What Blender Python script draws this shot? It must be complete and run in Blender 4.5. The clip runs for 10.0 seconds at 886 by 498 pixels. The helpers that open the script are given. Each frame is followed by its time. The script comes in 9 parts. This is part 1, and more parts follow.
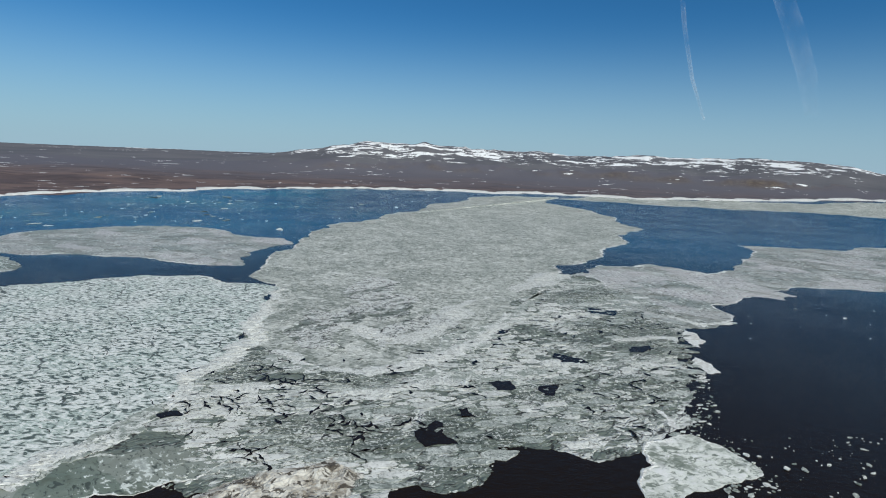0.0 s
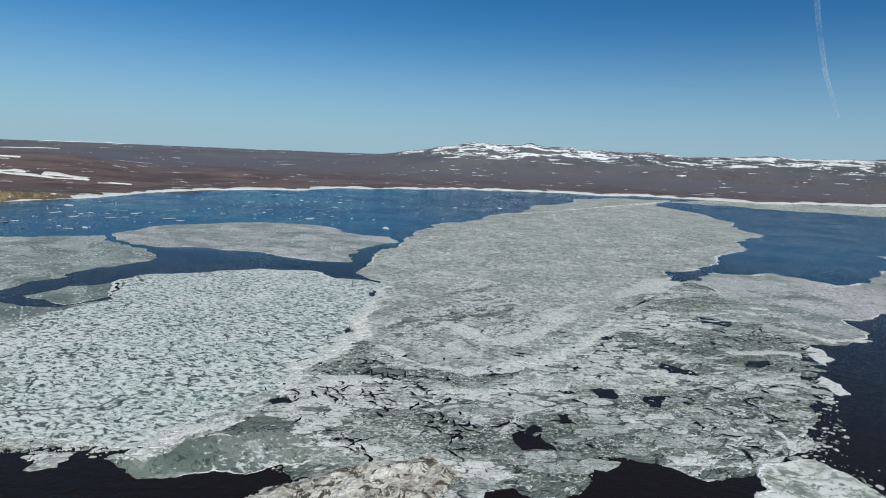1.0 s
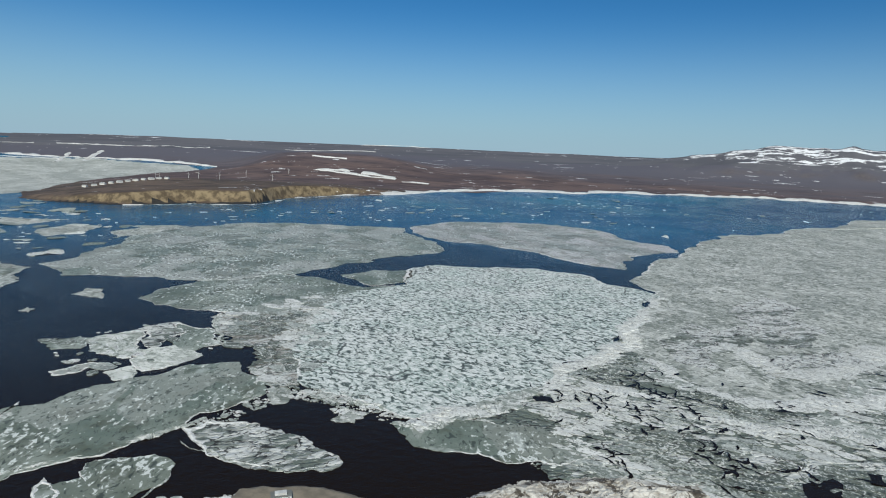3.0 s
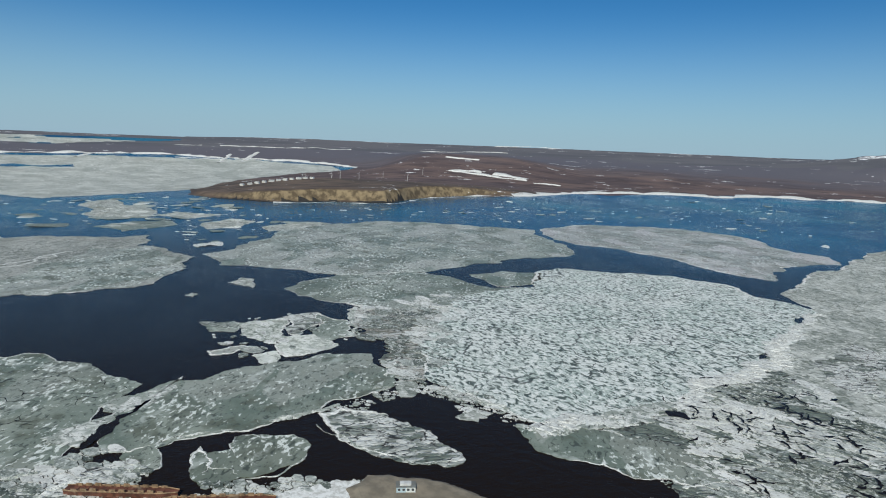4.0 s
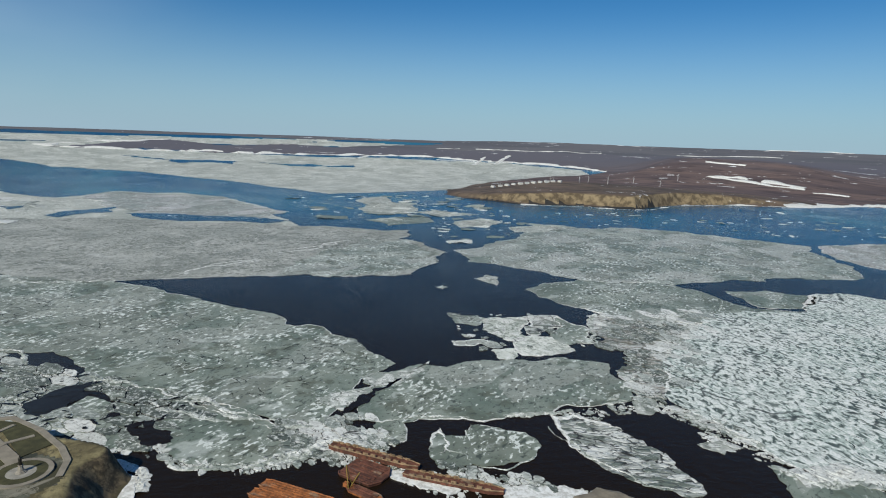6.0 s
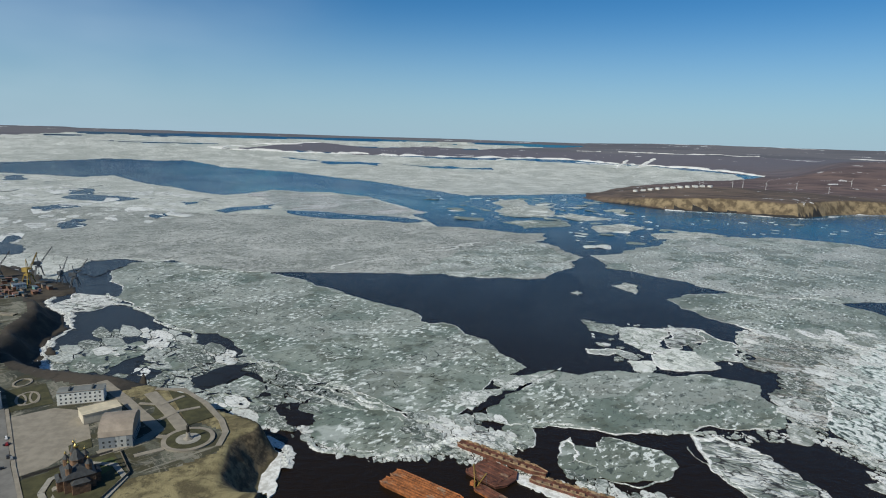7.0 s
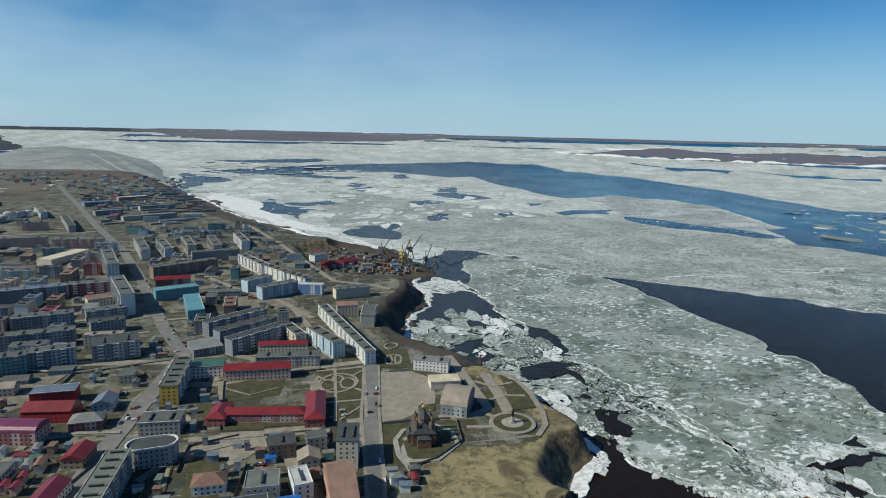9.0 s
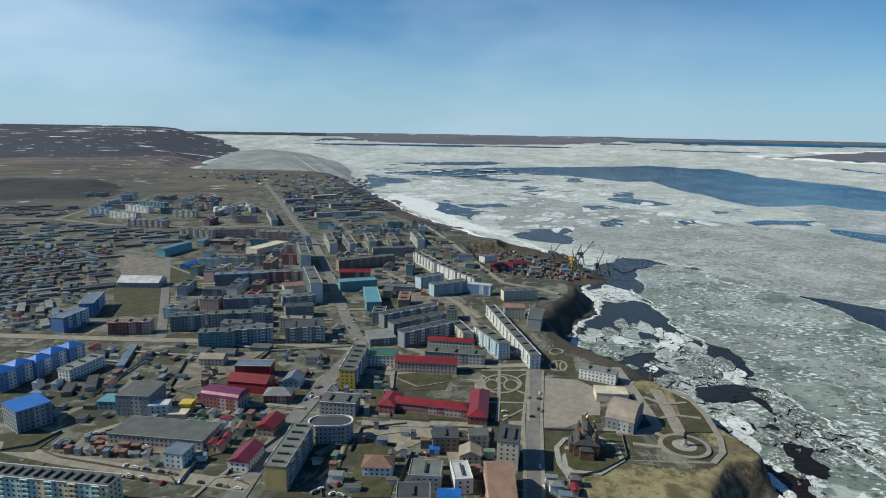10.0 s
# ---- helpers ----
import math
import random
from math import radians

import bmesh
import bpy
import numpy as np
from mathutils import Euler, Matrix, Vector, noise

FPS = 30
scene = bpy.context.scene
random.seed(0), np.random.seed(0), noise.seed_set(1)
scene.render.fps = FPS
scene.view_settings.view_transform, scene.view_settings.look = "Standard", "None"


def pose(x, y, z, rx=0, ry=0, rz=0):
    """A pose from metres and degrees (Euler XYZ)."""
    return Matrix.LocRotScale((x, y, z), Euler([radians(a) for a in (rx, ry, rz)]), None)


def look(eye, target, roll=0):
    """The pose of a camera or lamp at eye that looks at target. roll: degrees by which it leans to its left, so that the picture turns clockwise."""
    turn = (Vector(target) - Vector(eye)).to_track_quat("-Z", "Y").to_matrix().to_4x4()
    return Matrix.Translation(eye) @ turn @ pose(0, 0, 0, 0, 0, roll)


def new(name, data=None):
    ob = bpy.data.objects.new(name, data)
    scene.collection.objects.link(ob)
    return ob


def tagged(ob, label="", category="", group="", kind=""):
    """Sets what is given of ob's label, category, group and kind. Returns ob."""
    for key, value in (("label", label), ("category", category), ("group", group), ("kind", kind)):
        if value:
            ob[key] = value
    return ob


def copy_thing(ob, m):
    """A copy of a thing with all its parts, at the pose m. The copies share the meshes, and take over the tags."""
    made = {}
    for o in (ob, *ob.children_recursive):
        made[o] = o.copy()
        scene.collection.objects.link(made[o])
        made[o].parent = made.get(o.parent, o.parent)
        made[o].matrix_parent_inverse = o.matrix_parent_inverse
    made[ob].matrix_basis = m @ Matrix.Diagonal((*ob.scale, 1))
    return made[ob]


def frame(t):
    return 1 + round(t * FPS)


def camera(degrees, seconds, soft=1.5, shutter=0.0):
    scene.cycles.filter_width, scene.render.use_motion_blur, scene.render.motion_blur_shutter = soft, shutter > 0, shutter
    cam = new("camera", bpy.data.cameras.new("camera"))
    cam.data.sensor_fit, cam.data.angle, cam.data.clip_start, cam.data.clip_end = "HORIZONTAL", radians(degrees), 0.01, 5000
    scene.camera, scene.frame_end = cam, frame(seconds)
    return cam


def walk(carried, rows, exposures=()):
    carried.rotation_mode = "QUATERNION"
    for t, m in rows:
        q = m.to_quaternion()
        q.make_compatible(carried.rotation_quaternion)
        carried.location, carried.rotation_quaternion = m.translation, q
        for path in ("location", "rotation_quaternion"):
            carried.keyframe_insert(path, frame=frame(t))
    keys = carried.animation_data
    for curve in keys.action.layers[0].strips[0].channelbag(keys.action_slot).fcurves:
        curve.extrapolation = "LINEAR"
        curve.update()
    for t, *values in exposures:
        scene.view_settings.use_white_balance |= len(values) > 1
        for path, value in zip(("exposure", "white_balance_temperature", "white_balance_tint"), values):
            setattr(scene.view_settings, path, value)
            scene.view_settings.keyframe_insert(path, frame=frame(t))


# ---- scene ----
# ---------- camera and walk: a drone hangs 230 m over the shore and turns to the left ----------
H = 230.0
cam = camera(71.42, 10.0, soft=1.05)
ROWS = [
    (0, 0.02, -8.41, 2.31),
    (0.5, 3.56, -8.55, 2.17),
    (1, 9.62, -8.7, 2.33),
    (1.5, 16.45, -8.91, 2.47),
    (2, 22.41, -9.08, 2.51),
    (2.5, 28.65, -9.25, 2.47),
    (3, 34.97, -9.43, 2.5),
    (4.5, 52.94, -9.96, 2.23),
    (5, 58.66, -10.09, 2.32),
    (6.5, 75.8, -10.42, 1.9),
    (7, 82.46, -10.52, 1.82),
    (7.5, 89.18, -10.63, 1.7),
    (8, 96.31, -10.71, 1.58),
    (8.5, 104.35, -10.81, 1.38),
    (9, 113.31, -10.87, 1.3),
    (9.5, 122.07, -10.9, 1.09),
    (10, 129.27, -10.88, 0.89),
]
walk(cam, [(t, pose(0, 0, H, 0, 0, yaw) @ pose(0, 0, 0, 90 + pitch) @ pose(0, 0, 0, 0, 0, roll))
           for t, yaw, pitch, roll in ROWS], exposures=[(0.0, 0.0, 6200, 8), (4.5, -0.02, 6220, 8), (6.5, 0.05, 6340, 9), (8.0, 0.16, 6300, 8), (10.0, 0.28, 6200, 6)])

# ---------- world and sun ----------
SUN_AZ, SUN_EL = 222.0, 40.0        # degrees: turn to the left from +y, height
world = bpy.data.worlds.new("sky")
scene.world = world
world.use_nodes = True
wn, wl = world.node_tree.nodes, world.node_tree.links
sky = wn.new("ShaderNodeTexSky")
sky.sky_type, sky.sun_disc = "NISHITA", False
sky.sun_elevation, sky.sun_rotation = radians(SUN_EL), radians(-SUN_AZ)
sky.altitude, sky.air_density, sky.dust_density, sky.ozone_density = 1500, 1.0, 0.0, 4.0
# thin high cloud, denser towards the sun's side
geo = wn.new("ShaderNodeTexCoord")
stretch = wn.new("ShaderNodeMapping")
stretch.inputs["Scale"].default_value = (1.1, 1.1, 3.2)
stretch.inputs["Rotation"].default_value = (0.12, 0.1, 0.5)
wl.new(geo.outputs["Generated"], stretch.inputs["Vector"])
veil = wn.new("ShaderNodeTexNoise")
veil.inputs["Scale"].default_value, veil.inputs["Detail"].default_value = 1.3, 4
veil.inputs["Roughness"].default_value = 0.55
wl.new(stretch.outputs["Vector"], veil.inputs["Vector"])
side = wn.new("ShaderNodeVectorMath")
side.operation = "DOT_PRODUCT"
side.inputs[1].default_value = (-math.sin(radians(178)), math.cos(radians(178)), 0.0)
wl.new(geo.outputs["Generated"], side.inputs[0])
lean = wn.new("ShaderNodeMapRange")
lean.inputs["From Min"].default_value, lean.inputs["From Max"].default_value = 0.0, 0.95
wl.new(side.outputs["Value"], lean.inputs["Value"])
amount = wn.new("ShaderNodeMapRange")
amount.inputs["From Min"].default_value, amount.inputs["From Max"].default_value = 0.38, 0.72
amount.inputs["To Max"].default_value = 0.8
wl.new(veil.outputs["Fac"], amount.inputs["Value"])
both = wn.new("ShaderNodeMath")
both.operation = "MULTIPLY"
wl.new(amount.outputs["Result"], both.inputs[0])
wl.new(lean.outputs["Result"], both.inputs[1])
deep = wn.new("ShaderNodeHueSaturation")
deep.inputs["Saturation"].default_value, deep.inputs["Value"].default_value = 1.22, 0.64
wl.new(sky.outputs["Color"], deep.inputs["Color"])
# pale blue haze low over the horizon
rise = wn.new("ShaderNodeSeparateXYZ")
wl.new(geo.outputs["Generated"], rise.inputs[0])
haze = wn.new("ShaderNodeMapRange")
haze.interpolation_type = "SMOOTHERSTEP"
haze.inputs["From Min"].default_value, haze.inputs["From Max"].default_value = 0.24, -0.06
haze.inputs["To Max"].default_value = 0.95
wl.new(rise.outputs["Z"], haze.inputs["Value"])
hazy = wn.new("ShaderNodeMix")
hazy.data_type = "RGBA"
wl.new(haze.outputs["Result"], hazy.inputs["Factor"])
cool = wn.new("ShaderNodeMix")
cool.data_type, cool.blend_type = "RGBA", "MULTIPLY"
cool.inputs["Factor"].default_value, cool.inputs["B"].default_value = 1.0, (0.66, 1.03, 1.12, 1)
wl.new(deep.outputs["Color"], cool.inputs["A"])
wl.new(cool.outputs["Result"], hazy.inputs["A"])
hazy.inputs["B"].default_value = (3.25, 4.55, 5.55, 1)
mixed = wn.new("ShaderNodeMix")
mixed.data_type = "RGBA"
wl.new(both.outputs["Value"], mixed.inputs["Factor"])
wl.new(hazy.outputs["Result"], mixed.inputs["A"])
mixed.inputs["B"].default_value = (5.2, 6.3, 7.2, 1)
wl.new(mixed.outputs["Result"], wn["Background"].inputs["Color"])
wn["Background"].inputs["Strength"].default_value = 0.1

sun = new("sun", bpy.data.lights.new("sun", "SUN"))
sun.data.energy, sun.data.angle, sun.data.color = 3.9, radians(0.5), (1.0, 0.936, 0.775)
_az, _el = radians(SUN_AZ), radians(SUN_EL)
sun.matrix_world = look((0, 0, 0), (math.sin(_az) * math.cos(_el), -math.cos(_az) * math.cos(_el), -math.sin(_el)))


# ---------- materials ----------
class Nodes:
    """A material with short ways to its nodes."""

    def __init__(self, name, rough=0.7, coords="Object"):
        self.mat = bpy.data.materials.new(name)
        self.mat.use_nodes = True
        self.n, self.l = self.mat.node_tree.nodes, self.mat.node_tree.links
        self.out = self.n["Principled BSDF"]
        self.out.inputs["Roughness"].default_value = rough
        self.place = self.n.new("ShaderNodeTexCoord").outputs[coords]

    def put(self, value, socket):
        if hasattr(value, "is_output"):
            self.l.new(value, socket)
        else:
            socket.default_value = (*value, 1) if isinstance(value, tuple) and len(value) == 3 and socket.type == "RGBA" else value

    def moved(self, scale=(1, 1, 1), turn=0.0, shift=(0, 0, 0)):
        m = self.n.new("ShaderNodeMapping")
        m.vector_type = "TEXTURE"
        m.inputs["Scale"].default_value, m.inputs["Rotation"].default_value = [1 / v for v in scale], (0, 0, turn)
        m.inputs["Location"].default_value = shift
        self.l.new(self.place, m.inputs["Vector"])
        return m.outputs["Vector"]

    def warp(self, at, size, amount):
        """The place at, pushed about by noise, so that what is drawn there turns ragged."""
        t = self.n.new("ShaderNodeTexNoise")
        self.l.new(at, t.inputs["Vector"])
        t.inputs["Scale"].default_value, t.inputs["Detail"].default_value = 1.0 / size, 3
        half = self.n.new("ShaderNodeVectorMath")
        half.operation = "SUBTRACT"
        half.inputs[1].default_value = (0.5, 0.5, 0.5)
        self.l.new(t.outputs["Color"], half.inputs[0])
        add = self.n.new("ShaderNodeVectorMath")
        add.operation = "MULTIPLY_ADD"
        self.l.new(half.outputs["Vector"], add.inputs[0])
        add.inputs[1].default_value = (amount, amount, 0)
        self.l.new(at, add.inputs[2])
        return add.outputs["Vector"]

    def noise(self, size, detail=4, rough=0.55, bend=0.0, at=None):
        t = self.n.new("ShaderNodeTexNoise")
        self.l.new(at or self.place, t.inputs["Vector"])
        t.inputs["Scale"].default_value, t.inputs["Detail"].default_value = 1.0 / size, detail
        t.inputs["Roughness"].default_value, t.inputs["Distortion"].default_value = rough, bend
        return t.outputs["Fac"]

    def cells(self, size, feature="F1", at=None, out="Distance"):
        t = self.n.new("ShaderNodeTexVoronoi")
        t.feature = feature
        self.l.new(at or self.place, t.inputs["Vector"])
        t.inputs["Scale"].default_value = 1.0 / size
        return t.outputs[out]

    def waves(self, size, bend, at=None, detail=3, fine=1.5):
        t = self.n.new("ShaderNodeTexWave")
        self.l.new(at or self.place, t.inputs["Vector"])
        t.inputs["Scale"].default_value, t.inputs["Distortion"].default_value = 0.3 / size, bend
        t.inputs["Detail"].default_value, t.inputs["Detail Scale"].default_value = detail, fine
        return t.outputs["Fac"]

    def ramp(self, value, lo, hi, a=0.0, b=1.0):
        m = self.n.new("ShaderNodeMapRange")
        m.interpolation_type = "SMOOTHSTEP"
        self.l.new(value, m.inputs["Value"])
        for key, v in (("From Min", lo), ("From Max", hi), ("To Min", a), ("To Max", b)):
            m.inputs[key].default_value = v
        return m.outputs["Result"]

    def mix(self, factor, a, b, how="MIX"):
        m = self.n.new("ShaderNodeMix")
        m.data_type, m.blend_type = "RGBA", how
        for value, key in ((factor, "Factor"), (a, "A"), (b, "B")):
            self.put(value, m.inputs[key])
        return m.outputs["Result"]

    def math(self, how, a, b=0.0):
        m = self.n.new("ShaderNodeMath")
        m.operation = how
        self.put(a, m.inputs[0]), self.put(b, m.inputs[1])
        return m.outputs["Value"]

    def any(self, kind, out):
        return self.n.new(kind).outputs[out]

    def bump(self, height, strength=0.4, depth=0.3):
        b = self.n.new("ShaderNodeBump")
        b.inputs["Strength"].default_value, b.inputs["Distance"].default_value = strength, depth
        self.l.new(height, b.inputs["Height"])
        self.l.new(b.outputs["Normal"], self.out.inputs["Normal"])

    def paint(self, colour, rough=None):
        self.put(colour, self.out.inputs["Base Color"])
        if rough is not None:
            self.put(rough, self.out.inputs["Roughness"])
        return self.mat


def water_material():
    """River water, brown with silt off the town; sky reflection painted blue with distance."""
    m = Nodes("open_water", 0.1)
    m.out.inputs["IOR"].default_value = 1.33
    m.out.inputs["Specular IOR Level"].default_value = 0.13
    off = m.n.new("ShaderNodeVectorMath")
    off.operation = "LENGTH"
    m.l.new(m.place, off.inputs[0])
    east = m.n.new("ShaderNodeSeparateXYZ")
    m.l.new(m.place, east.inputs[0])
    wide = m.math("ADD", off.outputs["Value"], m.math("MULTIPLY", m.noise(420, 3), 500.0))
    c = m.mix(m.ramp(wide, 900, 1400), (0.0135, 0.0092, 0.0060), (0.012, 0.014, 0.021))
    # blue of the reflected sky put into the base colour, growing with distance
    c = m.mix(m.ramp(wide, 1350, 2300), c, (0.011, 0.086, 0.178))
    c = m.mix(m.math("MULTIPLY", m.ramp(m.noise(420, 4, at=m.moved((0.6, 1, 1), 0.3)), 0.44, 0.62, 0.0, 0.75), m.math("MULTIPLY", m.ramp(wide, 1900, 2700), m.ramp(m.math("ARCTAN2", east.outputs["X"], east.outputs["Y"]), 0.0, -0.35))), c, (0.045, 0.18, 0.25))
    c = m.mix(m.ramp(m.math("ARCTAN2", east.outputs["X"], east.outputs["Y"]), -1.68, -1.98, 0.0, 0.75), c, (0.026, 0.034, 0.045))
    ripple = m.math("ADD", m.noise(1.3, 3), m.math("MULTIPLY", m.noise(9, 3), 2.0))
    m.bump(ripple, 0.7, 0.4)
    return m.paint(c, m.ramp(m.noise(180, 3), 0.35, 0.65, 0.10, 0.20))


def ice_white_worm():
    """Bluish green-white ice with short dark melt channels, drained white in places."""
    m = Nodes("ice_melt_channels", 0.6)
    at = m.moved((1, 0.60, 1), 1.35)
    worm = m.noise(4.8, 2.8, 0.5, 0.9, m.warp(at, 30, 12))
    fine = m.noise(1.9, 3, 0.6)
    c = m.mix(m.ramp(m.noise(85, 5, 0.6), 0.36, 0.66), (0.47, 0.545, 0.505), (0.64, 0.67, 0.645))
    c = m.mix(m.ramp(worm, 0.51, 0.60, 0.0, 0.9), c, (0.82, 0.84, 0.82))
    c = m.mix(m.ramp(fine, 0.52, 0.36, 0.0, 0.35), c, (0.30, 0.36, 0.33))
    patch = m.ramp(m.noise(110, 4), 0.30, 0.62, 0.55, 1.0)
    c = m.mix(m.math("MULTIPLY", m.ramp(worm, 0.485, 0.42), patch), c, (0.155, 0.195, 0.175))
    c = m.mix(m.math("MULTIPLY", m.ramp(worm, 0.435, 0.385), patch), c, (0.060, 0.078, 0.070))
    drained = m.noise(26, 5, 0.62, 0.6, m.moved((1, 0.35, 1), 0.3))
    c = m.mix(m.ramp(drained, 0.63, 0.70, 0.0, 0.7), c, (0.72, 0.745, 0.72))
    ragged = m.warp(m.moved((1, 1, 1), 0.4), 18, 16)
    crack = m.ramp(m.cells(95, "DISTANCE_TO_EDGE", ragged), 0.016, 0.005)
    c = m.mix(m.math("MULTIPLY", crack, m.ramp(m.noise(40, 3), 0.5, 0.56, 0.0, 0.9)), c, (0.045, 0.055, 0.05))
    m.bump(m.math("ADD", worm, m.math("MULTIPLY", fine, 0.3)), 0.9, 0.9)
    return m.paint(c)


def ice_field(name="ice_mottled", gain=1.0, calm=0.65):
    """The wide grey-white sheet, finely mottled, with darker wet stretches, snowy drifts and faint cracks."""
    m = Nodes(name, 0.62)
    at = m.moved((1, 0.78, 1), -1.3)
    spots = m.noise(7.5, 5, 0.68, 1.2, at)
    blots = m.noise(22, 6, 0.7, 0.8, m.moved((1, 0.7, 1), 0.9))
    rough = m.ramp(m.noise(75, 4, 0.6, 0.6), 0.36, 0.64, calm - 0.1, min(calm + 0.35, 1.0))
    g = lambda v: tuple(min(q * gain, 0.85) for q in v)
    c = m.mix(m.ramp(m.noise(140, 6, 0.66), 0.38, 0.62), g((0.335, 0.355, 0.325)), g((0.51, 0.525, 0.49)))
    c = m.mix(m.math("MULTIPLY", m.ramp(blots, 0.49, 0.38, 0.0, 1.0), rough), c, g((0.20, 0.222, 0.19)))
    c = m.mix(m.math("MULTIPLY", m.ramp(blots, 0.55, 0.66, 0.0, 0.75), rough), c, g((0.66, 0.675, 0.635)))
    c = m.mix(m.math("MULTIPLY", m.ramp(spots, 0.495, 0.42, 0.0, 0.95), rough), c, g((0.12, 0.140, 0.115)))
    c = m.mix(m.math("MULTIPLY", m.ramp(spots, 0.54, 0.65, 0.0, 0.9), rough), c, g((0.78, 0.79, 0.75)))
    worn = m.noise(45, 6, 0.66, 0.8, m.moved((1, 0.5, 1), 0.4))
    c = m.mix(m.ramp(worn, 0.56, 0.66, 0.0, 0.4), c, g((0.62, 0.64, 0.60)))
    c = m.mix(m.ramp(worn, 0.44, 0.33, 0.0, 0.4), c, g((0.23, 0.255, 0.222)))
    ridge = m.ramp(m.cells(210, "DISTANCE_TO_EDGE", m.warp(m.place, 45, 40)), 0.026, 0.006)
    c = m.mix(m.math("MULTIPLY", ridge, m.ramp(m.noise(70, 4), 0.5, 0.62, 0.0, 0.45)), c, g((0.74, 0.75, 0.72)))
    m.bump(m.math("ADD", spots, m.math("MULTIPLY", blots, 1.5)), 0.9, 1.0)
    return m.paint(c)


def ice_wet(name="ice_wet_green", gain=(1.04, 1.0, 0.97)):
    """Grey-green rotten ice, flecked with snow and dark wet streaks."""
    m = Nodes(name, 0.5)
    g = lambda v: tuple(min(q * k, 0.8) for q, k in zip(v, gain))
    c = m.mix(m.ramp(m.noise(90, 5, 0.6), 0.36, 0.66), g((0.145, 0.188, 0.155)), g((0.29, 0.335, 0.292)))
    c = m.mix(m.ramp(m.noise(30, 4, 0.6), 0.50, 0.64, 0.0, 0.75), c, g((0.095, 0.108, 0.072)))
    at = m.moved((1, 0.55, 1), 0.75)
    sheet = m.n.new("ShaderNodeSeparateColor")
    m.l.new(m.cells(55, "F1", m.warp(at, 25, 30), "Color"), sheet.inputs[0])
    c = m.mix(m.ramp(sheet.outputs[0], 0.55, 0.75, 0.0, 0.55), c, g((0.36, 0.395, 0.365)))
    c = m.mix(m.ramp(sheet.outputs[1], 0.7, 0.8, 0.0, 0.5), c, g((0.125, 0.15, 0.115)))
    fleck = m.math("ADD", m.noise(4.4, 4, 0.64, 0.3, at), m.ramp(m.noise(48, 5, 0.65), 0.36, 0.66, -0.085, 0.055))
    c = m.mix(m.ramp(fleck, 0.56, 0.62), c, (0.70, 0.735, 0.70))
    c = m.mix(m.ramp(m.noise(4.4, 4, 0.62, 1.0, at), 0.445, 0.37, 0.0, 0.9), c, (0.055, 0.066, 0.052))
    edge = m.ramp(m.cells(105, "DISTANCE_TO_EDGE", m.warp(m.place, 22, 30)), 0.045, 0.01)
    c = m.mix(m.math("MULTIPLY", edge, m.ramp(m.noise(40, 5, 0.65), 0.5, 0.6, 0.0, 0.5)), c, (0.60, 0.64, 0.605))
    c = m.mix(m.ramp(m.noise(34, 6, 0.68, 0.6, m.moved((1, 0.45, 1), 0.7)), 0.62, 0.72, 0.0, 0.5), c, (0.50, 0.545, 0.505))
    m.bump(fleck, 0.7, 0.7)
    return m.paint(c)


def ice_broken(name="ice_refrozen_brash", plate=19.0, bit=5.5, turn=-1.0, pale=0.0, silt=0.0):
    """Refrozen brash: plates and lumps of white and grey-green ice with black wet seams between them."""
    m = Nodes(name, 0.62)
    at = m.moved((1, 0.55, 1), turn)
    ragged = m.warp(m.warp(at, 14, 12), 3.5, 4.5)
    big = m.noise(75, 5, 0.6, 1.0, at)
    tone_a, tone_b = m.cells(plate, "F1", ragged, "Color"), m.cells(bit, "F1", ragged, "Color")
    seam_a, seam_b = m.cells(plate, "DISTANCE_TO_EDGE", ragged), m.cells(bit, "DISTANCE_TO_EDGE", ragged)
    fine = m.noise(3.2, 4, 0.65, 0.8, at)
    shade = m.math("ADD", m.ramp(big, 0.38, 0.64, -0.28 + pale, 0.22 + pale), m.math("MULTIPLY", m.math("ADD", tone_a, tone_b), 0.5))
    c = m.mix(m.ramp(shade, 0.32, 0.62), (0.135, 0.165, 0.140), (0.66, 0.675, 0.65))
    c = m.mix(m.ramp(fine, 0.50, 0.36, 0.0, 0.75), c, (0.155, 0.165, 0.140))
    c = m.mix(m.ramp(fine, 0.55, 0.68, 0.0, 0.7), c, (0.72, 0.735, 0.71))
    smooth = m.noise(30, 4, 0.55, 0.6, m.moved((1, 0.5, 1), turn, (90, 40, 0)))
    c = m.mix(m.ramp(smooth, 0.56, 0.60, 0.0, 0.72), c, (0.150, 0.178, 0.145))
    heaped = m.noise(34, 5, 0.62, 1.2, m.moved((1, 0.28, 1), turn + 0.25))
    c = m.mix(m.ramp(heaped, 0.55, 0.61, 0.0, 0.75), c, (0.70, 0.715, 0.69))
    if silt:
        c = m.mix(m.ramp(m.noise(11, 5, 0.65, 0.8, at), 0.46, 0.58, 0.0, silt), c, (0.20, 0.155, 0.105))
    bits = m.math("MULTIPLY", m.ramp(seam_b, 0.09, 0.02), m.ramp(m.noise(14, 4, 0.65), 0.47, 0.57))
    c = m.mix(m.math("MAXIMUM", bits, m.math("MULTIPLY", m.ramp(seam_a, 0.05, 0.012), m.ramp(m.noise(20, 4, 0.65), 0.47, 0.57))), c, (0.026, 0.025, 0.021))
    m.bump(m.math("ADD", fine, m.math("MINIMUM", m.math("MULTIPLY", seam_b, 4.0), 0.8)), 0.9, 0.9)
    return m.paint(c)


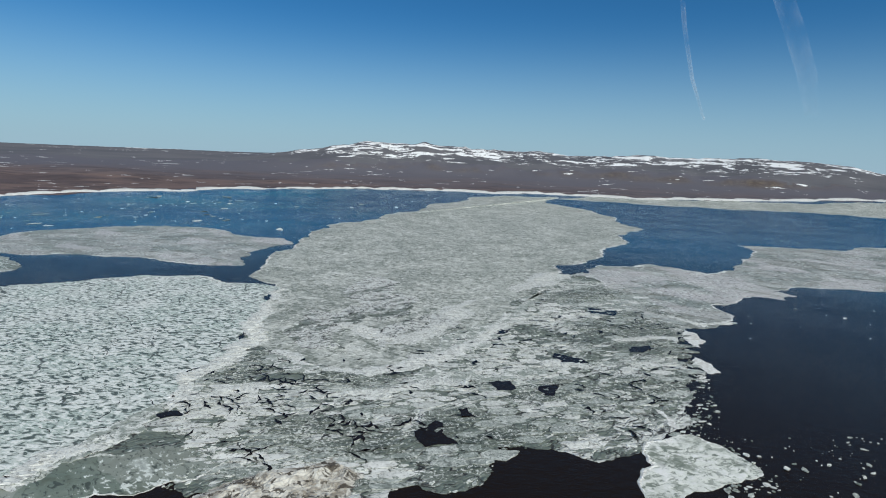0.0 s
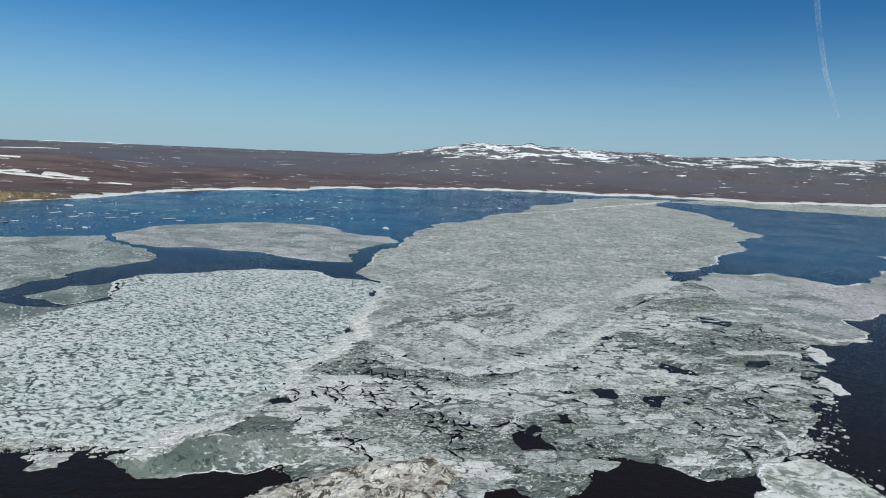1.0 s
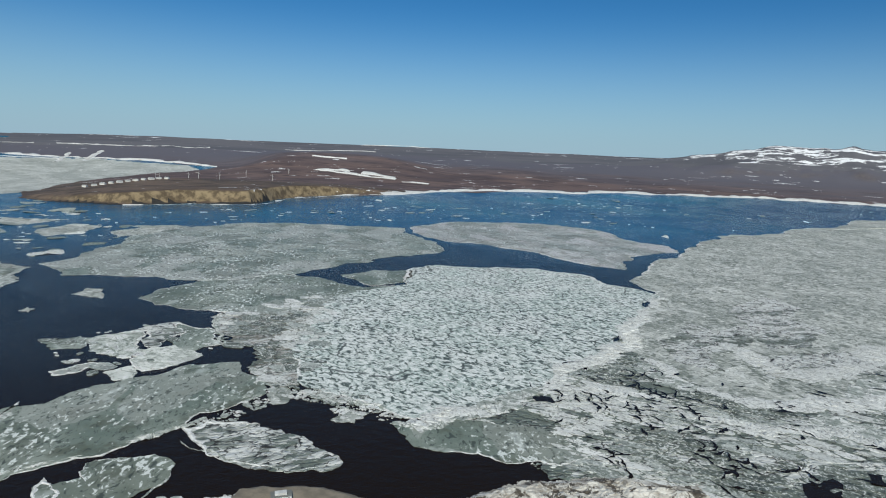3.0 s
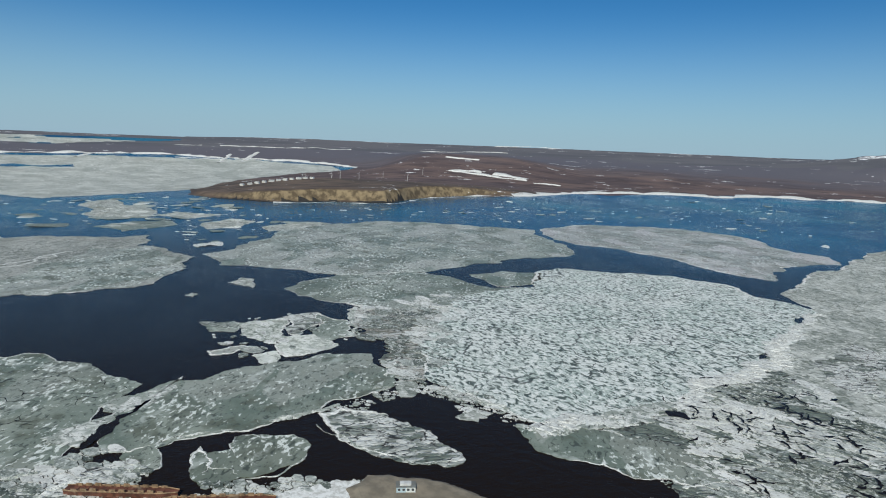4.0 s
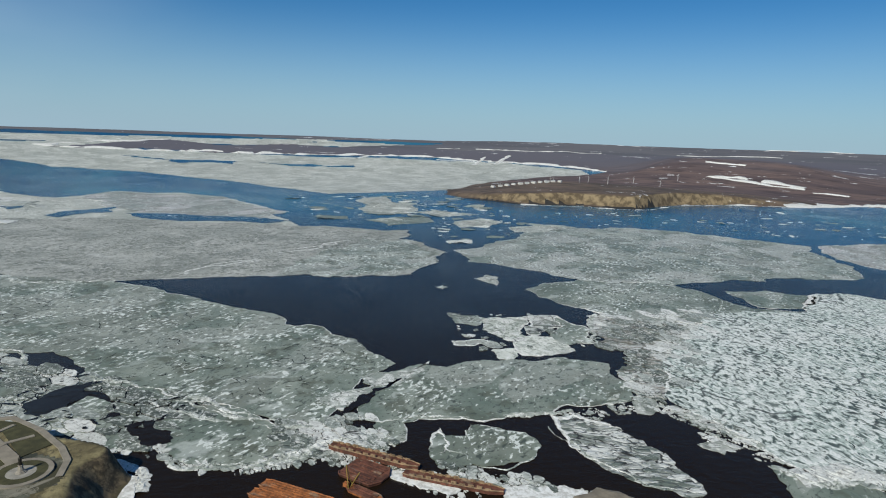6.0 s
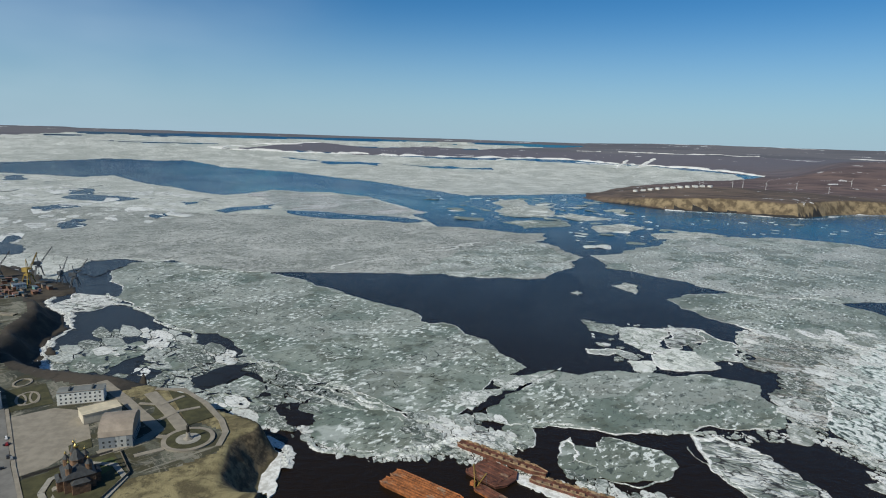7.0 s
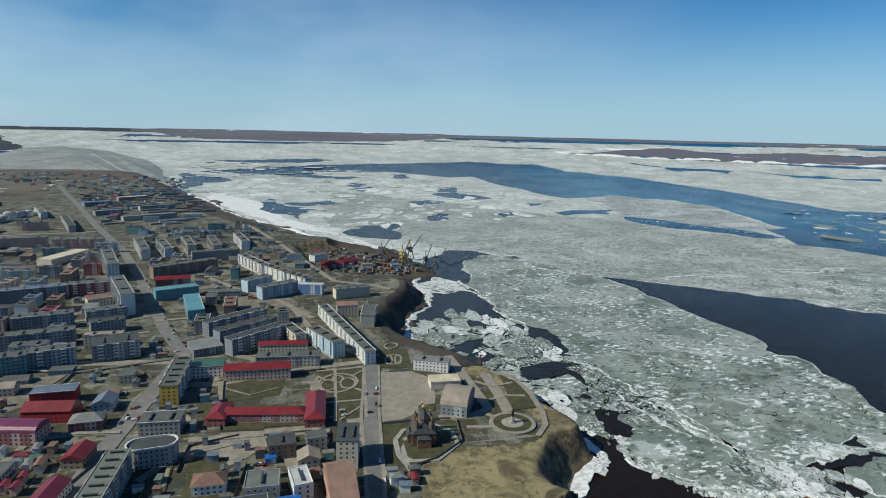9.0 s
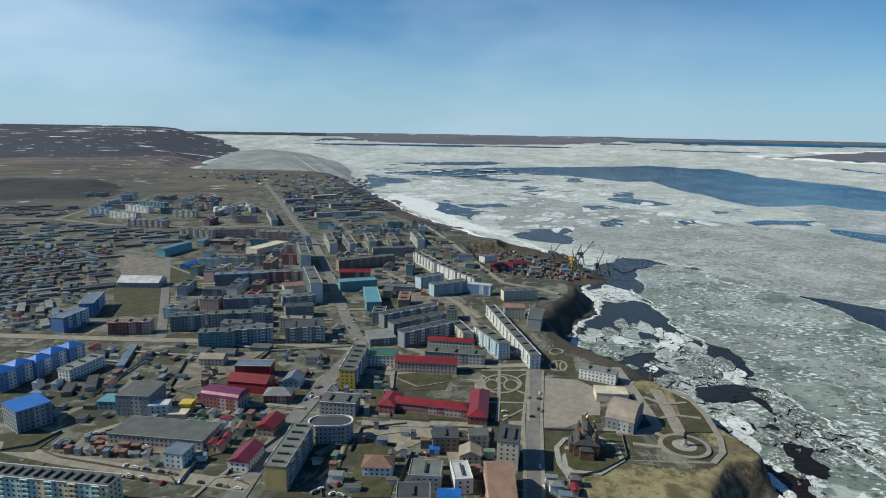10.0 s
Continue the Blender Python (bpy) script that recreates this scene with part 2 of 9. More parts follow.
def ice_block():
    """Loose blocks and splinters: each its own tone, snow white to wet grey."""
    m = Nodes("ice_block", 0.6)
    tone = m.any("ShaderNodeNewGeometry", "Random Per Island")
    c = m.mix(m.ramp(tone, 0.25, 0.80), (0.17, 0.205, 0.175), (0.72, 0.74, 0.705))
    n = m.noise(3.0, 5, 0.68, 1.0)
    c = m.mix(m.ramp(n, 0.50, 0.38, 0.0, 0.85), c, (0.12, 0.137, 0.112))
    c = m.mix(m.ramp(n, 0.54, 0.66, 0.0, 0.7), c, (0.76, 0.775, 0.745))
    m.bump(n, 0.6, 0.4)
    return m.paint(c)


def ice_plate(name, low, high, flecks=0.6, lone=False, size=4.0):
    """A broken plate of one kind of ice, its tone a little different from its neighbours'; wet edges, snow flecks."""
    m = Nodes(name, 0.58)
    tone = m.any("ShaderNodeObjectInfo", "Random") if lone else m.any("ShaderNodeNewGeometry", "Random Per Island")
    c = m.mix(tone, low, high)
    c = m.mix(m.ramp(m.noise(size * 3.5, 5, 0.65), 0.40, 0.64, 0.0, 0.55), c, tuple(v * 0.62 for v in low))
    n = m.noise(size, 5, 0.7, 1.0)
    c = m.mix(m.ramp(n, 0.52, 0.60, 0.0, flecks), c, (0.76, 0.775, 0.75))
    c = m.mix(m.ramp(n, 0.47, 0.38, 0.0, 0.85), c, tuple(v * 0.3 for v in low))
    m.bump(n, 0.7, 0.5)
    return m.paint(c)


def ice_ridge():
    """Crushed and pushed-up ice: snow white, with grey lumps and black wet crevices."""
    m = Nodes("ice_ridge", 0.65)
    n, big = m.noise(3.4, 6, 0.7, 1.0), m.noise(13, 5, 0.65, 0.8)
    c = m.mix(m.ramp(big, 0.42, 0.62), (0.30, 0.335, 0.30), (0.78, 0.79, 0.765))
    c = m.mix(m.ramp(n, 0.49, 0.40, 0.0, 0.85), c, (0.22, 0.25, 0.22))
    c = m.mix(m.ramp(n, 0.43, 0.37), c, (0.035, 0.038, 0.034))
    m.bump(n, 1.0, 1.0)
    return m.paint(c)


def snow_material():
    m = Nodes("old_snow", 0.65)
    n = m.noise(4.0, 5, 0.65)
    c = m.mix(m.ramp(n, 0.36, 0.62), (0.52, 0.52, 0.49), (0.82, 0.83, 0.82))
    c = m.mix(m.ramp(m.noise(30, 4), 0.55, 0.72, 0.0, 0.5), c, (0.42, 0.38, 0.31))
    m.bump(n, 0.6, 0.6)
    return m.paint(c)


def dirty_ice():
    m = Nodes("ice_silty", 0.7)
    n = m.noise(9.0, 6, 0.7, 1.0)
    c = m.mix(m.ramp(n, 0.38, 0.62), (0.25, 0.225, 0.185), (0.56, 0.55, 0.51))
    c = m.mix(m.ramp(m.noise(30, 4), 0.45, 0.6, 0.0, 0.6), c, (0.66, 0.645, 0.60))
    c = m.mix(m.ramp(m.noise(12, 6, 0.68, 1.0), 0.50, 0.43, 0.0, 0.95), c, (0.050, 0.040, 0.028))
    m.bump(n, 0.8, 0.7)
    return m.paint(c)


def far_grain(m, squeeze):
    """A place for far snow and heath that lie in long low bands; and how far off it is."""
    flat = m.n.new("ShaderNodeSeparateXYZ")
    m.l.new(m.place, flat.inputs[0])
    bearing = m.math("ARCTAN2", flat.outputs["X"], flat.outputs["Y"])
    reach = m.math("SQRT", m.math("ADD", m.math("MULTIPLY", flat.outputs["X"], flat.outputs["X"]), m.math("MULTIPLY", flat.outputs["Y"], flat.outputs["Y"])))
    join = m.n.new("ShaderNodeCombineXYZ")
    m.l.new(m.math("MULTIPLY", bearing, 3800.0 * squeeze), join.inputs[0])
    m.l.new(reach, join.inputs[1])
    m.l.new(flat.outputs["Z"], join.inputs[2])
    return join.outputs[0], reach


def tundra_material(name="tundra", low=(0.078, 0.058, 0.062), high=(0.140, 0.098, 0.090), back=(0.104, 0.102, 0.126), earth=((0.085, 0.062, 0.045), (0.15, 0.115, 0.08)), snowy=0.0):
    """Brown spring tundra with old snow in the hollows; bare earth where it is steep; bluish haze painted in far off.
    """
    m = Nodes(name, 0.9)
    bands, reach = far_grain(m, 0.25)
    c = m.mix(m.ramp(m.noise(150, 5, 0.6, 0.3, bands), 0.36, 0.64), low, high)
    c = m.mix(m.ramp(m.noise(45, 4, 0.6, 0.0, bands), 0.5, 0.62, 0.0, 0.8), c, tuple(v * 0.62 for v in low))
    c = m.mix(m.ramp(m.noise(70, 5, 0.62, 0.0, m.warp(bands, 200, 40)), 0.55, 0.66, 0.0, 0.6), c, tuple(v * 1.25 for v in high))
    # distance haze put into the colour: far land fades to the bluish back tone
    haze_reach = m.math("ADD", reach, m.math("MULTIPLY", m.noise(120, 4, 0.6, 0.0, bands), 700.0))
    c = m.mix(m.ramp(haze_reach, 3900, 4600), c, back)
    normal = m.n.new("ShaderNodeSeparateXYZ")
    m.l.new(m.any("ShaderNodeNewGeometry", "Normal"), normal.inputs[0])
    steep = m.ramp(normal.outputs["Z"], 0.93, 0.78)
    bare = m.mix(m.ramp(m.noise(28, 5, 0.65), 0.4, 0.62), *earth)
    c = m.mix(steep, c, bare)
    hollow = m.math("ADD", m.noise(32, 5, 0.62, 0.2, bands), m.math("MULTIPLY", m.noise(300, 3), 0.25))
    snow = m.ramp(hollow, 0.785 - snowy, 0.805 - snowy)
    c = m.mix(snow, c, (0.80, 0.82, 0.84))
    m.bump(m.noise(14, 5), 0.6, 2.0)
    return m.paint(c)


def town_ground_material():
    """Trodden dirt, gravel and last year's grass."""
    m = Nodes("town_dirt", 0.9)
    c = m.mix(m.ramp(m.noise(48, 5, 0.62, 0.5), 0.40, 0.60), (0.034, 0.038, 0.027), (0.128, 0.130, 0.098))
    c = m.mix(m.ramp(m.noise(24, 4, 0.6, at=m.moved(shift=(70, 10, 0))), 0.48, 0.55, 0.0, 0.9), c, (0.048, 0.044, 0.020))
    track = m.noise(7, 5, 0.7, 0.6, m.moved((1, 0.2, 1), 0.66))
    c = m.mix(m.ramp(track, 0.55, 0.64, 0.0, 0.75), c, (0.27, 0.25, 0.20))
    worn = m.noise(16, 6, 0.72, 0.8, m.moved((1, 0.45, 1), 2.2))
    c = m.mix(m.ramp(worn, 0.55, 0.62, 0.0, 0.7), c, (0.24, 0.225, 0.18))
    c = m.mix(m.ramp(worn, 0.44, 0.36, 0.0, 0.7), c, (0.040, 0.040, 0.026))
    c = m.mix(m.ramp(m.noise(4, 5, 0.7), 0.44, 0.33, 0.0, 0.8), c, (0.030, 0.030, 0.026))
    normal = m.n.new("ShaderNodeSeparateXYZ")
    m.l.new(m.any("ShaderNodeNewGeometry", "Normal"), normal.inputs[0])
    steep = m.ramp(normal.outputs["Z"], 0.97, 0.84)
    scrub = m.mix(m.ramp(m.noise(9, 5, 0.7), 0.38, 0.62), (0.085, 0.062, 0.035), (0.30, 0.235, 0.125))
    c = m.mix(steep, c, scrub)
    m.bump(m.noise(3, 5), 0.6, 0.5)
    return m.paint(c)


def mountain_material():
    """Dark scree and tundra, blued by painted haze, with snow lying in gullies and on the tops."""
    m = Nodes("mountain", 0.9)
    bands, reach = far_grain(m, 0.2)
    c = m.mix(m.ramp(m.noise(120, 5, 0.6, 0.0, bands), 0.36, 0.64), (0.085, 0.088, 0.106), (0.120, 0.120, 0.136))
    gully = m.math("ADD", m.noise(30, 5, 0.66, 0.6, bands), m.math("MULTIPLY", m.noise(22, 4), 0.2))
    height = m.n.new("ShaderNodeSeparateXYZ")
    m.l.new(m.place, height.inputs[0])
    limit = m.ramp(height.outputs["Z"], 170, 255, -0.13, 0.025)
    c = m.mix(m.ramp(m.math("ADD", gully, limit), 0.638, 0.665), c, (0.76, 0.78, 0.81))
    m.bump(m.noise(25, 5), 0.6, 3.0)
    return m.paint(c)


def vapour_material(most):
    m = Nodes("vapour", 1.0)
    m.paint((0.85, 0.88, 0.92))
    fade = m.ramp(m.noise(160, 4), 0.3, 0.7, 0.0, most)
    m.put(fade, m.out.inputs["Alpha"])
    return m.mat


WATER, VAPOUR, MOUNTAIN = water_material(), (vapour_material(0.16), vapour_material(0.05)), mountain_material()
ICE = {"W": ice_white_worm(), "T": ice_field("ice_mottled", 1.06, 0.8), "C": ice_wet(), "R": ice_broken(pale=-0.16), "B": ice_broken("ice_raft", 24.0, 6.5, -0.4, 0.10), "N": ice_broken("ice_rough_net", 9.0, 3.6, -0.9, 0.16)}
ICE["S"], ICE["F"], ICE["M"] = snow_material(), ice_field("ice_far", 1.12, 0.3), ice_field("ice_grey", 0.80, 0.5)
BLOCK, SNOW, SILT = ice_block(), ICE["S"], dirty_ice()
ICE["H"] = ice_wet("ice_grey_green", (1.36, 1.26, 1.28))
ICE["G"] = ice_wet("ice_pale_green", (1.75, 1.52, 1.66))
PLATES = [ice_plate("ice_plate_white", (0.56, 0.58, 0.55), (0.82, 0.825, 0.80)), ice_plate("ice_plate_grey", (0.27, 0.305, 0.275), (0.48, 0.51, 0.48)), ice_plate("ice_plate_wet", (0.085, 0.104, 0.086), (0.24, 0.27, 0.23), 0.8)]
LONE_PLATES = [ice_plate("ice_lone_white", (0.56, 0.58, 0.55), (0.82, 0.825, 0.80), lone=True), ice_plate("ice_lone_grey", (0.27, 0.305, 0.275), (0.48, 0.51, 0.48), lone=True), ice_plate("ice_lone_wet", (0.085, 0.104, 0.086), (0.24, 0.27, 0.23), 0.8, lone=True)]
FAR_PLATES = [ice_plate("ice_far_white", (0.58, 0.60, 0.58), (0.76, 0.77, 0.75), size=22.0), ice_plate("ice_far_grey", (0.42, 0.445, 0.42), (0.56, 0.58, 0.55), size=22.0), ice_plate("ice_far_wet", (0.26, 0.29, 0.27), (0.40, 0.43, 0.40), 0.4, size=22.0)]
RIDGE = ICE["X"] = ice_ridge()
DRIFT = ice_plate("snow_drift", (0.60, 0.615, 0.585), (0.70, 0.715, 0.69), 0.8, size=3.2)
ICE["K"] = ice_field("ice_young", 0.56, 0.1)
ICE["D"], ICE["P"] = ice_broken("ice_silty_raft", 12.0, 4.0, -0.3, 0.05, 0.5), ice_field("ice_snowy", 1.45)


def headland_material():
    """Last year's grass on the headland and the bluffs, straw-coloured and brown, bare in places."""
    m = Nodes("headland_grass", 0.95)
    n = m.noise(20, 6, 0.66, 0.8)
    c = m.mix(m.ramp(n, 0.38, 0.62), (0.092, 0.075, 0.036), (0.27, 0.23, 0.118))
    c = m.mix(m.ramp(m.noise(5, 5, 0.65), 0.46, 0.34, 0.0, 0.7), c, (0.055, 0.045, 0.025))
    normal = m.n.new("ShaderNodeSeparateXYZ")
    m.l.new(m.any("ShaderNodeNewGeometry", "Normal"), normal.inputs[0])
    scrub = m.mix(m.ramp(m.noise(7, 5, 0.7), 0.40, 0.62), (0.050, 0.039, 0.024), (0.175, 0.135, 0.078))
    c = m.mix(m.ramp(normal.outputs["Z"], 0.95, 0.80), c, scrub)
    m.bump(m.noise(4, 5, 0.65), 0.8, 1.0)
    return m.paint(c)


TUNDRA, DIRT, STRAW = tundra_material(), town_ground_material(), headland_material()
MOOR = tundra_material("moor", (0.048, 0.044, 0.034), (0.112, 0.095, 0.066))
HEATH = tundra_material("heath", (0.070, 0.052, 0.042), (0.140, 0.102, 0.076), earth=((0.095, 0.070, 0.042), (0.26, 0.20, 0.118)))
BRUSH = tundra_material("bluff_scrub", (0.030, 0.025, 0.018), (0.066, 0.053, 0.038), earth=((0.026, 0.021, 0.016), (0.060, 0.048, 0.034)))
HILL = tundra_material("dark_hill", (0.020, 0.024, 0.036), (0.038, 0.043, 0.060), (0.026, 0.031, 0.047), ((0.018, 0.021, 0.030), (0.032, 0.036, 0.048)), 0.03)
SLAG = tundra_material("slag_heap", (0.016, 0.016, 0.018), (0.034, 0.033, 0.033), earth=((0.014, 0.014, 0.015), (0.035, 0.033, 0.03)), snowy=-0.1)


# ---------- the large structure: water, land, ice ----------
RIM0, RIM1, RISE = 2700.0, 4850.0, 195.27


def bowl(r):
    """The far country, beyond 2.7 km, is drawn in and lifted to where the true horizon lies."""
    q = np.clip((np.asarray(r, float) - RIM0) / (RIM1 - RIM0), 0, None)
    return RISE * q * q


def mesh_object(name, verts, faces, mats, parent=None, smooth=False, index=None):
    me = bpy.data.meshes.new(name)
    me.from_pydata([tuple(v) for v in verts], [], [tuple(f) for f in faces])
    for m in (mats if isinstance(mats, (list, tuple)) else [mats]):
        me.materials.append(m)
    if index is not None:
        me.polygons.foreach_set("material_index", index)
    if smooth:
        me.polygons.foreach_set("use_smooth", [True] * len(me.polygons))
    ob = new(name, me)
    ob.parent = parent
    return ob


def inside(pts, x, y):
    """Which of the places x, y lie in the outline pts."""
    res = np.zeros(np.shape(x), bool)
    for (x0, y0), (x1, y1) in zip(pts, pts[1:] + pts[:1]):
        if y0 != y1:
            res ^= ((y0 > y) != (y1 > y)) & (x < (x1 - x0) * (y - y0) / (y1 - y0) + x0)
    return res


def away(pts, x, y, closed=True):
    """How far the places x, y are from the line pts."""
    best = np.full(np.shape(x), 1e9)
    for (x0, y0), (x1, y1) in zip(pts, pts[1:] + (pts[:1] if closed else [])):
        dx, dy = x1 - x0, y1 - y0
        s = np.clip(((x - x0) * dx + (y - y0) * dy) / (dx * dx + dy * dy + 1e-9), 0, 1)
        best = np.minimum(best, np.hypot(x - x0 - s * dx, y - y0 - s * dy))
    return best


_table = np.random.RandomState(5).rand(256, 256)


def lattice(x, y, size):
    """Smooth value noise in 0..1."""
    u, v = np.asarray(x) / size, np.asarray(y) / size
    i, j = np.floor(u).astype(int), np.floor(v).astype(int)
    f, g = u - i, v - j
    f, g = f * f * (3 - 2 * f), g * g * (3 - 2 * g)
    q = lambda a, b: _table[a % 256, b % 256]
    return (q(i, j) * (1 - f) + q(i + 1, j) * f) * (1 - g) + (q(i, j + 1) * (1 - f) + q(i + 1, j + 1) * f) * g


def rolls(x, y, size, octaves=4):
    return sum(lattice(x + 91 * k, y - 57 * k, size / 2**k) * 0.5**k for k in range(octaves)) / (2 - 0.5 ** (octaves - 1))


def step(v, a, b):
    q = np.clip((v - a) / (b - a), 0, 1)
    return q * q * (3 - 2 * q)


def rough_line(pts, spacing, wobble, seed, closed=True):
    """The line pts broken up into an uneven edge: halved again and again, each middle pushed aside."""
    rnd = random.Random(seed)
    out = []
    ends = list(zip(pts, pts[1:] + (pts[:1] if closed else [])))
    for a, b in ends:
        line = [a, b]
        while math.dist(line[0], line[1]) > spacing * (0.6 + 0.0016 * math.hypot(*line[0])):
            then = []
            for p, q in zip(line, line[1:]):
                d = math.dist(p, q)
                s = rnd.gauss(0, wobble)
                then += [p, ((p[0] + q[0]) / 2 - (q[1] - p[1]) * s, (p[1] + q[1]) / 2 + (q[0] - p[0]) * s)]
            line = then + [b]
        out += line[:-1]
    return out if closed else out + [pts[-1]]


TOWN_COAST = [(-363, -59), (-396, -57), (-421, -56), (-442, -75), (-458, -99), (-472, -118), (-493, -140), (-510, -171), (-527, -200), (-541, -235), (-566, -276), (-602, -306), (-660, -327), (-699, -331), (-731, -338), (-783, -369), (-817, -399), (-854, -413), (-874, -386), (-934, -417), (-960, -474), (-1039, -539), (-1073, -574), (-1028, -561), (-1054, -633), (-1059, -719), (-1122, -841), (-1179, -955), (-1224, -1049), (-1346, -1265), (-1484, -1474), (-1679, -1761), (-1934, -2140), (-1980, -2312), (-1928, -2551), (-1795, -2743), (-1588, -2971), (-1830, -3232), (-2089, -3423), (-2233, -3496)]
SHORE_COAST = [(2399, 3372), (1937, 3468), (1627, 3480), (1330, 3535), (700, 3620), (85, 3653), (-563, 3554), (-1151, 3271), (-1582, 2833), (-1802, 2491), (-1842, 2138), (-1916, 1951), (-1929, 1700), (-1794, 1389), (-1922, 1223), (-1977, 1021), (-2178, 892), (-2346, 858), (-2643, 1056), (-2897, 1305), (-3045, 1639), (-3170, 2198), (-3486, 1998), (-3678, 1735), (-3905, 1412), (-4033, 1100), (-4052, 780), (-4106, 355), (-4102, 96), (-4129, -124), (-4123, -535), (-4161, -990), (-4563, -304), (-4410, 107), (-4385, 814), (-4443, 1032), (-4452, 1612)]
# both coasts are closed behind the horizon and behind the camera
TOWN_LAND = TOWN_COAST + [(-2180, -4480), (-1500, -4900), (0, -5000), (1500, -4800), (2600, -4200), (700, -900), (260, -330), (60, -190), (-90, -110), (-200, -60)]
SHORE_LAND = SHORE_COAST + [(-4700, 1750), (-4100, 2900), (-2600, 4400), (0, 5000), (2600, 4300), (3700, 3400), (2900, 3100)]
HEADLAND = [(-355, -137), (-366, -114), (-388, -88), (-427, -90), (-408, -68), (-389, -43), (-343, -35), (-267, -123), (-322, -148)]
TOWN_AREA = [(-324, -1615), (-458, -1517), (-557, -1507), (-721, -1879), (-917, -1826), (-1048, -1579), (-1417, -2054), (-1747, -2004), (-1779, -1899), (-1269, -1216), (-858, -452), (-785, -369), (-595, -339), (-486, -251), (-500, -150), (-330, -40), (-150, -50), (60, -150), (60, -400)]
PORT = [(-911, -662), (-989, -645), (-969, -528), (-896, -416), (-838, -395), (-786, -450), (-778, -521)]
TOWN_EDGE = rough_line(TOWN_LAND, 6, 0.10, 3)
SHORE_EDGE = rough_line(SHORE_LAND, 25, 0.08, 4)


def town_height(r):
    return 22.0 + 8.0 * step(r, 900, 2700)


def ridge_line(az):
    """How high the far mountains stand over the horizon, in degrees, by bearing."""
    return np.interp(az, [-60, -41, -36, -33, -29, -25.5, -21, -17, -13.5, -11, -8.5, -5.5, -3, 0, 1.8, 4.5, 7.3, 9.5, 11.5, 14, 20],
                     [0.0, 0.0, 0.2, 0.75, 1.05, 1.1, 1.0, 1.1, 0.8, 0.8, 1.2, 1.15, 1.25, 1.3, 1.55, 1.3, 1.4, 1.0, 0.6, 0.25, 0.0])


def ground_height(x, y):
    r, az = np.hypot(x, y), np.degrees(np.arctan2(-x, y))
    base = bowl(r)
    z = base - 6.0
    # the town's land: a plateau that breaks off to the water in a bluff
    t_in = inside(TOWN_EDGE, x, y)
    near = (r < 4700)
    d = np.where(t_in, away(TOWN_COAST, x, y, False), 0)
    crowded = step(-x, 405, 430) * (1 - step(r, 560, 660))
    bluff = step(d + (14 - 9 * crowded) * (rolls(x, y, 30) - 0.5), 4 - 3 * crowded, 30 - 20 * crowded + 80 * step(r, 900, 1500))
    level = 3.0 + (town_height(r) - 3.0) * np.where(inside(PORT, x, y), 0, step(away(PORT, x, y), 2, 30))
    spit = 1 - 0.9 * step(r, 2900, 3500) * (1 - step(az % 360, 149.5, 154.5))
    level = 1.5 + (level - 1.5) * spit
    town = base + 0.6 + (level + 1.6 * (rolls(x, y, 60) - 0.5) * (1 - step(d, 40, 90)) - 0.6) * bluff
    hill = 22 * step(az, 152.0, 157.6) * (1 - step(az, 178, 205)) * np.exp(-(((r - 4330) / 400) ** 2))
    town = town + hill * step(d, 20, 300) * (0.88 + 0.2 * rolls(x, y, 350)) + 26 * spit * (rolls(x, y, 700) - 0.35) * step(r, 2600, 3300) * (1 - 0.7 * step(r, 3600, 4100)) * step(d, 50, 400)
    town = town + 36 * np.exp(-(((az - 162.5) / 4.6) ** 4)) * np.exp(-(((r - 2330) / 160) ** 2)) * (0.6 + 0.8 * rolls(x, y, 150))
    z = np.where(t_in, town, z)
    # the far shore of the bay, with the earth bluff of the cape and the mountains behind
    s_in = inside(SHORE_EDGE, x, y)
    d = np.where(s_in, away(SHORE_COAST, x, y, False), 0)
    cape = np.exp(-(((az - 54) / 13.0) ** 4)) * np.exp(-(((r - 2500) / 520) ** 4))
    low = 3.0 + 16.0 * step(d, 10, 600) * (0.6 + 0.8 * rolls(x, y, 500))
    shore = 0.8 + (low - 0.8) * step(d, 2, 40) + cape * 43 * step(d + 26 * (rolls(x, y, 60) - 0.5), 16, 46)
    swell = 84 * np.exp(-(((az - 46) / 9.0) ** 4)) * np.exp(-(((r - 3850) / 330) ** 2))
    swell = swell + 26 * np.exp(-(((az - 31) / 5.0) ** 2)) * np.exp(-(((r - 3900) / 250) ** 2))
    rib = 0.65 * (1 - np.abs(2 * rolls(x, y, 300) - 1)) + 0.35 * (1 - np.abs(2 * rolls(x + 800, y, 110, 3) - 1))
    height = ridge_line(az)
    crest = np.clip(H - r * 0.00716 - base, 0, None) * step(height, 0, 0.3) + r * np.radians(height)
    rise = np.exp(-(((r - 4600) / 170) ** 2)) + 0.42 * np.exp(-(((r - 4330) / 110) ** 2)) * rolls(x, y, 380)
    peaks = crest * rise * (0.74 + 0.30 * rib)
    z = np.where(s_in, base + shore + (swell + peaks) * step(d, 30, 400), z)
    # low land all along the horizon and a few flat islands
    begin = np.interp(az % 360, [84, 112, 118, 125, 134, 139], [4690, 4690, 4540, 4460, 4490, 4690]) + 70 * (rolls(x, y, 260) - 0.5)
    far = (0.3 + rolls(x, y, 600)) * (4.0 * step(r, 4700, 4800) + 2.0 * step(r - begin, 0, 120) * step(4690 - begin, 0, 60))
    z = np.where(~s_in & ~t_in & (r > begin), base - 2.6 + 1.5 * far + 2.8 * step(4690 - begin, 0, 60), z)
    return z


